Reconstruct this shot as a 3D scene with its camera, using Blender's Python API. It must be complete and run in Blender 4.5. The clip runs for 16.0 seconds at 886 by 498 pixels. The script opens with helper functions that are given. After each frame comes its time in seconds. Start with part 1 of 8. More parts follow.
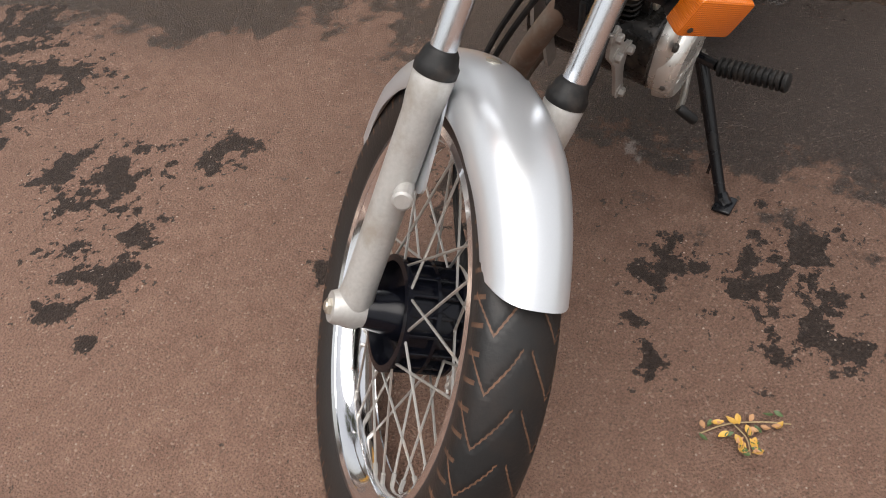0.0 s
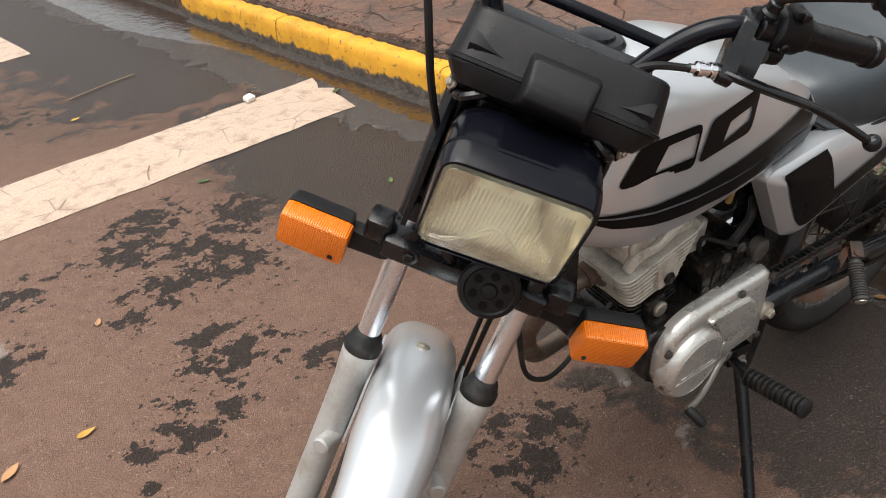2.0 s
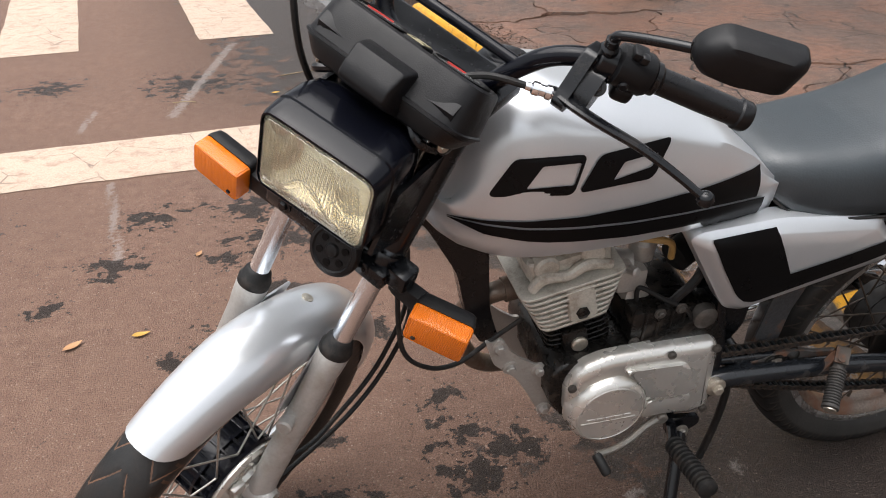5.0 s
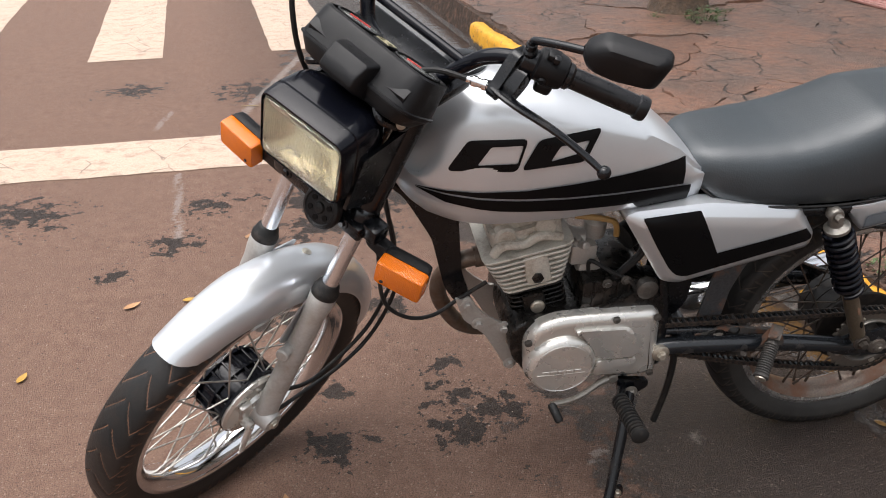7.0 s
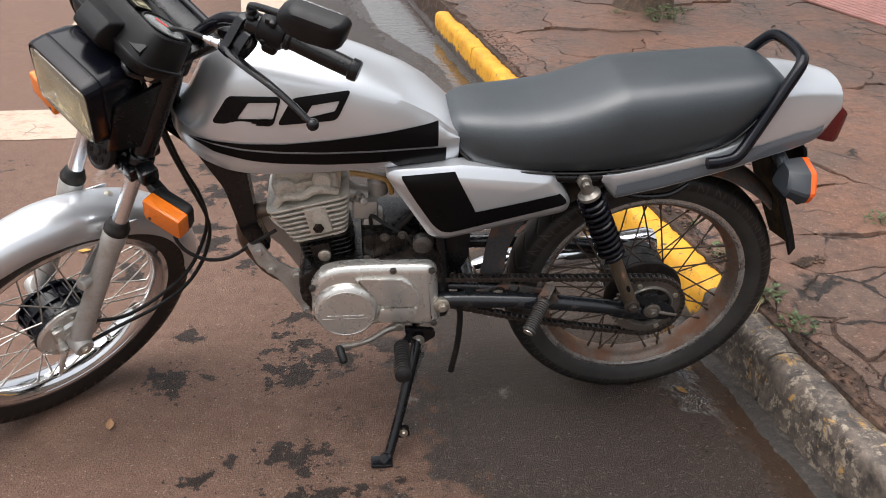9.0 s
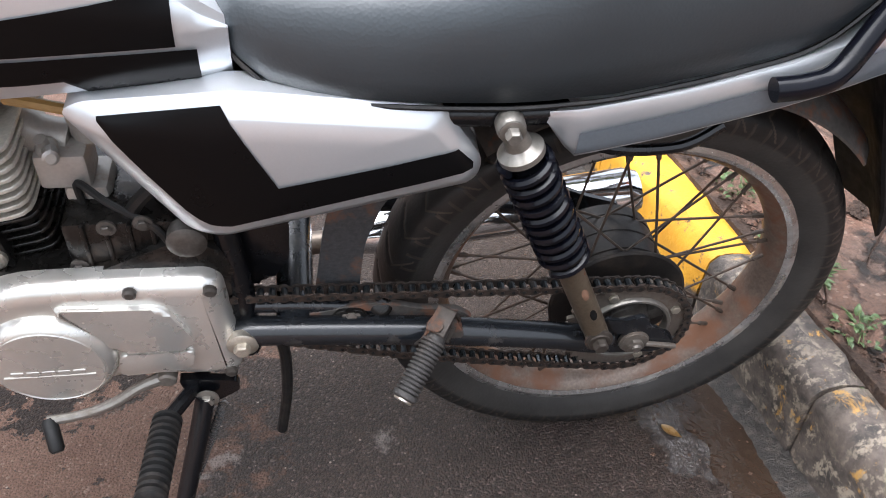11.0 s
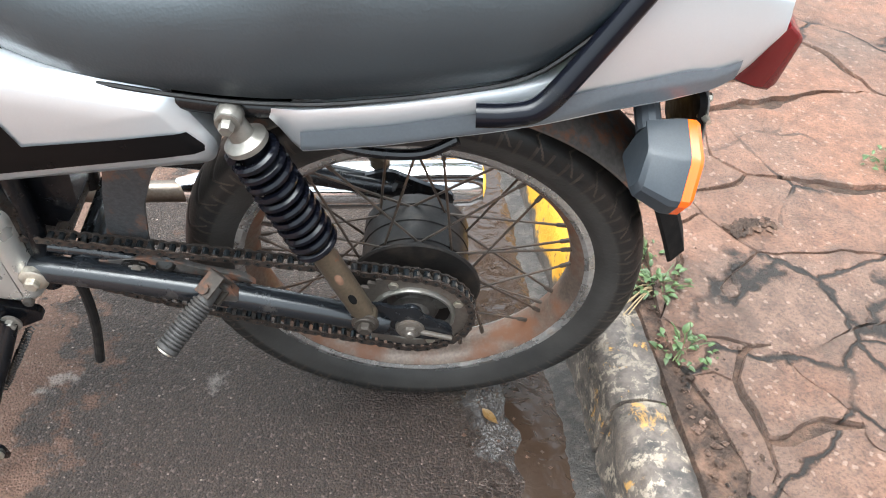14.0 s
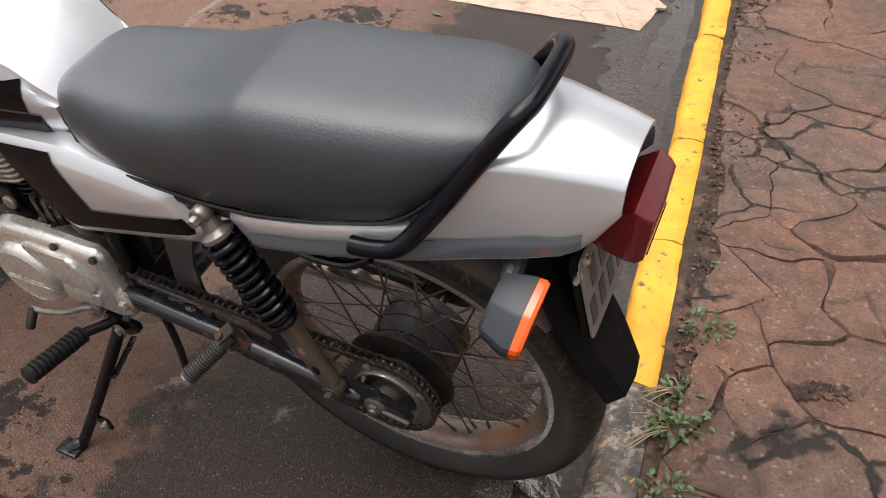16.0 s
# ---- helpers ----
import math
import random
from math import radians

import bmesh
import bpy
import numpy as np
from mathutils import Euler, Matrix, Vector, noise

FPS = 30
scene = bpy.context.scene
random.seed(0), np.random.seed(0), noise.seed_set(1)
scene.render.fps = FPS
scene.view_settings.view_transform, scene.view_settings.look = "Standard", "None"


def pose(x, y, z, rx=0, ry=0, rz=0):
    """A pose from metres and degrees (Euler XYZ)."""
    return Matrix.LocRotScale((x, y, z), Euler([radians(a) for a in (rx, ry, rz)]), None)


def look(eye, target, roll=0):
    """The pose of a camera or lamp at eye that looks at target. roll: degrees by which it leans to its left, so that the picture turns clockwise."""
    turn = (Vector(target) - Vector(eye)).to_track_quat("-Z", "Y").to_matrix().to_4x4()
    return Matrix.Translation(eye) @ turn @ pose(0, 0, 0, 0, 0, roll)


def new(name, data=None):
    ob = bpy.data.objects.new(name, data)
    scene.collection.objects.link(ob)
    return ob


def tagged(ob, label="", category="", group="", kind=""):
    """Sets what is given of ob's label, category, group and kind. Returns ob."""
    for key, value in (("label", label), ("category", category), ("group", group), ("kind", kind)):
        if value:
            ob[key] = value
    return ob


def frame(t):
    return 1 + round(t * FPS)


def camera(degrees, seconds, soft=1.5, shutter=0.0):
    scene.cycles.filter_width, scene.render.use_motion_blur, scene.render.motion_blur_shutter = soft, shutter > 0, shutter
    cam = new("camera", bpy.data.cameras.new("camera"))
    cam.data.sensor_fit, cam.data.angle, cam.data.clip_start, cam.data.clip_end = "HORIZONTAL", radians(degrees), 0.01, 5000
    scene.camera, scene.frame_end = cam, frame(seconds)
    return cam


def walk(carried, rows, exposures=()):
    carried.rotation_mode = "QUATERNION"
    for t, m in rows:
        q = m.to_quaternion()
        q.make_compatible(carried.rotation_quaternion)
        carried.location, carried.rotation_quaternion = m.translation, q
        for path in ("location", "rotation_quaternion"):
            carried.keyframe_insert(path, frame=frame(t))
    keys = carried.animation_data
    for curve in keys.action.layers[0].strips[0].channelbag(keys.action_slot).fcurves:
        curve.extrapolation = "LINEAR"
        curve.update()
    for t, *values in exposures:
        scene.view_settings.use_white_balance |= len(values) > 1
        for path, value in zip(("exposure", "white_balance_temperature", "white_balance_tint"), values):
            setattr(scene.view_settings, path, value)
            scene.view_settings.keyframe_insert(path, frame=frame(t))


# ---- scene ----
cam = camera(54.9, 16.0, soft=1.0)
PATH = [
    (0, pose(-1.771, -0.511, 1.086, 43.87, 3.63, -57.28)),
    (0.5, pose(-1.825, -0.643, 1.134, 45.89, 2.73, -49.63)),
    (1, pose(-1.724, -0.719, 1.137, 49.08, 2.06, -37.56)),
    (1.5, pose(-1.610, -0.820, 1.170, 52.10, 2.69, -33.11)),
    (2, pose(-1.534, -0.844, 1.237, 57.86, 5.37, -36.20)),
    (2.5, pose(-1.527, -0.866, 1.238, 60.11, 4.61, -36.96)),
    (3, pose(-1.509, -0.913, 1.223, 60.46, 3.57, -35.48)),
    (3.5, pose(-1.496, -1.027, 1.209, 59.90, 2.15, -31.97)),
    (4, pose(-1.448, -1.121, 1.195, 59.64, 1.13, -26.50)),
    (4.5, pose(-1.271, -1.137, 1.185, 60.70, 0.46, -19.72)),
    (7, pose(-1.085, -1.444, 1.230, 63.28, 0.15, -9.37)),
    (7.5, pose(-1.056, -1.553, 1.227, 63.40, -0.84, -8.32)),
    (8, pose(-0.998, -1.574, 1.232, 63.02, -0.44, -8.64)),
    (8.5, pose(-0.835, -1.633, 1.254, 62.99, -0.97, -6.64)),
    (9, pose(-0.644, -1.684, 1.234, 62.93, -1.41, -6.25)),
    (11.5, pose(-0.370, -0.631, 0.821, 48.54, -4.62, -10.56)),
    (12, pose(-0.359, -0.485, 0.658, 44.93, -9.05, -18.91)),
    (12.5, pose(-0.340, -0.465, 0.633, 43.46, -10.28, -21.49)),
    (13, pose(-0.331, -0.506, 0.709, 43.68, -9.89, -19.22)),
    (13.5, pose(-0.204, -0.700, 0.941, 45.94, -7.46, -8.90)),
    (14, pose(-0.048, -0.911, 1.077, 48.54, -6.39, 0.08)),
    (14.5, pose(0.014, -0.901, 1.159, 50.29, -3.83, 4.59)),
    (15, pose(0.182, -0.878, 1.190, 50.69, -2.91, 14.42)),
    (15.5, pose(0.352, -0.883, 1.232, 50.80, -0.92, 21.13)),
    (16, pose(0.432, -0.882, 1.254, 51.09, 0.17, 24.55)),
]
# the clip's camera opens up and cools for the close view of the chain
EXPOSURES = [(0.0, 0.65, 6700, 12), (1.0, 0.70, 6650, 9), (2.5, 0.73, 6600, 9), (4.5, 0.78, 6500, 11), (9.2, 0.80, 6500, 12), (11.3, 1.80, 6050, 12), (11.5, 2.05, 6050, 12), (12.0, 3.29, 5750, 3), (13.0, 3.23, 5700, 2), (13.5, 2.29, 5550, 2), (14.0, 2.15, 6000, 4), (14.5, 1.80, 6800, 13), (15.0, 1.35, 6850, 14), (15.5, 0.98, 6800, 14), (16.0, 0.79, 6700, 14)]
walk(cam, PATH, EXPOSURES)

# ---------------------------------------------------------------- light
world = bpy.data.worlds.new("overcast_sky")
scene.world = world
world.use_nodes = True
_wn, _wl = world.node_tree.nodes, world.node_tree.links
_sky = _wn.new("ShaderNodeTexSky")
_sky.sky_type, _sky.sun_disc = "NISHITA", False
_sky.sun_elevation, _sky.sun_rotation = radians(74), radians(236)
_sky.air_density, _sky.dust_density = 1.6, 4.0
_hue = _wn.new("ShaderNodeHueSaturation")
_hue.inputs["Saturation"].default_value = 0.22
_wl.new(_sky.outputs[0], _hue.inputs["Color"])
_wl.new(_hue.outputs[0], _wn["Background"].inputs[0])
_wn["Background"].inputs[1].default_value = 0.12
_sun = new("sun", bpy.data.lights.new("sun", "SUN"))
_sun.data.energy, _sun.data.angle, _sun.data.color = 2.2, radians(70), (1.0, 0.98, 0.96)
_sun.matrix_world = look((-0.9, 0.0, 4.5), (0, 0, 0))


# ---------------------------------------------------------------- materials
def ramp(nt, src, stops):
    n = nt.nodes.new("ShaderNodeValToRGB")
    el = n.color_ramp.elements
    while len(el) < len(stops):
        el.new(0.5)
    for e, (p, c) in zip(el, stops):
        e.position, e.color = p, (*c, 1) if len(c) == 3 else c
    nt.links.new(src, n.inputs[0])
    return n.outputs[0]


def noise_tex(nt, vec, scale, detail=4.0, rough=0.55, dist=0.0):
    n = nt.nodes.new("ShaderNodeTexNoise")
    n.inputs["Scale"].default_value, n.inputs["Detail"].default_value = scale, detail
    n.inputs["Roughness"].default_value, n.inputs["Distortion"].default_value = rough, dist
    if vec is not None:
        nt.links.new(vec, n.inputs["Vector"])
    return n.outputs["Fac"]


def mixc(nt, fac, a, b, mode="MIX"):
    n = nt.nodes.new("ShaderNodeMix")
    n.data_type, n.blend_type = "RGBA", mode
    for sock, v in ((n.inputs[0], fac), (n.inputs[6], a), (n.inputs[7], b)):
        if isinstance(v, (int, float)):
            sock.default_value = v
        elif isinstance(v, tuple):
            sock.default_value = (*v, 1)
        else:
            nt.links.new(v, sock)
    return n.outputs[2]


def calc(nt, op, a, b=0.0, clamp=False):
    n = nt.nodes.new("ShaderNodeMath")
    n.operation, n.use_clamp = op, clamp
    for sock, v in ((n.inputs[0], a), (n.inputs[1], b)):
        if isinstance(v, (int, float)):
            sock.default_value = v
        else:
            nt.links.new(v, sock)
    return n.outputs[0]


def blank(name):
    m = bpy.data.materials.new(name)
    m.use_nodes = True
    nt = m.node_tree
    b = nt.nodes["Principled BSDF"]
    co = nt.nodes.new("ShaderNodeTexCoord").outputs["Object"]
    return m, nt, b, co


def bump(nt, b, height, strength=0.3, dist=0.002):
    n = nt.nodes.new("ShaderNodeBump")
    n.inputs["Strength"].default_value, n.inputs["Distance"].default_value = strength, dist
    nt.links.new(height, n.inputs["Height"])
    nt.links.new(n.outputs[0], b.inputs["Normal"])


def surface(name, base, rough=0.5, metal=0.0, second=None, scale=8.0, lo=0.45, hi=0.65, fine=120.0, grain=0.12,
            relief=0.15, depth=0.0006, coat=0.0, rough2=None, rnd=0.0, spec=0.5):
    """A worn surface: base colour, a second colour in patches (dirt, rust, wear), fine grain and relief."""
    m, nt, b, co = blank(name)
    col = mixc(nt, ramp(nt, noise_tex(nt, co, fine, 3), [(0.3, (1 - grain,) * 3), (0.7, (1.0,) * 3)]), (0, 0, 0), base)
    patch = None
    if second:
        patch = ramp(nt, noise_tex(nt, co, scale, 6, 0.65), [(lo, (0, 0, 0)), (hi, (1, 1, 1))])
        col = mixc(nt, patch, col, second)
    if rnd:
        oi = nt.nodes.new("ShaderNodeObjectInfo").outputs["Random"]
        col = mixc(nt, 1.0, col, ramp(nt, oi, [(0, (1 - rnd,) * 3), (1, (1,) * 3)]), "MULTIPLY")
    nt.links.new(col, b.inputs["Base Color"])
    r = ramp(nt, noise_tex(nt, co, scale * 3, 4), [(0.3, (rough * 0.8,) * 3), (0.7, (min(1, rough * 1.2),) * 3)])
    if patch is not None and rough2 is not None:
        r = mixc(nt, patch, r, (rough2,) * 3)
    if relief:
        nt.links.new(r, b.inputs["Roughness"])
    else:
        b.inputs["Roughness"].default_value = rough
    if patch is not None and metal and rough2 is not None:
        nt.links.new(ramp(nt, patch, [(0, (metal,) * 3), (1, (0.0,) * 3)]), b.inputs["Metallic"])
    else:
        b.inputs["Metallic"].default_value = metal
    b.inputs["Coat Weight"].default_value = coat
    b.inputs["Coat Roughness"].default_value = 0.08
    b.inputs["Specular IOR Level"].default_value = spec
    if relief:
        bump(nt, b, noise_tex(nt, co, fine, 5, 0.6), relief, depth)
    return m


SILVER = surface("silver_paint", (0.62, 0.645, 0.67), 0.30, 0.66, (0.58, 0.60, 0.62), 3, 0.4, 0.8, 500, 0.03, 0.0, 0.0002, coat=0.22)
FORKGREY = surface("fork_grey_paint", (0.46, 0.45, 0.43), 0.45, 0.4, (0.33, 0.30, 0.26), 16, 0.52, 0.7, 200, 0.12, 0.08, 0.0003)
DECAL = surface("black_decal", (0.003, 0.003, 0.0035), 0.32, 0.0, spec=0.16, relief=0.02, fine=300)
GREYDECAL = surface("blue_grey_decal", (0.13, 0.15, 0.17), 0.35, 0.1, coat=0.2, relief=0.02, fine=300)
BLACK = surface("black_paint", (0.004, 0.0045, 0.006), 0.24, 0.0, (0.024, 0.019, 0.016), 18, 0.58, 0.8, 200, 0.2, 0.08, 0.0003, rough2=0.6, spec=0.45)
GLOSSBLACK = surface("gloss_black_shell", (0.0035, 0.004, 0.007), 0.18, 0.0, (0.008, 0.008, 0.008), 20, 0.58, 0.8, 300, 0.2, 0.03, 0.0002, spec=0.24, rough2=0.4)
PLASTIC = surface("black_plastic", (0.006, 0.006, 0.007), 0.42, 0.0, (0.014, 0.013, 0.012), 18, 0.5, 0.8, 700, 0.25, 0.5, 0.0006, spec=0.28)
GREYPLASTIC = surface("slate_plastic", (0.028, 0.034, 0.041), 0.42, 0.0, (0.036, 0.038, 0.040), 12, 0.5, 0.8, 500, 0.2, 0.15, 0.0003, spec=0.4)
GRIPM = surface("shiny_worn_rubber", (0.006, 0.006, 0.007), 0.30, 0.0, (0.018, 0.017, 0.016), 20, 0.55, 0.75, 300, 0.2, 0.1, 0.0004, spec=0.4)
FLAPM = surface("dull_black_flap", (0.006, 0.006, 0.006), 0.8, 0.0, (0.012, 0.010, 0.009), 18, 0.5, 0.75, 300, 0.2, 0.2, 0.0005, spec=0.12)
RUBBER = surface("black_rubber", (0.009, 0.009, 0.009), 0.55, 0.0, (0.045, 0.036, 0.030), 18, 0.53, 0.72, 300, 0.25, 0.2, 0.0005, spec=0.35)
CHROME = surface("chrome", (0.86, 0.87, 0.89), 0.10, 1.0, (0.50, 0.45, 0.38), 40, 0.66, 0.8, 300, 0.03, 0.02, 0.0002, rough2=0.4)
FORKCHROME = surface("brushed_chrome_tube", (0.84, 0.88, 0.93), 0.22, 1.0, (0.70, 0.72, 0.74), 30, 0.6, 0.8, 300, 0.03, 0.02, 0.0002)
CASTM = surface("pale_cast_alloy", (0.60, 0.57, 0.50), 0.42, 0.25, (0.25, 0.20, 0.15), 26, 0.50, 0.70, 300, 0.2, 0.2, 0.0005)
ALLOY = surface("cast_alloy", (0.72, 0.71, 0.675), 0.28, 0.70, (0.58, 0.56, 0.51), 7, 0.35, 0.85, 350, 0.06, 0.05, 0.0002)
DIRTYALLOY = surface("dirty_alloy", (0.12, 0.11, 0.10), 0.42, 0.6, (0.030, 0.024, 0.019), 22, 0.40, 0.62, 250, 0.25, 0.25, 0.0006, rough2=0.75)
ARMBLACK = surface("scuffed_gloss_black", (0.010, 0.012, 0.015), 0.24, 0.0, (0.055, 0.050, 0.046), 26, 0.57, 0.72, 240, 0.25, 0.12, 0.0004, rough2=0.5, spec=0.62)
GREASE = surface("greasy_metal", (0.012, 0.011, 0.010), 0.28, 0.35, (0.055, 0.040, 0.030), 26, 0.54, 0.72, 260, 0.3, 0.35, 0.0010, rough2=0.7)
RUST = surface("rusty_steel", (0.22, 0.12, 0.075), 0.7, 0.1, (0.32, 0.27, 0.23), 14, 0.46, 0.7, 220, 0.25, 0.25, 0.0006)
RIMR = surface("rusty_chrome_rim", (0.24, 0.185, 0.15), 0.38, 0.6, (0.165, 0.075, 0.040), 16, 0.42, 0.60, 240, 0.35, 0.35, 0.0008, rough2=0.6)
RIMLIP = surface("dulled_chrome_lip", (0.52, 0.51, 0.50), 0.26, 0.9, (0.24, 0.20, 0.17), 18, 0.52, 0.70, 240, 0.1, 0.1, 0.0004, rough2=0.6)
RUSTTUBE = surface("rust_flecked_tube", (0.155, 0.122, 0.086), 0.36, 0.55, (0.24, 0.075, 0.03), 30, 0.64, 0.69, 240, 0.25, 0.18, 0.0005, rough2=0.8)
CHAINM = surface("chain_steel", (0.030, 0.036, 0.040), 0.30, 0.75, (0.060, 0.050, 0.044), 60, 0.5, 0.75, 400, 0.2, 0.1, 0.0003, rough2=0.5)
LINKM = surface("chain_link_steel", (0.060, 0.049, 0.043), 0.38, 0.55, (0.10, 0.066, 0.048), 70, 0.5, 0.72, 400, 0.25, 0.2, 0.0003, rough2=0.6)
SPOKEF = surface("dull_bright_spoke", (0.46, 0.44, 0.41), 0.4, 0.8, (0.26, 0.20, 0.15), 30, 0.5, 0.7, rough2=0.7)
SPOKER = surface("dull_spoke", (0.062, 0.048, 0.038), 0.55, 0.3, (0.12, 0.070, 0.045), 30, 0.45, 0.7)
BRACKET = surface("worn_bracket_paint", (0.44, 0.42, 0.39), 0.45, 0.5, (0.26, 0.20, 0.15), 20, 0.56, 0.74, 250, 0.12, 0.15, 0.0005, rough2=0.7)
BRASSY = surface("zinc_bolt", (0.58, 0.54, 0.46), 0.35, 0.85, (0.22, 0.16, 0.11), 40, 0.5, 0.75, rough2=0.7)
WARMHOSE = surface("yellowed_hose", (0.36, 0.22, 0.07), 0.4)
PLATEM = surface("plate_grey", (0.22, 0.21, 0.195), 0.5, 0.2, (0.20, 0.17, 0.14), 14, 0.5, 0.72)
PLATEBAR = surface("plate_dark_bars", (0.06, 0.06, 0.06), 0.5)
GUARDRUST = surface("rust_speckled_guard", (0.085, 0.078, 0.072), 0.55, 0.1, (0.15, 0.072, 0.044), 30, 0.48, 0.60, 150, 0.4, 0.35, 0.0010, rough2=0.85, spec=0.35)
GUARDBLUE = surface("blue_grey_rusting_paint", (0.060, 0.062, 0.066), 0.45, 0.1, (0.125, 0.070, 0.048), 34, 0.50, 0.62, 240, 0.4, 0.5, 0.0015, rough2=0.8)
NUTM = surface("dull_zinc_nut", (0.17, 0.15, 0.13), 0.42, 0.55, (0.085, 0.060, 0.042), 40, 0.48, 0.66, 260, 0.3, 0.4, 0.0008, rough2=0.7)
PEGSTEEL = surface("worn_brown_steel", (0.060, 0.050, 0.042), 0.55, 0.3, (0.13, 0.058, 0.032), 30, 0.54, 0.66, 220, 0.35, 0.3, 0.0008, rough2=0.8, spec=0.3)
PEGRUBBER = surface("worn_grey_rubber", (0.050, 0.047, 0.045), 0.6, 0.0, (0.085, 0.072, 0.062), 24, 0.5, 0.7, 260, 0.3, 0.25, 0.0006, spec=0.35)
SPROCKETM = surface("worn_sprocket_steel", (0.20, 0.17, 0.145), 0.40, 0.6, (0.12, 0.075, 0.05), 26, 0.55, 0.72, 240, 0.2, 0.15, 0.0005, rough2=0.7)
DRUMM = surface("dark_drum", (0.020, 0.018, 0.017), 0.5, 0.2, (0.050, 0.038, 0.030), 18, 0.5, 0.7, 240, 0.3, 0.2, 0.0006, spec=0.35)


def lens(name, col, rough, sub=0.0, trans=0.4, fluted=0.0, axis="Y"):
    m, nt, b, co = blank(name)
    b.inputs["Base Color"].default_value = (*col, 1)
    b.inputs["Roughness"].default_value = rough
    b.inputs["Transmission Weight"].default_value = trans
    b.inputs["IOR"].default_value = 1.49
    b.inputs["Coat Weight"].default_value = 0.4
    if fluted:
        w = nt.nodes.new("ShaderNodeTexWave")
        w.bands_direction = axis
        w.inputs["Scale"].default_value, w.inputs["Distortion"].default_value = fluted, 0.0
        nt.links.new(co, w.inputs["Vector"])
        w2 = nt.nodes.new("ShaderNodeTexWave")
        w2.bands_direction = "Z"
        w2.inputs["Scale"].default_value, w2.inputs["Distortion"].default_value = fluted, 0.0
        nt.links.new(co, w2.inputs["Vector"])
        bump(nt, b, calc(nt, "ADD", w.outputs["Fac"], w2.outputs["Fac"]), 0.6, 0.0009)
    return m


AMBER = lens("amber_lens", (0.82, 0.185, 0.006), 0.22, trans=0.12, fluted=118)
AMBERDEEP = lens("deep_amber_lens", (0.80, 0.105, 0.004), 0.22, trans=0.10)
REDLENS = lens("red_lens", (0.125, 0.003, 0.006), 0.2, trans=0.12)
LAMPGLASS = lens("yellowed_lamp_glass", (0.95, 0.92, 0.81), 0.02, trans=0.96)
DIALGLASS = lens("dial_glass", (0.20, 0.21, 0.20), 0.15, trans=0.2)
MIRRORG = surface("mirror_glass", (0.9, 0.9, 0.9), 0.02, 1.0, relief=0, grain=0)


def seat_leather():
    m, nt, b, co = blank("black_vinyl")
    v = nt.nodes.new("ShaderNodeTexVoronoi")
    v.inputs["Scale"].default_value = 330
    nt.links.new(co, v.inputs["Vector"])
    wear = ramp(nt, noise_tex(nt, co, 5, 5), [(0.35, (0.009, 0.0150, 0.0195)), (0.7, (0.014, 0.0225, 0.0285))])
    nt.links.new(wear, b.inputs["Base Color"])
    nt.links.new(ramp(nt, noise_tex(nt, co, 9, 4), [(0.3, (0.42,) * 3), (0.7, (0.54,) * 3)]), b.inputs["Roughness"])
    b.inputs["Specular IOR Level"].default_value = 0.95
    slack = calc(nt, "MULTIPLY", noise_tex(nt, co, 16, 3, 0.5, 0.6), 3.5)
    bump(nt, b, calc(nt, "ADD", v.outputs["Distance"], slack), 0.22, 0.0008)
    return m


VINYL = seat_leather()


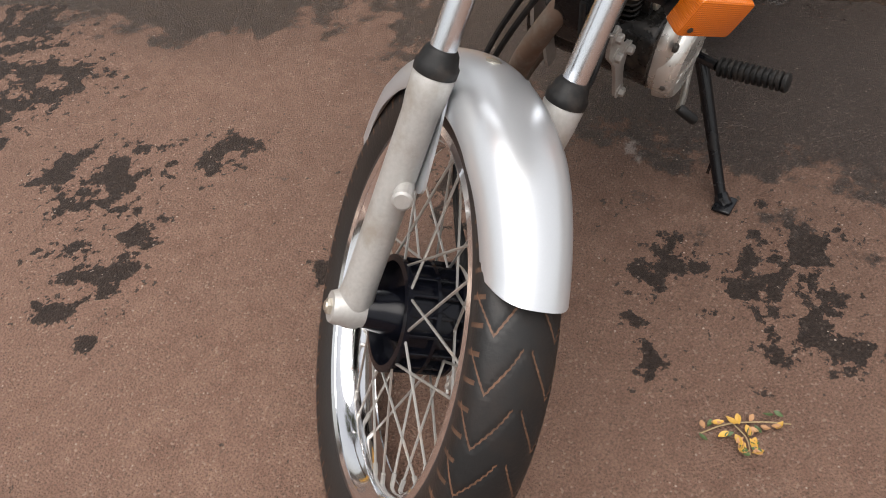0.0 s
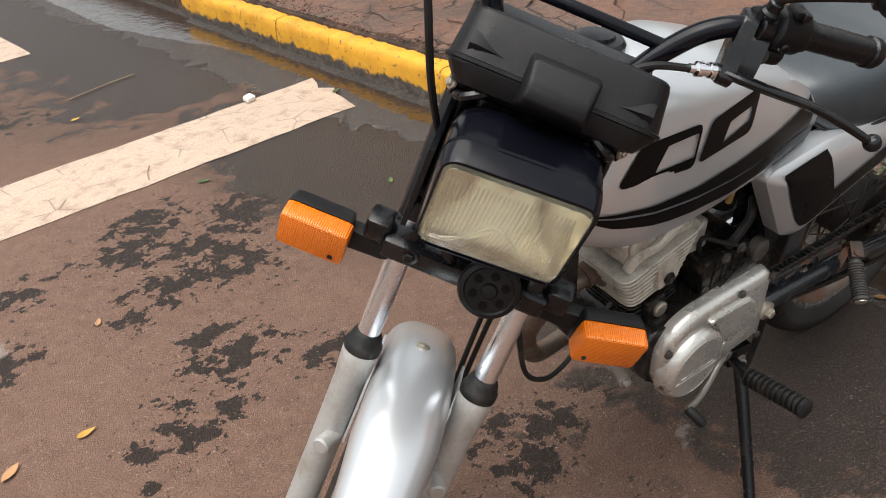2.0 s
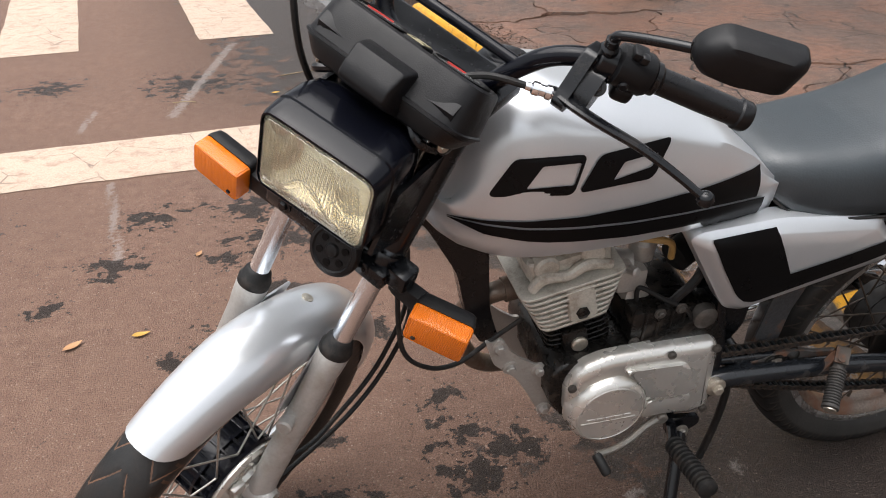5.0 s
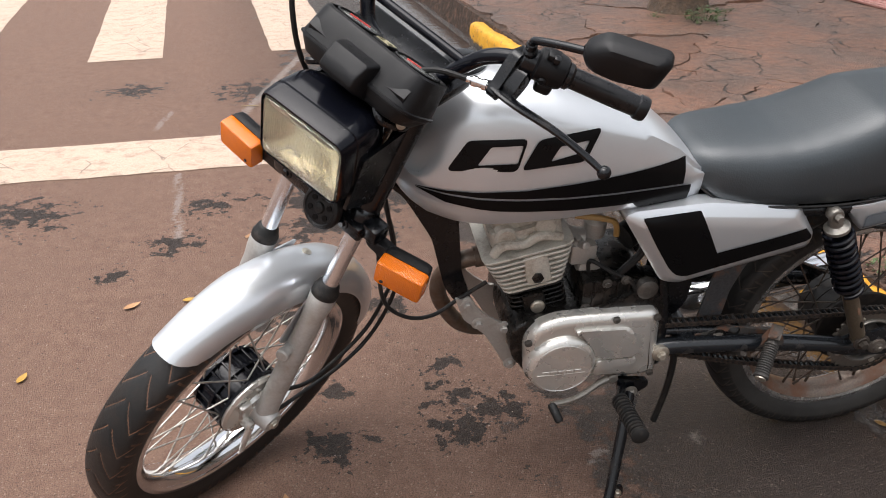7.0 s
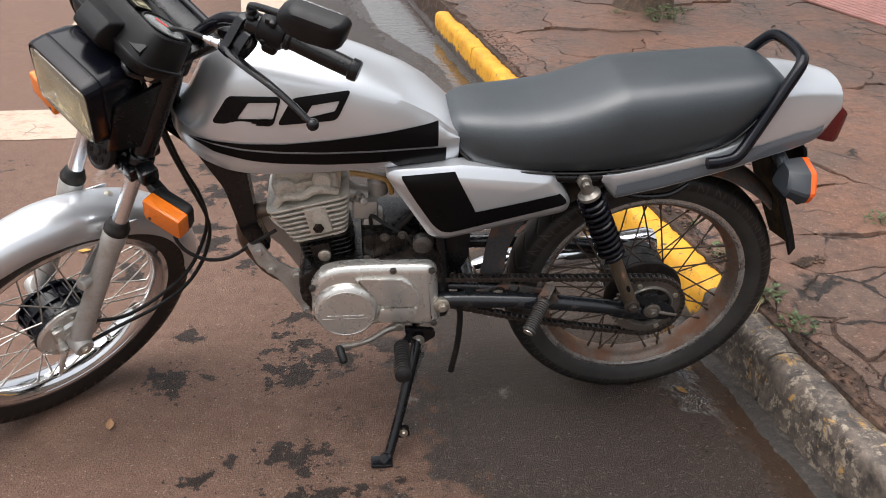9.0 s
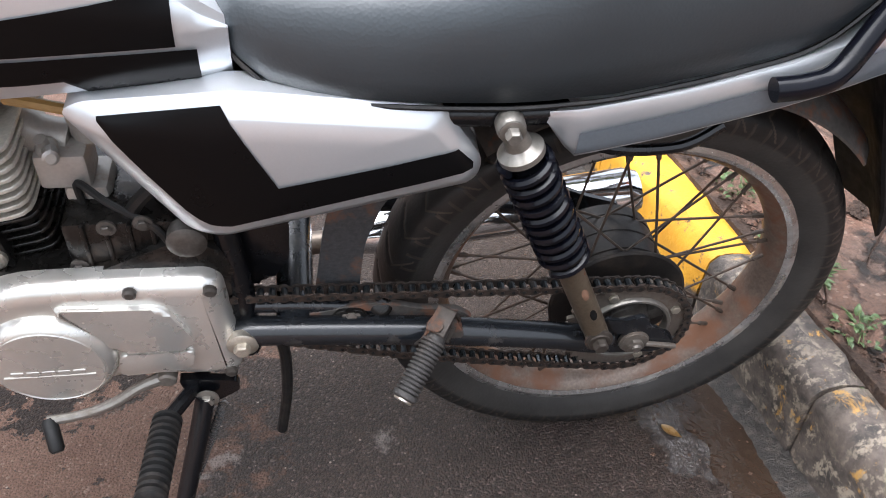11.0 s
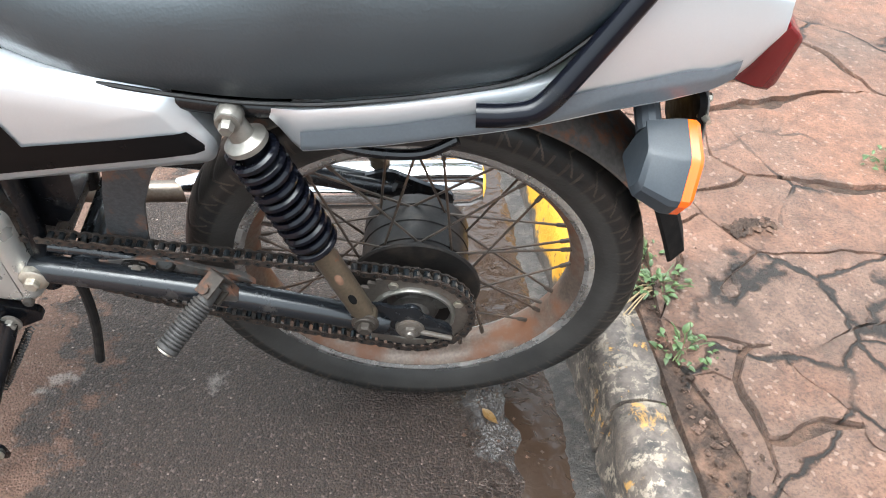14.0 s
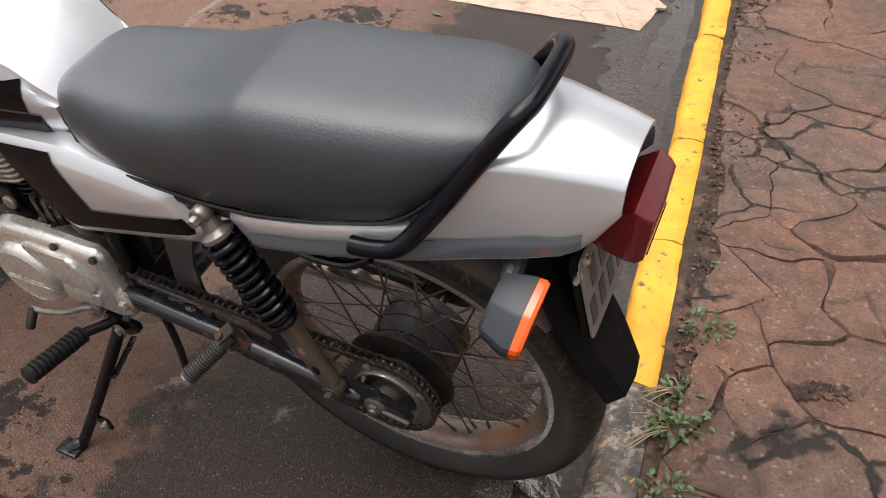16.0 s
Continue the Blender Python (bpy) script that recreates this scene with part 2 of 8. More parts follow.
def tyre_rubber(name, chevrons, dust, slant, soil, wall):
    """Tread from the tyre's own coordinates: u runs round it, v across it."""
    m, nt, b, co = blank(name)
    uv = nt.nodes.new("ShaderNodeUVMap")
    uv.uv_map = "tread"
    sep = nt.nodes.new("ShaderNodeSeparateXYZ")
    nt.links.new(uv.outputs[0], sep.inputs[0])
    u, v = sep.outputs[0], sep.outputs[1]
    av = calc(nt, "ABSOLUTE", calc(nt, "SUBTRACT", v, 0.5))
    turn = calc(nt, "MULTIPLY", calc(nt, "ABSOLUTE", calc(nt, "SUBTRACT", av, 0.19)), -slant)
    ph = calc(nt, "FRACT", calc(nt, "ADD", calc(nt, "MULTIPLY", u, chevrons), calc(nt, "ADD", turn, 8.0)))
    line = calc(nt, "LESS_THAN", calc(nt, "ABSOLUTE", calc(nt, "SUBTRACT", ph, 0.5)), 0.036)
    g = calc(nt, "MULTIPLY", calc(nt, "LESS_THAN", calc(nt, "ABSOLUTE", calc(nt, "SUBTRACT", av, 0.18)), 0.15), line)
    ph2 = calc(nt, "FRACT", calc(nt, "ADD", calc(nt, "MULTIPLY", u, chevrons * 2), 0.2))
    bar = calc(nt, "LESS_THAN", calc(nt, "ABSOLUTE", calc(nt, "SUBTRACT", ph2, 0.5)), 0.09)
    shoulder = calc(nt, "LESS_THAN", calc(nt, "ABSOLUTE", calc(nt, "SUBTRACT", av, 0.31)), 0.05)
    g = calc(nt, "MAXIMUM", g, calc(nt, "MULTIPLY", calc(nt, "MULTIPLY", bar, shoulder), 0.7))
    base = mixc(nt, ramp(nt, noise_tex(nt, co, 14, 6, 0.65), [(0.42, (0,) * 3), (0.75, (0.7,) * 3)]), (0.012, 0.012, 0.012), dust)
    soft = calc(nt, "MULTIPLY", g, ramp(nt, noise_tex(nt, co, 40, 4), [(0.3, (0.35,) * 3), (0.7, (1,) * 3)]))
    side = calc(nt, "MULTIPLY", ramp(nt, av, [(0.345, (0,) * 3), (0.36, (1,) * 3)]), ramp(nt, noise_tex(nt, co, 9, 6, 0.6), [(0.35, (0.35,) * 3), (0.62, (1,) * 3)]))
    base = mixc(nt, side, base, wall)
    nt.links.new(mixc(nt, soft, base, soil), b.inputs["Base Color"])
    b.inputs["Roughness"].default_value = 0.46
    b.inputs["Specular IOR Level"].default_value = 0.32
    bump(nt, b, calc(nt, "SUBTRACT", noise_tex(nt, co, 200, 4), calc(nt, "MULTIPLY", g, 1.0)), 0.4, 0.001)
    return m


TYREF = tyre_rubber("front_tyre_rubber", 34, (0.030, 0.020, 0.015), 5.2, (0.15, 0.078, 0.046), (0.022, 0.018, 0.016))
TYRER = tyre_rubber("rear_tyre_rubber", 40, (0.030, 0.025, 0.021), 3.4, (0.062, 0.048, 0.038), (0.046, 0.043, 0.040))


# ---------------------------------------------------------------- ground materials
KX, KS = 0.285, -0.1  # the kerb's road edge: x = KX + KS * y


def kerb_x(y):
    return KX + KS * y


def cells(nt, vec, scale, feature="F1", out="Color", rand=1.0):
    n = nt.nodes.new("ShaderNodeTexVoronoi")
    n.feature = feature
    n.inputs["Scale"].default_value = scale
    n.inputs["Randomness"].default_value = rand
    nt.links.new(vec, n.inputs["Vector"])
    return n.outputs[out]


def grey_of(nt, colour):
    n = nt.nodes.new("ShaderNodeSeparateColor")
    nt.links.new(colour, n.inputs[0])
    return n.outputs[0]


def road_material():
    m, nt, b, co = blank("dusty_wet_asphalt")
    at = nt.nodes.new("ShaderNodeAttribute")
    at.attribute_name = "wet"
    sep = nt.nodes.new("ShaderNodeSeparateColor")
    nt.links.new(at.outputs["Color"], sep.inputs[0])
    spots, dark, water = sep.outputs[0], sep.outputs[1], sep.outputs[2]
    n_big, n_mid, n_fine = noise_tex(nt, co, 2.2, 5), noise_tex(nt, co, 22, 7, 0.66), noise_tex(nt, co, 240, 5, 0.75)
    stone = grey_of(nt, cells(nt, co, 290))
    dome = cells(nt, co, 290, out="Distance")
    # red dust lying over the grey stones of the asphalt
    dust = mixc(nt, ramp(nt, n_mid, [(0.32, (0,) * 3), (0.68, (1,) * 3)]), (0.180, 0.100, 0.070), (0.262, 0.160, 0.115))
    dust = mixc(nt, ramp(nt, n_big, [(0.35, (0,) * 3), (0.65, (0.7,) * 3)]), dust, (0.212, 0.126, 0.091))
    dust = mixc(nt, ramp(nt, n_fine, [(0.36, (0.55,) * 3), (0.56, (1,) * 3)]), (0, 0, 0), dust)
    dust = mixc(nt, ramp(nt, stone, [(0.0, (0.5,) * 3), (0.12, (0,) * 3)]), dust, (0.070, 0.045, 0.035))
    dust = mixc(nt, ramp(nt, stone, [(0.955, (0,) * 3), (0.975, (0.5,) * 3)]), dust, (0.34, 0.25, 0.20))
    tar = mixc(nt, ramp(nt, stone, [(0.15, (0,) * 3), (0.85, (1,) * 3)]), (0.0125, 0.0088, 0.0070), (0.054, 0.038, 0.030))
    tar = mixc(nt, ramp(nt, stone, [(0.93, (0,) * 3), (0.95, (1,) * 3)]), tar, (0.13, 0.10, 0.085))
    tar = mixc(nt, ramp(nt, n_fine, [(0.38, (0.35,) * 3), (0.6, (1,) * 3)]), (0, 0, 0), tar)
    damp_tar = mixc(nt, 0.55, tar, (0.008, 0.006, 0.005))
    # blots of damp with ragged edges and stray specks
    n_edge = noise_tex(nt, co, 19, 10, 0.62, 0.15)
    blot = calc(nt, "ADD", spots, calc(nt, "MULTIPLY", calc(nt, "SUBTRACT", n_edge, 0.5), 4.2))
    sp = ramp(nt, blot, [(0.60, (0,) * 3), (0.64, (1,) * 3)])
    speck = ramp(nt, calc(nt, "ADD", noise_tex(nt, co, 46, 6, 0.6), calc(nt, "MULTIPLY", spots, 0.05)), [(0.628, (0,) * 3), (0.645, (0.85,) * 3)])
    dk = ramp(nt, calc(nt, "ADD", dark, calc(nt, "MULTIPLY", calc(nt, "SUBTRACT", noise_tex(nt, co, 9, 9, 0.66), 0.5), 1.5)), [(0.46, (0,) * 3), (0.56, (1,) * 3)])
    wt = ramp(nt, calc(nt, "ADD", water, calc(nt, "MULTIPLY", calc(nt, "SUBTRACT", noise_tex(nt, co, 9, 7, 0.62), 0.5), 1.1)), [(0.47, (0,) * 3), (0.58, (1,) * 3)])
    stain = calc(nt, "MAXIMUM", calc(nt, "MAXIMUM", calc(nt, "MULTIPLY", sp, 0.92), speck), calc(nt, "MULTIPLY", dk, 0.90))
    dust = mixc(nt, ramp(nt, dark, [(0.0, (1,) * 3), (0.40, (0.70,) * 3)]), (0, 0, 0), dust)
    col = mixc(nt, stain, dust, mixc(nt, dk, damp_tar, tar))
    pale = ramp(nt, calc(nt, "ADD", at.outputs["Alpha"], calc(nt, "MULTIPLY", calc(nt, "SUBTRACT", noise_tex(nt, co, 60, 6, 0.65), 0.5), 1.6)), [(0.45, (0,) * 3), (0.75, (0.6,) * 3)])
    col = mixc(nt, pale, col, (0.30, 0.26, 0.235))
    col = mixc(nt, calc(nt, "MULTIPLY", wt, 0.75), col, (0.022, 0.016, 0.013))
    # scattered pale grit
    grit = ramp(nt, cells(nt, co, 75, out="Distance"), [(0.10, (1,) * 3), (0.16, (0,) * 3)])
    grit = calc(nt, "MULTIPLY", grit, ramp(nt, noise_tex(nt, co, 31, 3), [(0.56, (0,) * 3), (0.6, (0.8,) * 3)]))
    col = mixc(nt, grit, col, (0.40, 0.33, 0.28))
    nt.links.new(col, b.inputs["Base Color"])
    rgh = mixc(nt, stain, (0.66,) * 3, mixc(nt, dk, (0.44,) * 3, (0.33,) * 3))
    nt.links.new(mixc(nt, wt, rgh, (0.10,) * 3), b.inputs["Roughness"])
    nt.links.new(mixc(nt, wt, mixc(nt, stain, (0.3,) * 3, mixc(nt, dk, (0.28,) * 3, (0.46,) * 3)), (0.6,) * 3), b.inputs["Specular IOR Level"])
    rip = calc(nt, "MULTIPLY", calc(nt, "ADD", calc(nt, "MULTIPLY", noise_tex(nt, co, 34, 3, 0.6, 0.8), 5.0), calc(nt, "MULTIPLY", noise_tex(nt, co, 115, 3, 0.6, 0.3), 4.5)), wt)
    hgt = calc(nt, "SUBTRACT", calc(nt, "ADD", n_fine, calc(nt, "ADD", rip, calc(nt, "MULTIPLY", noise_tex(nt, co, 60, 4), 0.8))), calc(nt, "MULTIPLY", dome, 0.9))
    bp = nt.nodes.new("ShaderNodeBump")
    bp.inputs["Distance"].default_value = 0.004
    nt.links.new(mixc(nt, wt, (1.0,) * 3, (0.55,) * 3), bp.inputs["Strength"])
    nt.links.new(calc(nt, "MULTIPLY", wt, 0.8), b.inputs["Coat Weight"])
    nt.links.new(bp.outputs[0], b.inputs["Coat Normal"])
    b.inputs["Coat Roughness"].default_value = 0.06
    nt.links.new(hgt, bp.inputs["Height"])
    nt.links.new(bp.outputs[0], b.inputs["Normal"])
    return m


ROADM = road_material()


def line_material():
    m, nt, b, co = blank("worn_road_paint")
    worn = ramp(nt, noise_tex(nt, co, 14, 10, 0.72), [(0.50, (0,) * 3), (0.66, (0.85,) * 3)])
    base = mixc(nt, noise_tex(nt, co, 3, 4), (0.50, 0.37, 0.28), (0.60, 0.47, 0.365))
    base = mixc(nt, ramp(nt, noise_tex(nt, co, 240, 5, 0.7), [(0.35, (0.60,) * 3), (0.55, (1,) * 3)]), (0, 0, 0), base)
    crack = ramp(nt, cells(nt, co, 5.0, "DISTANCE_TO_EDGE", "Distance"), [(0.004, (1,) * 3), (0.014, (0,) * 3)])
    crack = calc(nt, "MULTIPLY", crack, ramp(nt, noise_tex(nt, co, 5, 3), [(0.5, (0,) * 3), (0.56, (0.7,) * 3)]))
    col = mixc(nt, worn, base, (0.30, 0.195, 0.140))
    nt.links.new(mixc(nt, crack, col, (0.12, 0.08, 0.06)), b.inputs["Base Color"])
    b.inputs["Roughness"].default_value = 0.6
    bump(nt, b, noise_tex(nt, co, 220, 5, 0.7), 0.8, 0.003)
    return m


LINEM = line_material()


def kerb_material(name, painted):
    m, nt, b, co = blank(name)
    geo = nt.nodes.new("ShaderNodeNewGeometry")
    sep = nt.nodes.new("ShaderNodeSeparateXYZ")
    nt.links.new(geo.outputs["Position"], sep.inputs[0])
    pos = geo.outputs["Position"]
    stone = mixc(nt, ramp(nt, noise_tex(nt, pos, 30, 6, 0.65), [(0.38, (0,) * 3), (0.66, (1,) * 3)]), (0.040, 0.034, 0.030), (0.145, 0.115, 0.094))
    if painted:
        edge = calc(nt, "ADD", sep.outputs[2], calc(nt, "MULTIPLY", calc(nt, "SUBTRACT", noise_tex(nt, pos, 16, 6, 0.65), 0.5), 0.10))
        on = ramp(nt, edge, [(0.046, (0,) * 3), (0.058, (1,) * 3)])
        chip = ramp(nt, noise_tex(nt, pos, 34, 9, 0.74), [(0.57, (1,) * 3), (0.64, (0,) * 3)])
        yel = mixc(nt, ramp(nt, noise_tex(nt, pos, 12, 6), [(0.4, (0,) * 3), (0.7, (1,) * 3)]), (0.72, 0.36, 0.025), (0.58, 0.27, 0.02))
        col = mixc(nt, calc(nt, "MULTIPLY", on, chip), stone, yel)
    else:
        lich = ramp(nt, noise_tex(nt, pos, 44, 9, 0.76), [(0.515, (0,) * 3), (0.575, (0.95,) * 3)])
        lich = calc(nt, "MULTIPLY", lich, ramp(nt, noise_tex(nt, pos, 7, 4), [(0.40, (0,) * 3), (0.56, (1,) * 3)]))
        col = mixc(nt, lich, stone, (0.33, 0.275, 0.21))
        ochre = ramp(nt, noise_tex(nt, pos, 22, 8, 0.74, 0.5), [(0.59, (0,) * 3), (0.66, (0.85,) * 3)])
        col = mixc(nt, ochre, col, (0.50, 0.27, 0.06))
    nt.links.new(col, b.inputs["Base Color"])
    b.inputs["Roughness"].default_value = 0.6
    bump(nt, b, noise_tex(nt, pos, 120, 6, 0.65), 0.6, 0.004)
    return m


KERBY, KERBL = kerb_material("worn_yellow_kerb_paint", True), kerb_material("lichened_kerb_stone", False)
def slab_material():
    """Reddish broken concrete, damp and dirty along its cracks."""
    m, nt, b, co = blank("dusty_red_concrete")
    at = nt.nodes.new("ShaderNodeAttribute")
    at.attribute_name = "damp"
    oi = nt.nodes.new("ShaderNodeObjectInfo").outputs["Random"]
    n_fine = noise_tex(nt, co, 190, 6, 0.75)
    base = mixc(nt, ramp(nt, noise_tex(nt, co, 3.2, 6, 0.6), [(0.40, (0,) * 3), (0.60, (1,) * 3)]), (0.280, 0.138, 0.086), (0.190, 0.117, 0.085))
    base = mixc(nt, 1.0, base, ramp(nt, oi, [(0, (0.82,) * 3), (1, (1.08,) * 3)]), "MULTIPLY")
    base = mixc(nt, ramp(nt, noise_tex(nt, co, 26, 7, 0.66), [(0.38, (0.62,) * 3), (0.58, (1,) * 3)]), (0, 0, 0), base)
    base = mixc(nt, ramp(nt, n_fine, [(0.38, (0.48,) * 3), (0.54, (1,) * 3)]), (0, 0, 0), base)
    base = mixc(nt, ramp(nt, grey_of(nt, cells(nt, co, 160)), [(0.955, (0,) * 3), (0.975, (0.5,) * 3)]), base, (0.38, 0.28, 0.22))
    # hair cracks
    warp = nt.nodes.new("ShaderNodeMix")
    warp.data_type, warp.blend_type = "RGBA", "ADD"
    warp.inputs[0].default_value = 0.10
    wn = nt.nodes.new("ShaderNodeTexNoise")
    wn.inputs["Scale"].default_value, wn.inputs["Detail"].default_value = 9, 6
    nt.links.new(co, wn.inputs["Vector"])
    nt.links.new(co, warp.inputs[6])
    nt.links.new(wn.outputs["Color"], warp.inputs[7])
    hair = ramp(nt, cells(nt, warp.outputs[2], 4.2, "DISTANCE_TO_EDGE", "Distance"), [(0.008, (1,) * 3), (0.024, (0,) * 3)])
    hair = calc(nt, "MULTIPLY", hair, ramp(nt, noise_tex(nt, co, 3.0, 3), [(0.49, (0,) * 3), (0.55, (1,) * 3)]))
    damp = ramp(nt, calc(nt, "ADD", calc(nt, "MULTIPLY", at.outputs["Fac"], 0.42), calc(nt, "MULTIPLY", calc(nt, "SUBTRACT", noise_tex(nt, co, 4.5, 9, 0.68), 0.5), 2.6)), [(0.38, (0,) * 3), (0.66, (0.80,) * 3)])
    col = mixc(nt, damp, base, (0.078, 0.050, 0.038))
    col = mixc(nt, hair, col, (0.018, 0.013, 0.010))
    nt.links.new(col, b.inputs["Base Color"])
    nt.links.new(mixc(nt, damp, (0.50,) * 3, (0.27,) * 3), b.inputs["Roughness"])
    b.inputs["Specular IOR Level"].default_value = 0.5
    h = calc(nt, "SUBTRACT", calc(nt, "ADD", n_fine, calc(nt, "MULTIPLY", noise_tex(nt, co, 30, 6, 0.65), 2.2)), calc(nt, "MULTIPLY", hair, 1.6))
    bump(nt, b, h, 1.0, 0.006)
    return m


SLABM = slab_material()
DIRTM = surface("dark_wet_dirt", (0.065, 0.042, 0.031), 0.75, 0, (0.15, 0.088, 0.060), 22, 0.48, 0.66, 160, 0.5, 1.0, 0.008, spec=0.3)
TACTM = surface("pink_tactile_paving", (0.42, 0.20, 0.17), 0.6, 0, (0.32, 0.17, 0.14), 8, 0.45, 0.7, 160, 0.15, 0.3, 0.002)
BARKM = surface("tree_bark", (0.13, 0.085, 0.055), 0.85, 0, (0.06, 0.042, 0.03), 18, 0.4, 0.6, 60, 0.4, 1.0, 0.012)
LEAFM = surface("green_weed_leaf", (0.075, 0.125, 0.040), 0.5, 0, (0.13, 0.145, 0.055), 30, 0.45, 0.65, 200, 0.15, 0.1, rnd=0.4)
STEMM = surface("dry_stem", (0.30, 0.22, 0.12), 0.7)
YLEAF = surface("yellow_fallen_leaf", (0.62, 0.36, 0.06), 0.5, 0, (0.50, 0.22, 0.06), 40, 0.5, 0.7, rnd=0.3)
BLEAF = surface("tan_fallen_leaf", (0.45, 0.24, 0.11), 0.55, 0, (0.32, 0.16, 0.08), 40, 0.5, 0.7, rnd=0.3)
WETLEAF = surface("wet_brown_leaf", (0.17, 0.095, 0.028), 0.3, 0, (0.10, 0.055, 0.02), 60, 0.5, 0.7)
PAPERM = surface("white_litter", (0.75, 0.73, 0.70), 0.6)


def water_material():
    m, nt, b, co = blank("gutter_water")
    b.inputs["Base Color"].default_value = (0.032, 0.020, 0.0135, 1)
    b.inputs["Roughness"].default_value = 0.05
    b.inputs["IOR"].default_value = 1.33
    b.inputs["Coat Weight"].default_value = 0.8
    b.inputs["Coat Roughness"].default_value = 0.04
    bump(nt, b, calc(nt, "ADD", noise_tex(nt, co, 40, 3, 0.5, 0.6), calc(nt, "MULTIPLY", noise_tex(nt, co, 14, 2, 0.5, 0.4), 1.5)), 0.40, 0.005)
    nt.links.new(b.inputs["Normal"].links[0].from_socket, b.inputs["Coat Normal"])
    return m


WATERM = water_material()
FOOTM = surface("wet_gritty_mortar", (0.030, 0.025, 0.021), 0.34, 0, (0.075, 0.062, 0.052), 60, 0.48, 0.64, 260, 0.4, 1.0, 0.004)


# ---------------------------------------------------------------- mesh helpers
V = Vector


def mesh_from(bm, name, mats, sharp=34, M=None):
    bmesh.ops.recalc_face_normals(bm, faces=bm.faces[:])
    if M is not None:
        bm.transform(M)
    lim = radians(sharp)
    for f in bm.faces:
        f.smooth = True
    for e in bm.edges:
        if len(e.link_faces) == 2:
            e.smooth = e.calc_face_angle(0.0) < lim
    me = bpy.data.meshes.new(name)
    bm.to_mesh(me)
    bm.free()
    for m in mats if isinstance(mats, (list, tuple)) else [mats]:
        me.materials.append(m)
    return me


def part(name, bm, material, parent, label="", M=None, sharp=34):
    """Links a bmesh as one mesh object under a thing or a part."""
    ob = new(name, mesh_from(bm, name, material, sharp, M))
    ob.parent = parent
    return tagged(ob, label)


def piece(name, me, parent, M):
    """One more object on a shared mesh."""
    ob = new(name, me)
    ob.parent = parent
    ob.matrix_basis = M
    return ob


def thing(name, label, category, group="", kind="", M=None):
    ob = new(name)
    if M is not None:
        ob.matrix_basis = M
    return tagged(ob, label, category, group, kind)


def curve_pts(pts, k=6):
    """A smooth line through the points."""
    P = [V(p) for p in pts]
    if len(P) < 3:
        return P
    out = []
    for i in range(len(P) - 1):
        p0, p1, p2, p3 = P[max(i - 1, 0)], P[i], P[i + 1], P[min(i + 2, len(P) - 1)]
        for j in range(k):
            t = j / k
            out.append(0.5 * ((2 * p1) + (p2 - p0) * t + (2 * p0 - 5 * p1 + 4 * p2 - p3) * t * t + (3 * p1 - p0 - 3 * p2 + p3) * t ** 3))
    return out + [P[-1]]


def rings(bm, loops, cap=True, closed=True, mat=0):
    """Skin rings of points, one after another."""
    rows = [[bm.verts.new(p) for p in loop] for loop in loops]
    n = len(rows[0])
    for a, b in zip(rows, rows[1:]):
        for i in range(n if closed else n - 1):
            j = (i + 1) % n
            bm.faces.new((a[i], a[j], b[j], b[i])).material_index = mat
    if cap and closed:
        bm.faces.new(rows[0][::-1]).material_index = mat
        bm.faces.new(rows[-1]).material_index = mat
    return rows


def tube(bm, pts, r, n=10, k=6, cap=True, mat=0):
    """A round bar along a smooth line; r is one radius or one for each given point."""
    P = curve_pts(pts, k) if k else [V(p) for p in pts]
    if isinstance(r, (int, float)):
        R = [r] * len(P)
    else:
        R = [float(q) for q in np.interp(np.linspace(0, len(r) - 1, len(P)), range(len(r)), r)]
    t0 = (P[1] - P[0]).normalized()
    x = t0.orthogonal().normalized()
    loops = []
    for i, p in enumerate(P):
        t = (P[min(i + 1, len(P) - 1)] - P[max(i - 1, 0)]).normalized()
        x = (x - t * x.dot(t)).normalized()
        y = t.cross(x)
        loops.append([p + R[i] * (math.cos(a) * x + math.sin(a) * y) for a in [2 * math.pi * q / n for q in range(n)]])
    return rings(bm, loops, cap, mat=mat)


def frame_of(o, d):
    """A matrix at o whose z runs along d."""
    return Matrix.Translation(V(o)) @ V(d).to_track_quat("Z", "Y").to_matrix().to_4x4()


def lathe(bm, prof, o=(0, 0, 0), d=(0, 1, 0), n=32, cap=True, mat=0):
    """Turns (radius, height) pairs about the line from o along d."""
    M = frame_of(o, d)
    loops = [[M @ V((r * math.cos(a), r * math.sin(a), h)) for a in [2 * math.pi * q / n for q in range(n)]] for r, h in prof]
    return rings(bm, loops, cap, mat=mat)


def ring_solid(bm, prof, o=(0, 0, 0), d=(0, 1, 0), n=48, mat=0, uv=False):
    """Turns a closed outline of (radius, height) pairs into a ring."""
    M = frame_of(o, d)
    rows = [[bm.verts.new(M @ V((r * math.cos(a), r * math.sin(a), h))) for r, h in prof] for a in [2 * math.pi * q / n for q in range(n)]]
    lay = bm.loops.layers.uv.new("tread") if uv else None
    m = len(prof)
    for i in range(n):
        a, b = rows[i], rows[(i + 1) % n]
        for j in range(m):
            k = (j + 1) % m
            f = bm.faces.new((a[j], a[k], b[k], b[j]))
            f.material_index = mat
            if uv:
                for lp, (uu, vv) in zip(f.loops, ((i, j), (i, j + 1), (i + 1, j + 1), (i + 1, j))):
                    lp[lay].uv = (uu / n, vv / (m - 1))


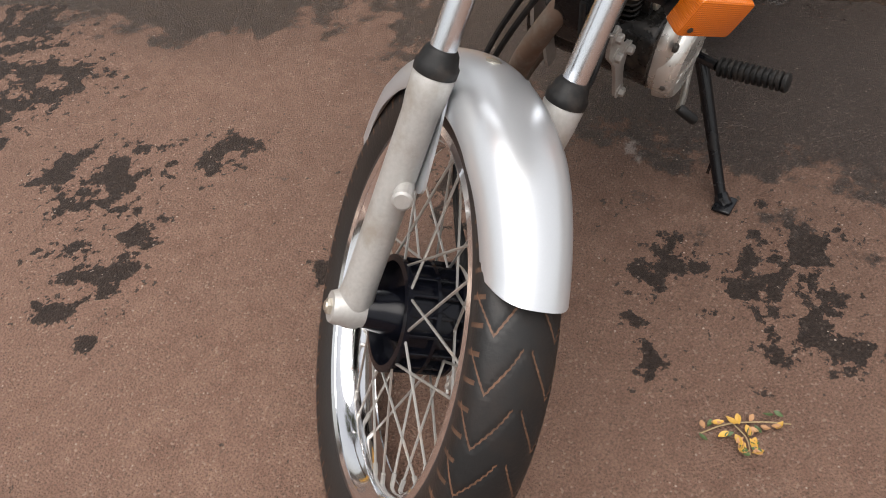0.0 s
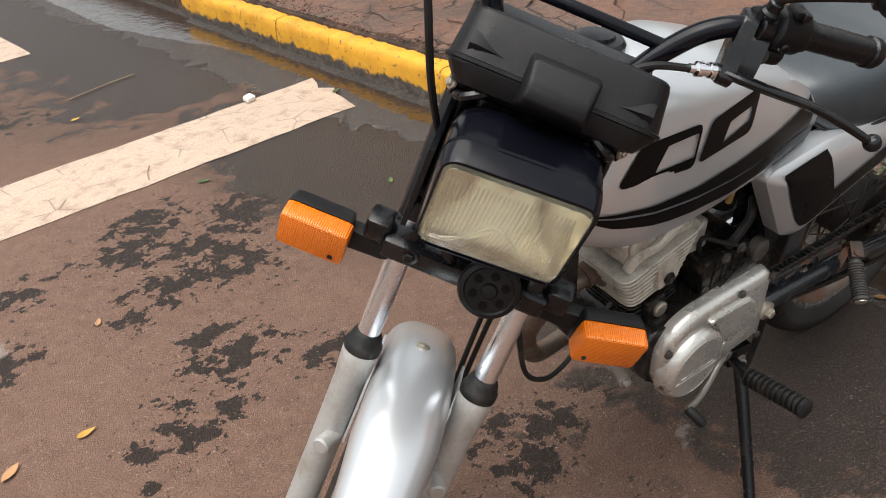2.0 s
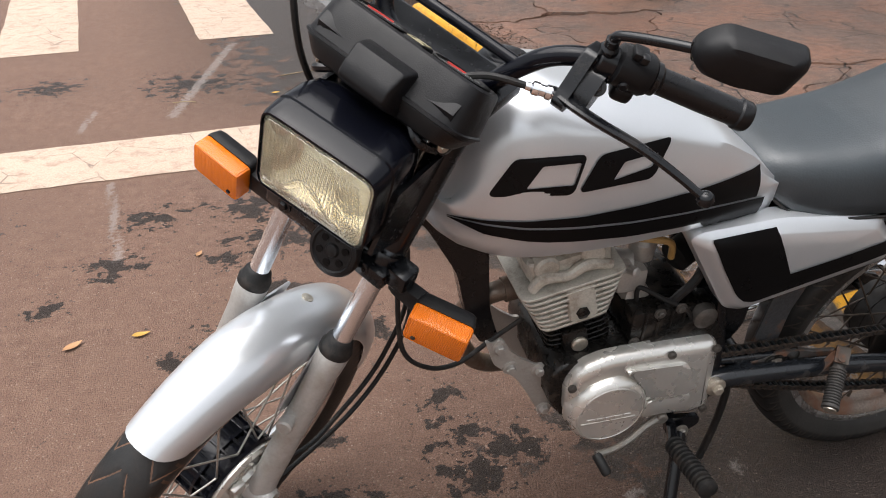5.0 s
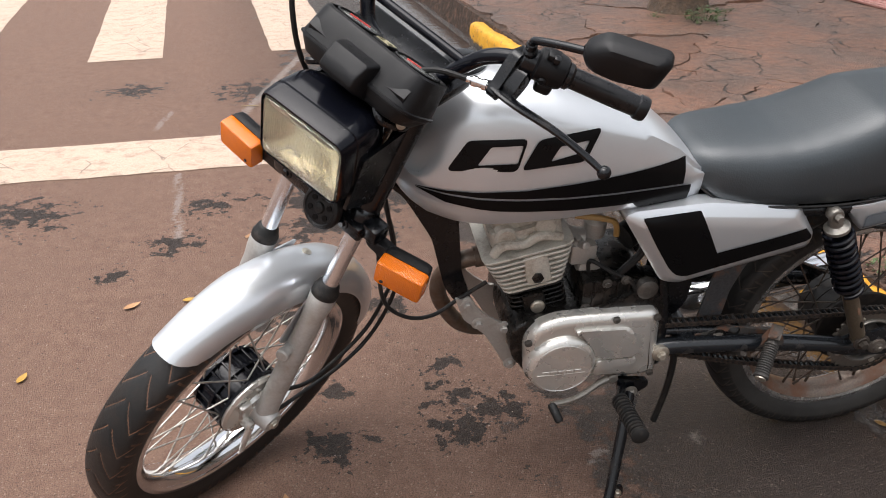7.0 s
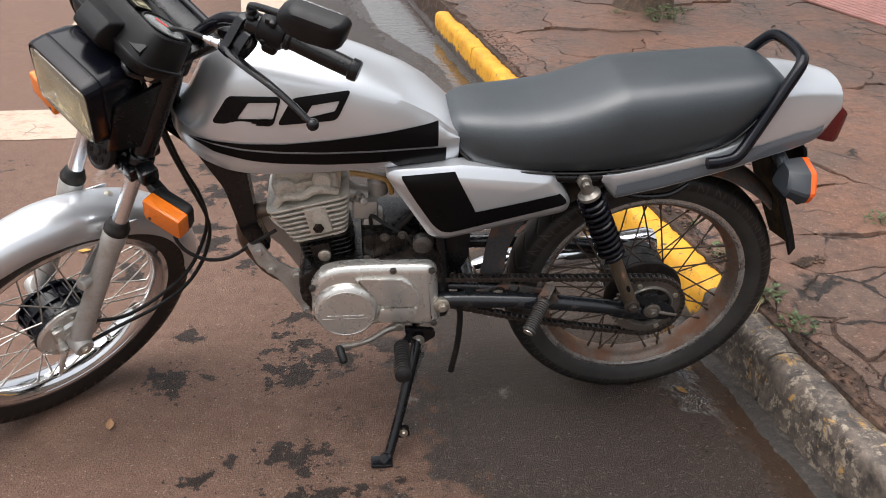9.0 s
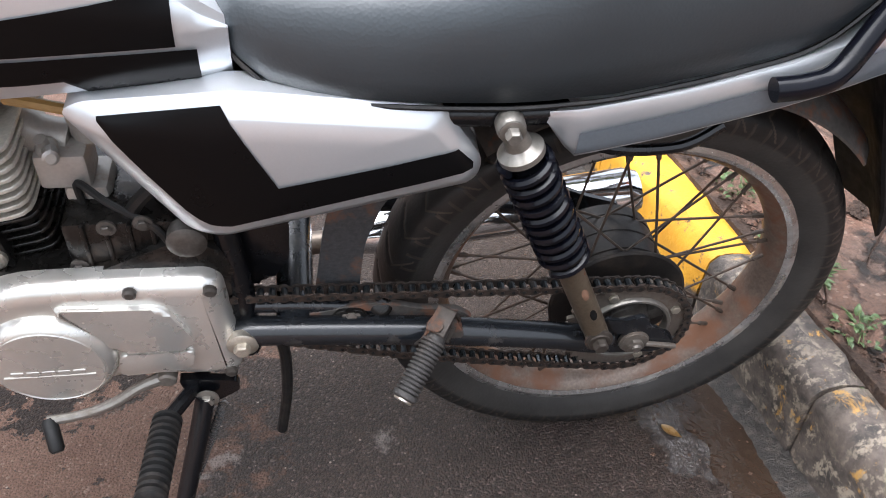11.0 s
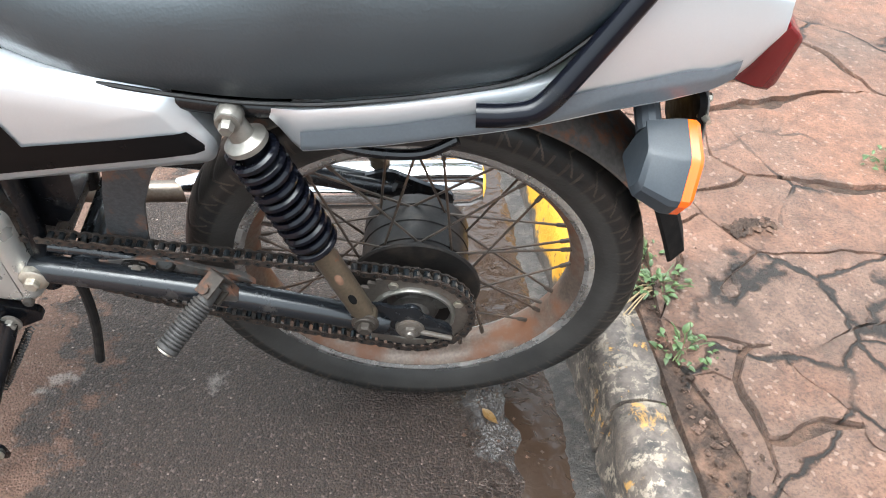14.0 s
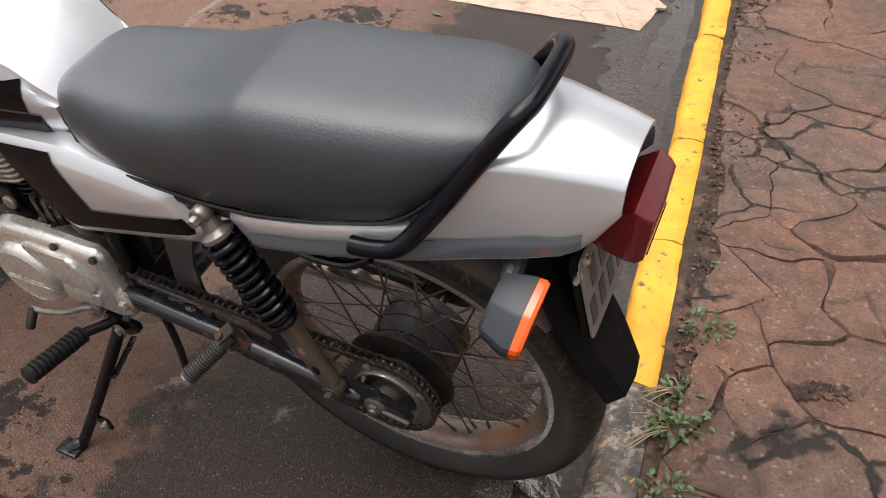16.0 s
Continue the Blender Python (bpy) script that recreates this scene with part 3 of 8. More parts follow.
def box(bm, c, s, bev=0.003, M=None, seg=2, mat=0):
    """A box of full size s about c with rounded edges."""
    r = bmesh.ops.create_cube(bm, size=1)
    vs = r["verts"]
    bmesh.ops.scale(bm, vec=s, verts=vs)
    fs = {f for v in vs for f in v.link_faces}
    for f in fs:
        f.material_index = mat
    if bev:
        es = list({e for v in vs for e in v.link_edges})
        q = bmesh.ops.bevel(bm, geom=es, offset=bev, segments=seg, profile=0.5, affect="EDGES")
        vs = list({v for f in q["faces"] for v in f.verts} | {v for v in vs if v.is_valid})
    bmesh.ops.transform(bm, matrix=Matrix.Translation(V(c)) @ (M or Matrix()), verts=vs)
    return vs


def prism(bm, poly, y0, y1, bev=0.0, seg=2, mat=0):
    """A plate: the (x, z) outline drawn out from y0 to y1, its y0 rim rounded."""
    a = [bm.verts.new((x, y0, z)) for x, z in poly]
    b = [bm.verts.new((x, y1, z)) for x, z in poly]
    n = len(poly)
    f0 = bm.faces.new(a)
    fs = [f0, bm.faces.new(b[::-1])] + [bm.faces.new((a[i], b[i], b[(i + 1) % n], a[(i + 1) % n])) for i in range(n)]
    for f in fs:
        f.material_index = mat
    if bev:
        bmesh.ops.bevel(bm, geom=list(f0.edges), offset=bev, segments=seg, profile=0.5, affect="EDGES")


def domed(bm, poly, levels, step=0.006):
    """A casting with soft shoulders: the (x, z) outline at each (y, inset)."""
    pts = []
    for i, p in enumerate(poly):
        a, b = V(p), V(poly[(i + 1) % len(poly)])
        k = max(1, int((b - a).length / step))
        pts += [a.lerp(b, j / k) for j in range(k)]
    n = len(pts)
    turn = sum(pts[i - 1].x * pts[i].y - pts[i].x * pts[i - 1].y for i in range(n))
    inward = []
    for i in range(n):
        t = pts[(i + 2) % n] - pts[i - 2]
        inward.append(V((-t.y, t.x)).normalized() * (1 if turn > 0 else -1))
    rings(bm, [[(p.x + q.x * d, y, p.y + q.y * d) for p, q in zip(pts, inward)] for y, d in levels])
    bmesh.ops.recalc_face_normals(bm, faces=bm.faces[:])


def bolt(bm, o, d, r=0.006, h=0.005, washer=True, mat=0):
    if washer:
        lathe(bm, [(r * 1.6, -0.001), (r * 1.6, 0.0015), (r * 1.4, 0.002)], o, d, 16, mat=mat)
    lathe(bm, [(r, 0), (r, h * 0.8), (r * 0.8, h)], o, d, 6, mat=mat)


def rounded(pts, r, k=4):
    """Rounds the corners of a plane outline."""
    P = [V((*p, 0)) for p in pts]
    out, n = [], len(P)
    for i in range(n):
        a, b, c = P[i - 1], P[i], P[(i + 1) % n]
        u, w = (a - b), (c - b)
        q = min(r, u.length * 0.45, w.length * 0.45)
        p0, p1 = b + u.normalized() * q, b + w.normalized() * q
        for j in range(k + 1):
            t = j / k
            p = (1 - t) ** 2 * p0 + 2 * t * (1 - t) * b + t * t * p1
            out.append((p.x, p.y))
    return out


def mesh_bm():
    return bmesh.new()


# ---------------------------------------------------------------- road, kerb and pavement
SPOTS = [(-1.09, 1.19, 0.11), (-0.96, 1.16, 0.08), (-1.13, 1.45, 0.12), (-1.10, 0.80, 0.11), (-1.13, 0.90, 0.07), (-1.28, 0.59, 0.07), (-1.28, 0.70, 0.06), (-1.24, 1.10, 0.06),
         (-1.38, 0.62, 0.05), (-1.39, 0.52, 0.03), (-1.17, 0.63, 0.05), (-0.92, 0.65, 0.07), (-1.03, 1.58, 0.13), (-0.97, 1.34, 0.10), (-0.89, 1.14, 0.09), (-0.80, 0.08, 0.08), (-0.78, 0.20, 0.06),
         (-0.70, 0.12, 0.07), (-1.06, 0.26, 0.04), (-1.08, 0.05, 0.07), (-0.66, -0.10, 0.02), (-0.54, 0.15, 0.07), (-0.77, -0.23, 0.06), (-0.72, -0.41, 0.10), (-0.79, -0.49, 0.07), (-0.62, -0.42, 0.08),
         (-0.80, -0.56, 0.05), (-0.92, -0.26, 0.03), (-0.95, -0.45, 0.02), (-0.86, -0.38, 0.02), (-0.80, 0.32, 0.05), (-0.75, 1.45, 0.15), (-0.92, 1.25, 0.09), (-0.80, 1.40, 0.10),
         (-1.55, 1.15, 0.08), (-1.45, 1.45, 0.09), (-2.10, 1.45, 0.16), (-0.55, 1.62, 0.14), (-0.98, -0.30, 0.03), (-1.70, 0.95, 0.05), (-1.95, 3.0, 0.14), (-1.3, 2.9, 0.2)]
# pale worn streaks: two ends and a width
PALE = [(-0.29, -0.05, -0.285, -0.045, 0.024), (-0.54, -0.08, -0.50, -0.05, 0.018), (-1.60, 1.78, -1.54, 1.20, 0.020), (-1.10, 3.60, -1.40, 2.45, 0.030), (-1.76, 2.35, -1.72, 2.60, 0.02)]


def build_road():
    def axis(lo, hi, step, far):
        mid = list(np.arange(lo, hi + 1e-6, step))
        out, d = [], step
        while (not out) or out[-1] < far:
            d *= 1.6
            out.append((out[-1] if out else 0) + d)
        return [lo - q for q in out[::-1]] + mid + [hi + q for q in out]
    xs, ys = axis(-2.8, 0.4, 0.03, 900), axis(-1.2, 6.6, 0.03, 900)
    X, Y = np.meshgrid(xs, ys)
    co = np.stack([X, Y, np.zeros_like(X)], -1).reshape(-1, 3)
    nx, ny = len(xs), len(ys)
    faces = [(j * nx + i, j * nx + i + 1, (j + 1) * nx + i + 1, (j + 1) * nx + i) for j in range(ny - 1) for i in range(nx - 1)]
    me = bpy.data.meshes.new("road")
    me.from_pydata(co.tolist(), [], faces)
    x, y = co[:, 0], co[:, 1]
    spots = np.full(len(co), -0.9)
    for cx, cy, r in SPOTS:
        d = np.hypot(x - cx, (y - cy) * 1.25) / r
        spots = np.maximum(spots, np.clip(1.05 - 0.60 * d, -0.9, 1))
    pale = np.zeros(len(co))
    for ax, ay, bx, by, r in PALE:
        k = np.clip(((x - ax) * (bx - ax) + (y - ay) * (by - ay)) / ((bx - ax) ** 2 + (by - ay) ** 2), 0, 1)
        pale = np.maximum(pale, np.clip(1.0 - 0.6 * np.hypot(x - ax - k * (bx - ax), y - ay - k * (by - ay)) / r, 0, 1))
    gap = kerb_x(y) - x  # metres from the kerb
    def zone(v, a, c):
        return np.clip((v - a) / (c - a), 0, 1)
    # darker zones: beside the kerb, beneath the bike and farther up the road
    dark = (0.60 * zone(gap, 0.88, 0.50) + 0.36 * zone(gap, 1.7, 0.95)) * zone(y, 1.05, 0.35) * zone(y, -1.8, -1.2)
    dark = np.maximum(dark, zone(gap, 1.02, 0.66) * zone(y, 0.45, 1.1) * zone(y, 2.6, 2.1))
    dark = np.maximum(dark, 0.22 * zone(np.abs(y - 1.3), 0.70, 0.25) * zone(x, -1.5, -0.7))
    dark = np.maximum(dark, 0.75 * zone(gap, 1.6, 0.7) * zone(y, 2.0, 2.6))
    water = zone(gap, 0.34, 0.16) * np.clip((y + 0.7) / 0.6, 0.3, 1) * (0.55 + 0.45 * zone(y, 0.6, 1.3))
    water = np.maximum(water, 0.95 * zone(gap, 0.50, 0.22) * zone(y, 1.2, 1.9))
    water = np.maximum(water, 0.9 * zone(gap, 0.56, 0.32) * zone(y, 3.4, 4.2))
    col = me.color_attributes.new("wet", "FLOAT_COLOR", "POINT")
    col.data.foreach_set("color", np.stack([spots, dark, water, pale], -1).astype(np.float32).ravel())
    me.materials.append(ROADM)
    tagged(new("road", me), "reddish dusty asphalt road with dark wet stains, darker towards the kerb", "road", kind="structure")


def line_strip(corners, name="crossing_line", label="worn cream painted line on the asphalt", step=0.12, z=0.0025, rag=0.010, frayed=0.0):
    """A painted strip between four corners, with slightly ragged edges."""
    bm = mesh_bm()
    a, b, c, d = [V((*p, 0)) for p in corners]
    n = max(2, int((b - a).length / step))
    m = max(2, int((d - a).length / step))
    vs = []
    for j in range(m + 1):
        row = []
        for i in range(n + 1):
            u, v = i / n, j / m
            p = (a * (1 - u) + b * u) * (1 - v) + (d * (1 - u) + c * u) * v
            if i == n:
                p += (b - a).normalized() * frayed * noise.noise(p * 13)
            if i in (0, n) or j in (0, m):
                w = noise.noise_vector(p * 9) * rag
                p += V((w.x, w.y, 0))
            p.z = z
            row.append(bm.verts.new(p))
        vs.append(row)
    for j in range(m):
        for i in range(n):
            bm.faces.new((vs[j][i], vs[j][i + 1], vs[j + 1][i + 1], vs[j + 1][i]))
    ob = new(name, mesh_from(bm, name, LINEM))
    return tagged(ob, label, "road marking", kind="structure")


def build_lines():
    line_strip([(-14.0, 1.21), (-0.09, 1.885), (-0.07, 2.29), (-14.0, 1.55)], step=0.045, frayed=0.045)
    for x0 in (-4.36, -3.33, -2.30, -1.273):
        y0 = 3.63 + 0.09 * (x0 + 2.3)
        line_strip([(x0, y0), (x0 + 0.41, y0 + 0.03), (x0 + 0.41 - 0.42, y0 + 4.03), (x0 - 0.42, y0 + 4.0)], "zebra_stripe", "worn cream zebra crossing stripe on the asphalt", 0.15)


def build_kerb():
    """Kerb stones, worn and rounded, laid end to end along the road."""
    root = thing("kerb", "worn stone kerb with chipped yellow paint and bare lichened end", "kerb", kind="structure")
    rng = random.Random(4)
    y = -3.6
    cuts = [y]
    while y < 3.4:
        y += rng.choice((0.42, 0.55, 0.7, 0.62))
        if abs(y - 0.17) < 0.3:
            y = 0.17
        cuts.append(min(y, 3.68))
    if cuts[-1] < 3.6:
        cuts.append(3.68)
    for a, b in zip(cuts, cuts[1:]):
        bm = mesh_bm()
        n = max(3, int((b - a) / 0.03))
        prof = [(0.0, -0.05), (0.0, 0.045), (0.002, 0.105), (0.007, 0.130), (0.018, 0.142), (0.04, 0.146), (0.065, 0.146), (0.086, 0.143), (0.096, 0.132), (0.10, 0.06), (0.10, -0.05)]
        if b > 3.6:
            prof = [(p * 0.9, q * 0.95) for p, q in prof]
        loops = []
        tilt, lift = rng.uniform(-0.003, 0.003), rng.uniform(-0.004, 0.003)
        for i in range(n + 1):
            yy = a + 0.0025 + (b - a - 0.005) * i / n
            end = min(i, n - i)
            inset = 0.003 if end == 0 else 0.0
            loop = []
            for px, pz in prof:
                w = noise.noise(V((px * 30, yy * 16, pz * 30))) * 0.008 + noise.noise(V((px * 80, yy * 60, pz * 80 + 7))) * 0.0055
                sx = inset * (1 if px < 0.05 else -1) + tilt * (i / n - 0.5) * 2
                loop.append((kerb_x(yy) + px + sx + w, yy, pz + lift * (pz > 0.03) + w * (pz > 0.0) - inset * (pz > 0.1)))
            loops.append(loop)
        rings(bm, loops)
        part("kerb_stone", bm, KERBY if a > 0.1 else KERBL, root, sharp=50)


def clip_poly(poly, p, nrm):
    out = []
    for i, a in enumerate(poly):
        b = poly[(i + 1) % len(poly)]
        da, db = (a - p).dot(nrm), (b - p).dot(nrm)
        if da <= 0:
            out.append(a)
        if (da < 0 < db) or (db < 0 < da):
            out.append(a + (b - a) * (da / (da - db)))
    return out


def build_pavement():
    """Cracked dusty paving: uneven broken pieces over wet dirt."""
    rng = random.Random(11)
    bm = mesh_bm()
    n = 400
    lo = [V((kerb_x(y) + 0.085, y, 0.154)) for y in np.linspace(-32, 40, n)]
    hi = [V((8.86, y, 0.154)) for y in np.linspace(-32, 40, n)]
    va, vb = [bm.verts.new(p) for p in lo], [bm.verts.new(p) for p in hi]
    vc = [bm.verts.new((kerb_x(p.y) + 0.045 + 0.05 * noise.noise(V((p.y * 3, 1, 0))), p.y, -0.02)) for p in lo]
    for i in range(n - 1):
        bm.faces.new((va[i], vb[i], vb[i + 1], va[i + 1]))
        bm.faces.new((vc[i], va[i], va[i + 1], vc[i + 1]))
    base = new("pavement", mesh_from(bm, "pavement", DIRTM))
    tagged(base, "cracked reddish concrete pavement dusted with red earth", "pavement", kind="structure")
    sites = []
    def scatter(x0, x1, y0, y1, s, j):
        for yy in np.arange(y0, y1, s):
            for xx in np.arange(x0, x1, s):
                sites.append(V((xx + rng.uniform(-j, j) * s, yy + rng.uniform(-j, j) * s)))
    scatter(0.42, 0.56, -1.2, 1.0, 0.14, 0.8)
    scatter(0.68, 1.00, -1.0, 1.5, 0.32, 0.7)
    scatter(1.30, 1.80, -1.2, 1.5, 0.52, 0.6)
    scatter(0.22, 0.48, 1.08, 2.2, 0.20, 0.6)
    scatter(0.62, 0.9, 1.68, 2.2, 0.34, 0.5)
    scatter(1.95, 4.0, -1.4, 1.5, 0.60, 0.5)
    scatter(0.15, 4.0, 2.5, 3.6, 0.62, 0.5)
    scatter(-0.1, 5.0, 4.2, 8.0, 1.2, 0.35)
    scatter(4.6, 7.6, -1.0, 4.0, 1.2, 0.3)
    for s in sites:
        poly = [V((s.x - 0.9, s.y - 0.9)), V((s.x + 0.9, s.y - 0.9)), V((s.x + 0.9, s.y + 0.9)), V((s.x - 0.9, s.y + 0.9))]
        for q in sites:
            if q is not s and (q - s).length < 2.2:
                poly = clip_poly(poly, (s + q) / 2, (q - s).normalized())
        # the kerb side stays open, for dirt and weeds
        poly = clip_poly(poly, V((kerb_x(s.y) + 0.120, s.y)), V((-1, -0.1)).normalized())
        if len(poly) < 3:
            continue
        c = sum(poly, V((0, 0))) / len(poly)
        small = s.x < 0.95 and s.y < 1.0
        gap = rng.choice((0.0010, 0.002, 0.004, 0.009)) if small else rng.choice((0.0004, 0.0008, 0.002, 0.005))
        # roughen the outline, then draw it in by the crack
        rim = []
        for i, a in enumerate(poly):
            b = poly[(i + 1) % len(poly)]
            m = max(1, int((b - a).length / 0.022))
            for k in range(m):
                p = a + (b - a) * (k / m)
                w = noise.noise_vector(V((p.x * 2.6, p.y * 2.6, 8.0))) * 0.07 + noise.noise_vector(V((p.x * 7, p.y * 7, 3.0))) * 0.06 + noise.noise_vector(V((p.x * 22, p.y * 22, 3.0))) * 0.014 + noise.noise_vector(V((p.x * 70, p.y * 70, 9.0))) * 0.007
                p = p + V((w.x, w.y))
                p.x = max(p.x, kerb_x(p.y) + 0.106 + 0.02 * abs(noise.noise(V((p.y * 30, 2.0, 0)))))
                d = (c - p)
                rim.append(p + d.normalized() * gap * max(0.15, 1.0 + 2.4 * noise.noise(V((p.x * 9, p.y * 9, 5.0)))))
        z = 0.164 + rng.uniform(-0.005, 0.004)
        tx, ty = rng.uniform(-0.015, 0.015), rng.uniform(-0.015, 0.015)
        pb = mesh_bm()
        lay = pb.verts.layers.float.new("damp")

        def ring_at(inset, dz, damp):
            row = []
            for p in rim:
                q = p + (c - p).normalized() * min(inset, (c - p).length * 0.6)
                v = pb.verts.new((q.x, q.y, z + (q.x - c.x) * tx + (q.y - c.y) * ty + dz))
                v[lay] = damp
                row.append(v)
            return row
        low, mid, top, inn = ring_at(0, -0.06, 1.0), ring_at(0, -0.003, 1.0), ring_at(0.0012, -0.0004, 0.9), ring_at(0.045, 0.0, 0.0)
        m = len(rim)
        for ra, rb in ((low, mid), (mid, top), (top, inn)):
            for i in range(m):
                j = (i + 1) % m
                pb.faces.new((ra[i], ra[j], rb[j], rb[i]))
        pb.faces.new(inn)
        part("paving_piece", pb, SLABM, base, sharp=50)


def build_gutter_water():
    bm = mesh_bm()
    ys = np.linspace(-0.62, 5.6, 420)
    rows = []
    for y in ys:
        far = max(0, min(1, (y - 2.9) / 0.9))
        w = 0.135 + 0.035 * noise.noise(V((y * 2.1, 0, 0))) + 0.03 * noise.noise(V((y * 7, 3, 0))) + 0.02 * noise.noise(V((y * 23, 3, 0))) + 0.22 * far
        w *= max(0.12, min(1, (y + 0.66) / 0.25))
        rows.append([(kerb_x(y) - w * q + 0.004 * (q == 0), y, z) for q, z in ((0, 0.0018), (0.5, 0.0016), (0.8, 0.0008), (1.0, -0.0005))])
    vs = [[bm.verts.new(p) for p in r] for r in rows]
    for a, b in zip(vs, vs[1:]):
        for i in range(3):
            bm.faces.new((a[i], a[i + 1], b[i + 1], b[i]))
    tagged(new("water", mesh_from(bm, "water", WATERM)), "shallow brown rain water standing in the gutter", "puddle", kind="structure")
    # rough mortar at the foot of the kerb
    bm = mesh_bm()
    rows = []
    for y in np.arange(-2.4, 3.6, 0.006):
        w = 0.050 + 0.016 * noise.noise(V((y * 6, 5, 0))) + 0.007 * noise.noise(V((y * 31, 5, 0)))
        row = []
        for k in range(9):
            q = k / 8
            x = kerb_x(y) + 0.006 - w * q
            row.append((x, y, 0.014 * (1 - q) ** 0.7 - 0.002 * q + 0.0035 * noise.noise(V((x * 90, y * 90, 0))) * (1 - q * 0.5)))
        rows.append(row)
    vs = [[bm.verts.new(p) for p in r] for r in rows]
    for a, b in zip(vs, vs[1:]):
        for i in range(8):
            bm.faces.new((a[i], a[i + 1], b[i + 1], b[i]))
    tagged(new("kerb_foot", mesh_from(bm, "kerb_foot", FOOTM, sharp=70)), "wet gritty mortar strip along the foot of the kerb", "kerb", kind="structure")


WALLM = surface("unseen_wall_plaster", (0.17, 0.15, 0.13), 0.8, 0, (0.10, 0.09, 0.07), 0.8, 0.45, 0.65, 20, 0.2, 0.3, 0.005)


def build_walls():
    """Plain walls out of view, added round about to block low sky light and darken reflections."""
    for name, c, sz in (("unseen_wall_east", (9.0, 4.0, 1.6), (0.3, 74, 3.2)), ("unseen_wall_west", (-22.0, 4.0, 1.3), (0.3, 74, 2.6)), ("unseen_wall_north", (-6.6, 41.0, 1.3), (31, 0.3, 2.6)), ("unseen_wall_south", (-6.6, -33.0, 1.3), (31, 0.3, 2.6))):
        bm = mesh_bm()
        box(bm, c, sz, 0.02)
        tagged(new(name, mesh_from(bm, name, WALLM)), "plain unseen wall added to block the low sky", "wall", kind="structure")


build_walls()
build_road()
build_lines()
build_kerb()
build_pavement()
build_gutter_water()


# ---------------------------------------------------------------- the motorcycle
# x runs back, -y is its left side, z up; it leans on its side stand and the bars are turned left
LEANED = Matrix.Rotation(radians(9), 4, "X")
BIKE = thing("motorcycle", "silver commuter motorcycle with black decals leaning on its side stand", "motorcycle", M=LEANED)
HEAD, RAKE = V((-1.226, 0, 0.275)), V((math.sin(radians(27)), 0, math.cos(radians(27))))
STEER = Matrix.Translation(HEAD) @ Matrix.Rotation(radians(44), 4, RAKE) @ Matrix.Translation(-HEAD)
FA, RA = V((-1.268, 0, 0.291)), V((0, 0, 0.303))
from mathutils.bvhtree import BVHTree


def tyre_mesh(r, w, chevrons, slant):
    """A tyre with its zigzag grooves and shoulder slits cut into the tread."""
    q, h = r - 0.296, w / 0.0415
    prof = [(0.231, -0.027), (0.248 + q * .4, -0.037 * h), (0.268 + q * .8, -0.0415 * h), (0.281 + q, -0.0375 * h), (0.2895 + q, -0.027 * h), (0.2945 + q, -0.0125 * h), (r, 0),
            (0.2945 + q, 0.0125 * h), (0.2895 + q, 0.027 * h), (0.281 + q, 0.0375 * h), (0.268 + q * .8, 0.0415 * h), (0.248 + q * .4, 0.037 * h), (0.231, 0.027)]
    k = 4
    fine = [(p.x, p.y) for p in curve_pts([V((a, b, 0)) for a, b in prof], k)]
    m = len(fine)
    n = 720
    vs = [j / (m - 1) for j in range(m)]
    M = np.array(frame_of((0, 0, 0), (0, 1, 0)).to_3x3())
    u = np.arange(n) / n
    av = np.abs(np.array(vs) - 0.5)
    U, A = np.meshgrid(u, av, indexing="ij")
    zig = np.clip((0.062 - np.abs((U * chevrons - np.abs(A - 0.19) * slant + 8.0) % 1 - 0.5)) / 0.045, 0, 1) * (np.abs(A - 0.18) < 0.15)
    slit = np.clip((0.16 - np.abs((U * chevrons * 2 + 0.2) % 1 - 0.5)) / 0.08, 0, 1) * (np.abs(A - 0.31) < 0.05)
    R = np.array([p for p, _ in fine])[None, :] - np.maximum(0.0024 * zig, 0.0018 * slit)
    H = np.array([y for _, y in fine])[None, :] + 0 * R
    ang = 2 * math.pi * U
    co = np.stack([R * np.cos(ang), R * np.sin(ang), H], -1).reshape(-1, 3) @ M.T
    bm = mesh_bm()
    bv = [bm.verts.new(p) for p in co]
    lay = bm.loops.layers.uv.new("tread")
    for i in range(n):
        i2 = (i + 1) % n
        for j in range(m - 1):
            f = bm.faces.new((bv[i * m + j], bv[i * m + j + 1], bv[i2 * m + j + 1], bv[i2 * m + j]))
            for lp, (uu, vv) in zip(f.loops, ((i, j), (i, j + 1), (i + 1, j + 1), (i + 1, j))):
                lp[lay].uv = (uu / n, vv / (m - 1))
        f = bm.faces.new((bv[i * m + m - 1], bv[i * m], bv[i2 * m], bv[i2 * m + m - 1]))
        for lp in f.loops:
            lp[lay].uv = (i / n, 0)
    return bm


RIMPROF = [(0.240, -0.031), (0.241, -0.027), (0.228, -0.024), (0.220, -0.014), (0.216, 0), (0.220, 0.014), (0.228, 0.024), (0.241, 0.027), (0.240, 0.031),
           (0.231, 0.032), (0.222, 0.027), (0.213, 0.016), (0.209, 0), (0.213, -0.016), (0.222, -0.027), (0.231, -0.032)]


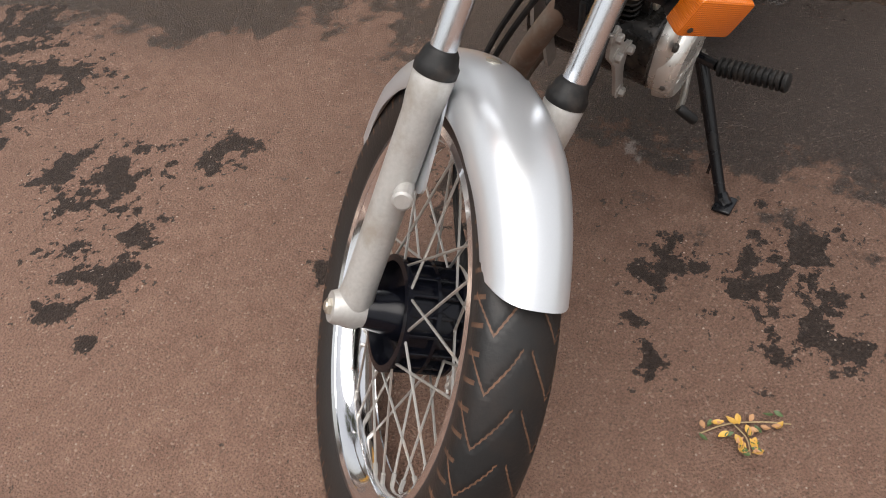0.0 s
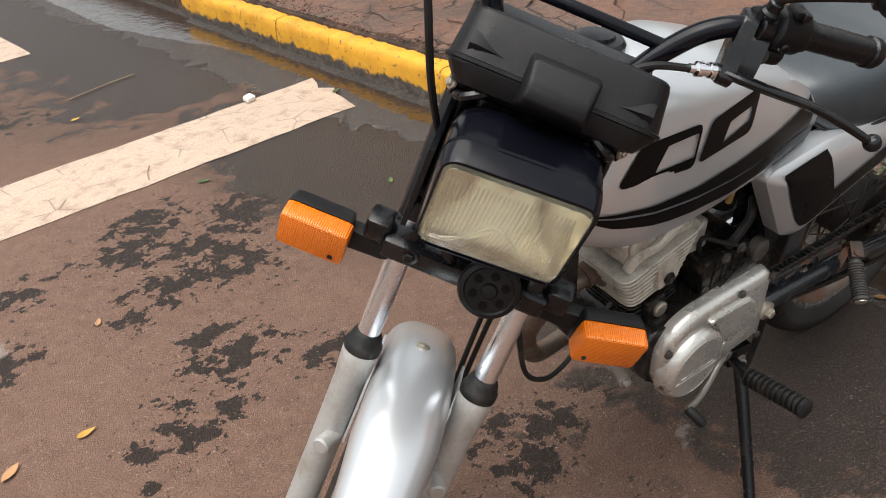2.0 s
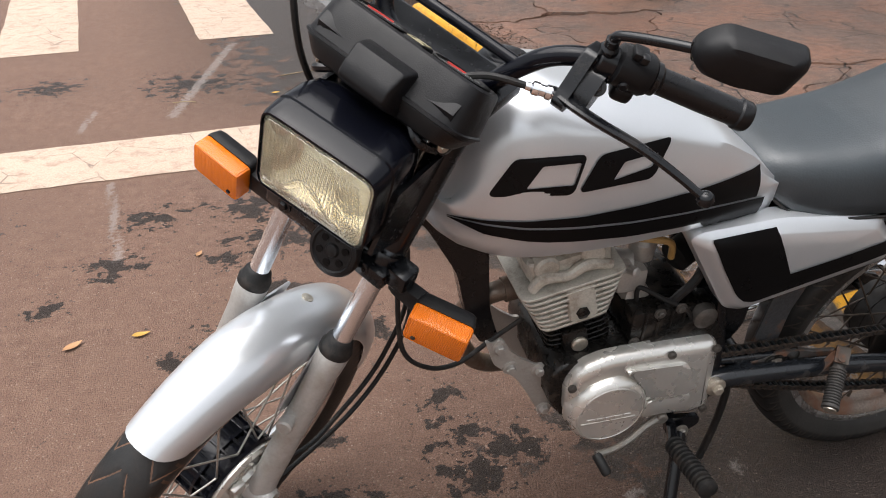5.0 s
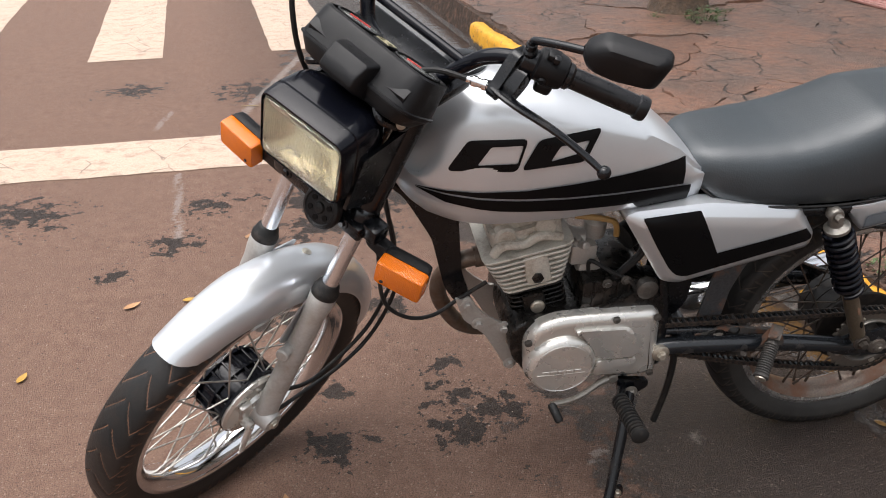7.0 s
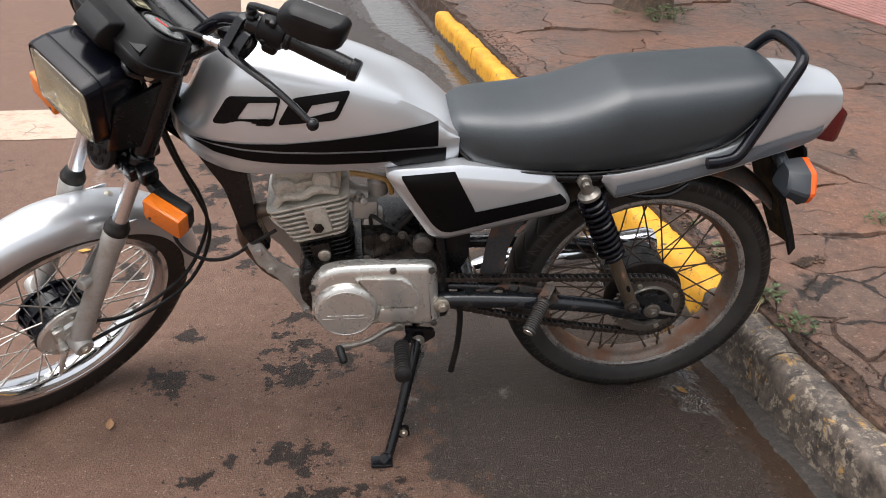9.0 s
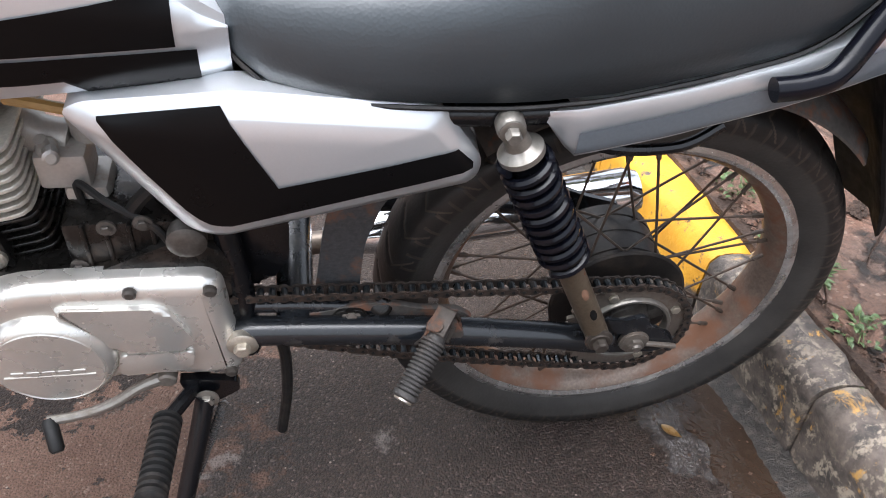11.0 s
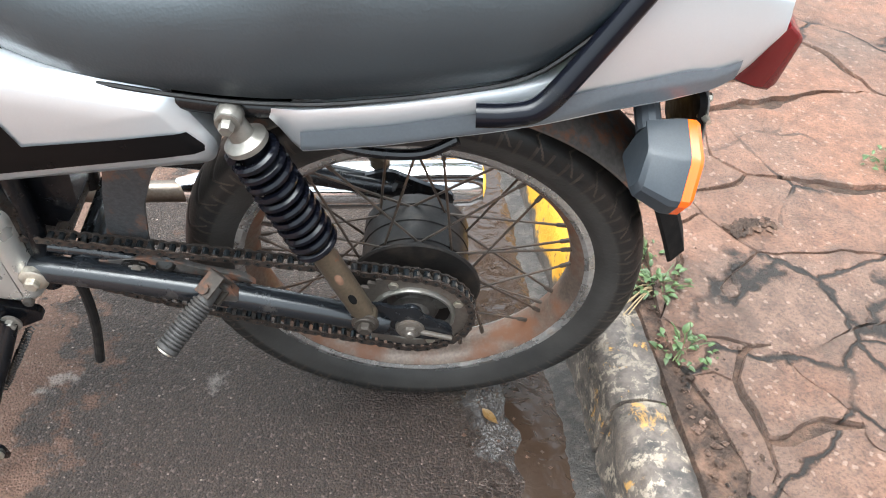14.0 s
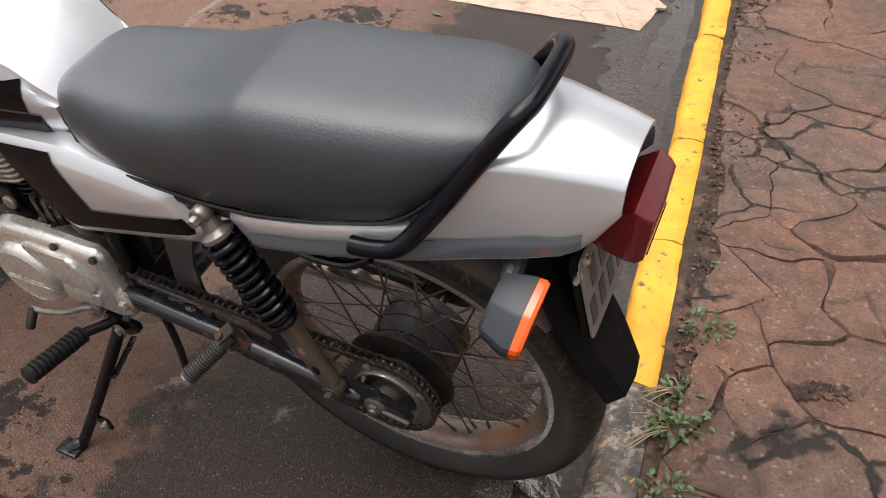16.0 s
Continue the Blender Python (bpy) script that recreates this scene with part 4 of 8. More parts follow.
def wheel(name, label, C, M, r, w, rim_mat, tyre_mat, spoke_mat, flange, lip_mat, tread):
    at = M @ Matrix.Translation(C)
    bm = mesh_bm()
    ring_solid(bm, RIMPROF, n=96)
    rim = part(name, bm, rim_mat, BIKE, label, at)
    for sd in (-1, 1):
        bm = mesh_bm()
        ring_solid(bm, [(0.2425, sd * 0.0285), (0.2425, sd * 0.0325), (0.2315, sd * 0.0340), (0.2255, sd * 0.0310), (0.2270, sd * 0.0290)], n=96)
        part("rim_lip", bm, lip_mat, rim, "bright rim edge", at)
    part("tyre", tyre_mesh(r, w, *tread), tyre_mat, rim, "worn black tyre with chevron tread and red dust", at, sharp=40)
    # spokes, laced in crossing pairs
    fl = flange
    P0 = V((fl, 0.030, 0))
    sp = mesh_bm()
    a1 = radians(38)
    P1 = V((0.211 * math.cos(a1), 0.004, 0.211 * math.sin(a1)))
    L = (P1 - P0).length
    lathe(sp, [(0.0023, -0.004), (0.0018, 0.0), (0.0018, L - 0.016), (0.0032, L - 0.015), (0.0032, L)], (0, 0, 0), (0, 0, 1), 6)
    me = mesh_from(sp, "spoke", spoke_mat)
    for k in range(36):
        sgn = 1 if k % 2 else -1
        cr = 1 if (k // 2) % 2 else -1
        a0 = 2 * math.pi * k / 36
        b1 = a0 + cr * radians(26)
        p = V((fl * math.cos(a0 - cr * 0.12), sgn * 0.030, fl * math.sin(a0 - cr * 0.12)))
        q = V((0.211 * math.cos(b1), sgn * 0.005, 0.211 * math.sin(b1)))
        d = q - p
        piece("spoke", me, rim, at @ Matrix.Translation(p) @ d.to_track_quat("Z", "Y").to_matrix().to_4x4() @ Matrix.Diagonal((1, 1, d.length / L, 1)))
    return rim, at


def front_wheel():
    rim, at = wheel("front_wheel", "bright chromed steel spoked rim", FA, STEER, 0.303, 0.043, CHROME, TYREF, SPOKEF, 0.068, CHROME, (34, 5.2))
    bm = mesh_bm()
    prof = [(0.02, -0.042), (0.0722, -0.042), (0.0722, -0.037), (0.064, -0.036), (0.064, -0.010), (0.0715, -0.009), (0.0715, -0.004), (0.064, -0.003), (0.064, 0.026), (0.0722, 0.027), (0.0722, 0.034)]
    lathe(bm, prof + [(0.064, 0.035), (0.060, 0.018), (0.036, 0.014), (0.030, 0.030), (0.026, 0.046), (0.022, 0.064), (0.012, 0.070)], d=(0, 1, 0), n=48)
    part("hub", bm, GLOSSBLACK, rim, "black ribbed brake drum hub", at)
    bm = mesh_bm()
    box(bm, (0.0665, -0.004, 0), (0.009, 0.068, 0.0045), 0.001, seg=1)
    me = mesh_from(bm, "cooling_rib", GLOSSBLACK)
    for k in range(18):
        piece("cooling_rib", me, rim, at @ Matrix.Rotation(2 * math.pi * k / 18, 4, "Y"))
    bm = mesh_bm()
    lathe(bm, [(0.069, -0.040), (0.071, -0.048), (0.066, -0.053), (0.040, -0.055), (0.036, -0.062), (0.022, -0.064), (0.018, -0.072), (0.010, -0.074)], d=(0, 1, 0), n=40)
    box(bm, (0.02, -0.062, 0.035), (0.03, 0.014, 0.022), 0.004)
    box(bm, (-0.028, -0.060, 0.030), (0.024, 0.012, 0.03), 0.004)
    lathe(bm, [(0.011, 0), (0.011, 0.022), (0.008, 0.026)], (-0.03, -0.054, -0.012), (0, -1, 0), 14)
    tube(bm, [(-0.03, -0.078, -0.012), (-0.045, -0.080, -0.045), (-0.052, -0.078, -0.085)], [0.007, 0.006, 0.005], 8)
    tube(bm, [(-0.06, -0.078, -0.088), (-0.02, -0.078, -0.070), (0.02, -0.076, -0.045)], 0.0022, 8)
    part("brake_plate", bm, ALLOY, rim, "cast alloy brake plate with operating arm", at)
    bm = mesh_bm()
    lathe(bm, [(0.007, -0.112), (0.008, -0.108), (0.008, 0.106), (0.006, 0.112)], d=(0, 1, 0), n=14)
    bolt(bm, (0, -0.100, 0), (0, -1, 0), 0.011, 0.010)
    bolt(bm, (0, 0.100, 0), (0, 1, 0), 0.011, 0.010)
    part("axle", bm, BRASSY, rim, "bright axle nut", at)


def fork():
    F0, F1 = V((-1.270, 0, 0.280)), V((-1.143, 0, 0.577))
    d = (F1 - F0).normalized()
    for s in (-1, 1):
        o = V((0, s * 0.077, 0))
        bm = mesh_bm()
        L = (F1 - F0).length
        lathe(bm, [(0.016, -0.010), (0.0215, 0.0), (0.022, 0.03), (0.0205, 0.05), (0.0205, L - 0.05), (0.0225, L - 0.03), (0.0235, L - 0.006), (0.020, L)], F0 + o, d, 28)
        lathe(bm, [(0.019, -0.028), (0.0215, -0.022), (0.0215, 0.022), (0.019, 0.028)], FA + o, (0, 1, 0), 22)
        lug = V((-1.212, s * 0.072, 0.462))
        lathe(bm, [(0.0105, -0.02), (0.0105, 0.010), (0.012, 0.012), (0.012, 0.024), (0.009, 0.026)], lug, (-0.75, s * 0.25, 0.25), 16)
        part("fork_leg", bm, FORKGREY, BIKE, "grey painted lower fork leg", STEER)
        bm = mesh_bm()
        lathe(bm, [(0.0215, -0.004), (0.0236, -0.003), (0.0238, 0.0), (0.0238, 0.007), (0.0215, 0.010), (0.0190, 0.020), (0.0162, 0.024), (0.0150, 0.025)], F1 + o, d, 26)
        part("dust_boot", bm, RUBBER, BIKE, "scuffed black rubber dust boot", STEER, sharp=50)
        bm = mesh_bm()
        lathe(bm, [(0.0145, 0.0), (0.0145, 0.43)], F1 + o - d * 0.02, d, 24)
        part("fork_tube", bm, FORKCHROME, BIKE, "chromed fork tube", STEER)
    # lower clamp
    bm = mesh_bm()
    c = F1 + d * 0.165
    for s in (-1, 1):
        lathe(bm, [(0.022, -0.018), (0.024, -0.014), (0.024, 0.014), (0.022, 0.018)], c + V((0, s * 0.077, 0)), d, 20)
    box(bm, c + V((0.022, 0, 0.0)), (0.050, 0.15, 0.028), 0.008)
    box(bm, c + V((-0.022, 0, -0.004)), (0.022, 0.20, 0.030), 0.006)
    for s in (-1, 1):
        box(bm, c + V((-0.006, s * 0.110, 0.004)), (0.034, 0.032, 0.034), 0.007)
        tube(bm, [c + V((-0.022, s * 0.02, 0.01)), c + V((-0.015, s * 0.05, 0.045)), c + V((0.0, s * 0.085, 0.075))], 0.008, 8)
        bolt(bm, c + V((-0.033, s * 0.066, 0.002)), (-1, 0, 0.1), 0.007, 0.006)
    part("lower_clamp", bm, BLACK, BIKE, "black fork clamp with bolts", STEER)
    bm = mesh_bm()
    c2 = F1 + d * 0.40
    box(bm, c2 + V((0.028, 0, 0)), (0.09, 0.21, 0.022), 0.008)
    for s in (-1, 1):
        lathe(bm, [(0.021, -0.016), (0.021, 0.014), (0.014, 0.02)], c2 + V((0, s * 0.077, 0)), d, 18)
    part("upper_clamp", bm, BLACK, BIKE, "black upper fork yoke", STEER)
    for s in (-1, 1):
        bm = mesh_bm()
        tube(bm, [F1 + d * 0.19 + V((0, s * 0.077, 0)), F1 + d * 0.38 + V((0, s * 0.077, 0))], 0.021, 18, 0)
        st = part("fork_cover", bm, BLACK, BIKE, "black fork cover tube", STEER)
        bm = mesh_bm()
        prism(bm, [(-1.135, 0.80), (-1.06, 0.77), (-1.02, 0.90), (-1.11, 0.89)], s * 0.082, s * 0.088)
        part("lamp_stay", bm, BLACK, st, "flat headlamp stay", STEER)
    bm = mesh_bm()
    tube(bm, [(-0.995, 0, 0.72), (-0.925, 0, 0.93)], 0.027, 18, 0)
    part("steering_head", bm, BLACK, BIKE, "black steering head tube", STEER)


def front_fender():
    bm = mesh_bm()
    n, m = 52, 14
    outer, inner = [], []
    for i in range(n + 1):
        th = -21 + 116 * i / n
        e0, e1 = (th + 21), (95 - th)
        w = 0.052 * (0.80 + 0.20 * min(1, e0 / 24)) * (0.82 + 0.18 * min(1, e1 / 20))
        R = 0.327 - 0.004 * max(0, 1 - e0 / 16)
        deep = 0.048 + 0.012 * math.exp(-((th - 30) / 22) ** 2)
        a = radians(th)
        lo, li = [], []
        for j in range(m + 1):
            s = -1 + 2 * j / m
            y = w * math.copysign(abs(math.sin(s * math.pi / 2)) ** 0.85, s)
            drop = deep * (1 - math.cos(s * math.pi / 2) ** 0.75)
            # round off the front tip
            tip = radians(6.0) * max(0, 1 - e0 / 14) * (1 - abs(s) ** 2.5) if e0 < 14 else 0
            for ring_, off in ((lo, 0.0), (li, 0.0032)):
                r = R - drop - off
                ring_.append(FA + V((r * math.sin(a - tip), y * (1 - off * 12), r * math.cos(a - tip))))
        outer.append(lo)
        inner.append(li)
    loops = [o + i[::-1] for o, i in zip(outer, inner)]
    rings(bm, loops)
    for s in (-1, 1):
        prism(bm, rounded([(-1.150, 0.560), (-1.085, 0.545), (-1.150, 0.480), (-1.205, 0.452), (-1.222, 0.470), (-1.185, 0.520)], 0.012), s * 0.0535, s * 0.0565)
    f = part("front_fender", bm, SILVER, BIKE, "glossy silver front mudguard", STEER, sharp=45)
    bm = mesh_bm()
    a = radians(29)
    bolt(bm, FA + V((0.3265 * math.sin(a), 0.006, 0.3265 * math.cos(a))), (math.sin(a), 0, math.cos(a)), 0.0055, 0.003)
    part("bolt", bm, BRASSY, f, "small mudguard bolt", STEER)
    for s in (-1, 1):
        bm = mesh_bm()
        bolt(bm, (-1.130, s * 0.057, 0.535), (0, s, 0), 0.006, 0.004)
        part("bolt", bm, BRASSY, f, "small mudguard bolt", STEER)


def indicator(c, s, M, parent, facing=-1, twist=0):
    """An amber indicator on a flat black arm; s is its side."""
    bm = mesh_bm()
    R = Matrix.Rotation(radians(twist), 4, "Z")
    # housing, deeper at its top edge
    o = rounded([(-0.040, -0.0245), (0.040, -0.0245), (0.040, 0.0255), (-0.040, 0.0255)], 0.007, 3)
    rings(bm, [[c + R @ V((x, y * q, z * q + dz)) for y, z in o] for x, q, dz in ((-facing * 0.021, 0.80, 0.003), (-facing * 0.018, 0.92, 0.002), (-facing * 0.006, 1.0, 0.001), (0.0, 1.0, 0.001))])
    # arm: a tapered flat bar
    rings(bm, [[c + V((-facing * 0.011 + dx, -s * y, -0.004 + dz)) for dx, dz in rounded([(-t, -h), (t, -h), (t, h), (-t, h)], 0.003, 2)] for y, t, h in ((0.030, 0.009, 0.017), (0.052, 0.010, 0.0150), (0.080, 0.010, 0.0135), (0.088, 0.008, 0.012))])
    body = part("indicator", bm, PLASTIC, parent, "black indicator housing on a flat arm", M)
    bm = mesh_bm()
    oL = rounded([(-0.0405, -0.0250), (0.0405, -0.0250), (0.0405, 0.0250), (-0.0405, 0.0250)], 0.007, 4)
    rings(bm, [[V((facing * x, y * q, z * q)) for y, z in oL] for x, q in ((-0.012, 0.985), (-0.011, 1.0), (0.008, 1.0), (0.0115, 0.975), (0.0125, 0.93))])
    ln = part("lens", bm, AMBER, body, "ribbed amber lens")
    ln.matrix_basis = M @ Matrix.Translation(c + R @ V((facing * 0.012, 0, 0))) @ R
    bm = mesh_bm()
    bolt(bm, c + R @ V((facing * 0.0245, -s * 0.026, -0.015)), R @ V((facing, 0, 0)), 0.0034, 0.002, False)
    part("screw", bm, GREASE, body, "", M)


def headlamp():
    YC, ZC = -0.006, 0.875
    LAMP = STEER @ Matrix.Translation((-1.150, -0.078, 0)) @ Matrix.Rotation(radians(4), 4, "Z") @ Matrix.Translation((1.150, 0.078, 0))
    bm = mesh_bm()
    # shell: rounded rectangles stepping back from the bezel, hooded over the glass
    def rect(x, w, z0, z1, r):
        return [(x, YC + y, z) for y, z in rounded([(-w, z0), (w, z0), (w, z1), (-w, z1)], r, 5)]
    loops = [rect(-1.138, 0.0745, 0.8190, 0.9300, 0.014), rect(-1.148, 0.0750, 0.8180, 0.9315, 0.015), rect(-1.1535, 0.0762, 0.8170, 0.9345, 0.017), rect(-1.1530, 0.0775, 0.8155, 0.9375, 0.020),
             rect(-1.148, 0.0790, 0.8130, 0.9400, 0.022), rect(-1.128, 0.0805, 0.8120, 0.9430, 0.025), rect(-1.1262, 0.0788, 0.8135, 0.9412, 0.025), rect(-1.1242, 0.0788, 0.8135, 0.9414, 0.025),
             rect(-1.1225, 0.0805, 0.8120, 0.9434, 0.026), rect(-1.090, 0.0800, 0.8130, 0.9450, 0.032), rect(-1.070, 0.0770, 0.8180, 0.9400, 0.034), rect(-1.052, 0.0690, 0.8300, 0.9280, 0.034),
             rect(-1.038, 0.0560, 0.8450, 0.9120, 0.030), rect(-1.030, 0.0400, 0.8600, 0.8980, 0.018)]
    rows = rings(bm, loops, cap=False)
    bm.faces.new(rows[-1])
    shell = part("headlamp", bm, GLOSSBLACK, BIKE, "gloss black rectangular headlamp shell", LAMP)
    a = rounded([(-0.0742, -0.0552), (0.0742, -0.0552), (0.0742, 0.0552), (-0.0742, 0.0552)], 0.013, 5)
    bm = mesh_bm()
    bulge = ((1.0, -1.139), (1.0, -1.1500), (0.97, -1.1535), (0.85, -1.1560), (0.6, -1.1585), (0.3, -1.1600))
    rings(bm, [[(x, YC + y * q, ZC + z * q) for y, z in a] for q, x in bulge])
    glass = part("glass", bm, LAMPGLASS, shell, "yellowed rectangular headlamp glass", LAMP)
    glass.visible_shadow = False

    def face(u, v):
        """A spot on the glass, u across it and v up it, each from -1 to 1."""
        q = max(abs(u), abs(v))
        return V((float(np.interp(q, [0, 0.3, 0.6, 0.85, 0.97, 1.0], [-1.1603, -1.1600, -1.1585, -1.1560, -1.1535, -1.1500])) - 0.0001, YC + u * 0.0742, ZC + v * 0.0552))

    bm = mesh_bm()

    def flute(ua, va, ub, vb, r=0.0011):
        tube(bm, [face(ua + (ub - ua) * q / 6, va + (vb - va) * q / 6) for q in range(7)], r, 6, 0)

    def arch(u):
        return -0.72 + 0.78 * math.exp(-((u - 0.06) / 0.40) ** 2)
    for k in range(30):
        # upright flutes above the arch
        u = 0.93 - k * 0.058
        flute(u, arch(u) + 0.06, u - 0.03, 0.80)
    tube(bm, [face(0.86 - 1.34 * q / 28, arch(0.86 - 1.34 * q / 28)) for q in range(29)], 0.0022, 8, 0)
    for k in range(16):
        # slanting flutes inside the arch
        u = 0.46 - k * 0.058
        if arch(u) > -0.56:
            flute(u, -0.66, u - 0.10, arch(u) - 0.05, 0.0010)
    for k in range(8):
        # raking flutes in the outer corner
        flute(-0.92 + k * 0.056, -0.40 + 0.07 * k, -0.80 + k * 0.056, 0.62, 0.0011)
        flute(-0.94 + k * 0.056, -0.68, -0.84 + k * 0.056, -0.44 + 0.07 * k, 0.0010)
    for k in range(44):
        # a close row along the foot
        flute(0.92 - k * 0.0428, -0.90, 0.92 - k * 0.0428, -0.74, 0.0011)
    fl = part("flute", bm, LAMPGLASS, glass, "", LAMP)
    fl["kind"] = "stuff"
    fl.visible_shadow = False
    bm = mesh_bm()
    rings(bm, [[(x, YC + y * q, ZC + z * q) for y, z in a] for q, x in ((0.995, -1.142), (0.93, -1.130), (0.75, -1.112), (0.45, -1.094), (0.2, -1.084))], cap=False)
    part("reflector", bm, surface("aged_reflector", (0.82, 0.79, 0.71), 0.12, 1.0, (0.66, 0.59, 0.46), 9, 0.5, 0.75, relief=0, rough2=0.3), shell, "tarnished reflector bowl", LAMP)
    bm = mesh_bm()
    lathe(bm, [(0.014, 0), (0.014, 0.008), (0.009, 0.012), (0.007, 0.024), (0.003, 0.028)], (-1.084, YC, ZC), (-1, 0, 0), 20)
    part("bulb", bm, CHROME, shell, "", LAMP)


def horn():
    bm = mesh_bm()
    o = V((-1.124, -0.030, 0.744))
    d = V((-1, 0, 0.50)).normalized()
    lathe(bm, [(0.016, -0.045), (0.024, -0.030), (0.030, -0.012), (0.035, -0.008), (0.036, 0.0), (0.034, 0.004), (0.029, 0.006), (0.027, 0.004), (0.010, 0.005), (0.008, 0.008), (0.003, 0.009)], o, d, 36)
    h = part("horn", bm, PLASTIC, BIKE, "round black horn with slotted face", STEER)
    M = frame_of(o, d)
    for k in range(6):
        a = 2 * math.pi * (k + 0.5) / 6
        bm = mesh_bm()
        lathe(bm, [(0.0050, 0.0), (0.0050, 0.0056)], M @ V((0.0185 * math.cos(a), 0.0185 * math.sin(a), 0)), d, 14)
        part("slot", bm, DECAL, h, "", STEER)


YELLOWMARK = surface("faded_yellow_mark", (0.42, 0.38, 0.24), 0.5)


def instruments():
    T = Matrix.Translation((-1.022, -0.004, 0.955)) @ Matrix.Rotation(radians(38), 4, "Y")
    R3 = T.to_3x3().to_4x4()
    bm = mesh_bm()
    def rect(z, hx, hy, r, dx=0.0):
        return [T @ V((x + dx, y, z)) for x, y in rounded([(-hx, -hy), (hx, -hy), (hx, hy), (-hx, hy)], r, 5)]
    # a low tray, a seam, and a tall upper half that draws in to the rim
    rings(bm, [rect(-0.038, 0.024, 0.078, 0.02, -0.006), rect(-0.034, 0.036, 0.096, 0.026, -0.006), rect(-0.016, 0.0475, 0.1100, 0.034, -0.006), rect(-0.0135, 0.0475, 0.1100, 0.034, -0.006), rect(-0.0125, 0.0515, 0.1135, 0.036, -0.006),
               rect(-0.0095, 0.0515, 0.1135, 0.036, -0.006), rect(-0.0080, 0.0485, 0.1110, 0.034, -0.006), rect(0.012, 0.0455, 0.1085, 0.033, -0.005), rect(0.032, 0.0430, 0.1055, 0.030, -0.0035), rect(0.039, 0.0415, 0.1035, 0.028, -0.002),
               rect(0.0415, 0.0385, 0.1005, 0.026, -0.001), rect(0.0410, 0.0365, 0.0985, 0.025), rect(0.0355, 0.0345, 0.0965, 0.023)])
    body = part("instrument_housing", bm, PLASTIC, BIKE, "black textured plastic instrument housing", STEER)
    bm = mesh_bm()
    loops = []
    for x, hy, z0, z1, r in ((-0.042, 0.037, -0.036, 0.020, 0.006), (-0.064, 0.0355, -0.034, 0.0155, 0.006), (-0.0745, 0.0335, -0.031, 0.0115, 0.006), (-0.0815, 0.0310, -0.027, -0.006, 0.005), (-0.0830, 0.0290, -0.024, -0.012, 0.004)):
        loops.append([T @ V((x, y - 0.001, z)) for y, z in rounded([(-hy, z0), (hy, z0), (hy, z1), (-hy, z1)], r, 3)])
    rings(bm, loops)
    part("front_boss", bm, PLASTIC, body, "", STEER)
    for sd in (-1, 1):
        # a pointed swelling at each end of the front
        bm = mesh_bm()
        rings(bm, [[T @ V((-0.0505 - 0.35 * (0.012 - z) * 0.2 - d, sd * y, z)) for z, d in ((z0, -0.002), (zm, t), (z1, -0.002))] for y, z0, zm, z1, t in
                   ((0.052, 0.0005, 0.001, 0.0015, 0.0006), (0.070, -0.002, 0.003, 0.009, 0.0030), (0.086, -0.004, 0.004, 0.016, 0.0055), (0.094, -0.004, 0.004, 0.017, 0.0030))])
        part("end_swelling", bm, PLASTIC, body, "", STEER)
        bm = mesh_bm()
        lathe(bm, [(0.034, 0.030), (0.036, 0.0375), (0.034, 0.0405), (0.030, 0.0410), (0.015, 0.0418), (0.004, 0.0420)], T @ V((0.0, sd * 0.058, 0)), T.to_3x3() @ V((0, 0, 1)), 32)
        dial = part("dial", bm, DIALGLASS, body, "smoky round dial glass", STEER)
        bm = mesh_bm()
        box(bm, T @ V((0.004, sd * 0.058 + 0.004, 0.0425)), (0.004, 0.034, 0.0012), 0, R3 @ Matrix.Rotation(radians(25), 4, "Z"))
        part("needle", bm, surface("red_needle", (0.60, 0.035, 0.03), 0.4), dial, "red needle", STEER)
        bm = mesh_bm()
        ring_solid(bm, [(0.0345, 0.0400), (0.0375, 0.0395), (0.0380, 0.0420), (0.0350, 0.0430)], T @ V((0.0, sd * 0.058, 0)), T.to_3x3() @ V((0, 0, 1)), 32)
        part("dial_rim", bm, PLASTIC, dial, "", STEER)
    bm = mesh_bm()
    box(bm, T @ V((-0.008, 0, 0.0395)), (0.036, 0.028, 0.006), 0.002, R3)
    part("warning_panel", bm, DECAL, body, "small black indicator panel", STEER)
    for dx, dy, w, l in ((0.0, -0.011, 0.026, 0.0014), (0.0, 0.011, 0.026, 0.0014), (-0.0125, 0.0, 0.0014, 0.022), (0.0125, 0.0, 0.0014, 0.022), (0.002, 0.0, 0.012, 0.009)):
        bm = mesh_bm()
        box(bm, T @ V((dx - 0.008, dy, 0.0430)), (w, l, 0.001), 0, R3)
        part("marking_bar", bm, YELLOWMARK, body, "", STEER)
    bm = mesh_bm()
    box(bm, (-1.03, 0, 0.915), (0.05, 0.12, 0.03), 0.008)
    for sd in (-1, 1):
        tube(bm, [(-1.040, sd * 0.05, 0.935), (-1.065, sd * 0.055, 0.948), (-1.075, sd * 0.075, 0.940), (-1.050, sd * 0.085, 0.920)], 0.0055, 8)
        lathe(bm, [(0.012, -0.010), (0.012, 0.006), (0.007, 0.008)], (-1.040, sd * 0.088, 0.925), (-0.3, sd, 0.1), 14)
    part("bracket", bm, BLACK, body, "", STEER)
    for sd in (-1, 1):
        bm = mesh_bm()
        bolt(bm, (-1.048, sd * 0.092, 0.930), (-0.4, sd * 0.8, 0.3), 0.005, 0.006)
        part("bolt", bm, BRASSY, body, "", STEER)
    bm = mesh_bm()
    lathe(bm, [(0.020, -0.03), (0.022, 0.0), (0.021, 0.008), (0.012, 0.010)], (-0.965, -0.052, 0.905), (0.35, 0, 0.93), 18)
    part("ignition_switch", bm, BLACK, BIKE, "black ignition switch barrel", STEER)


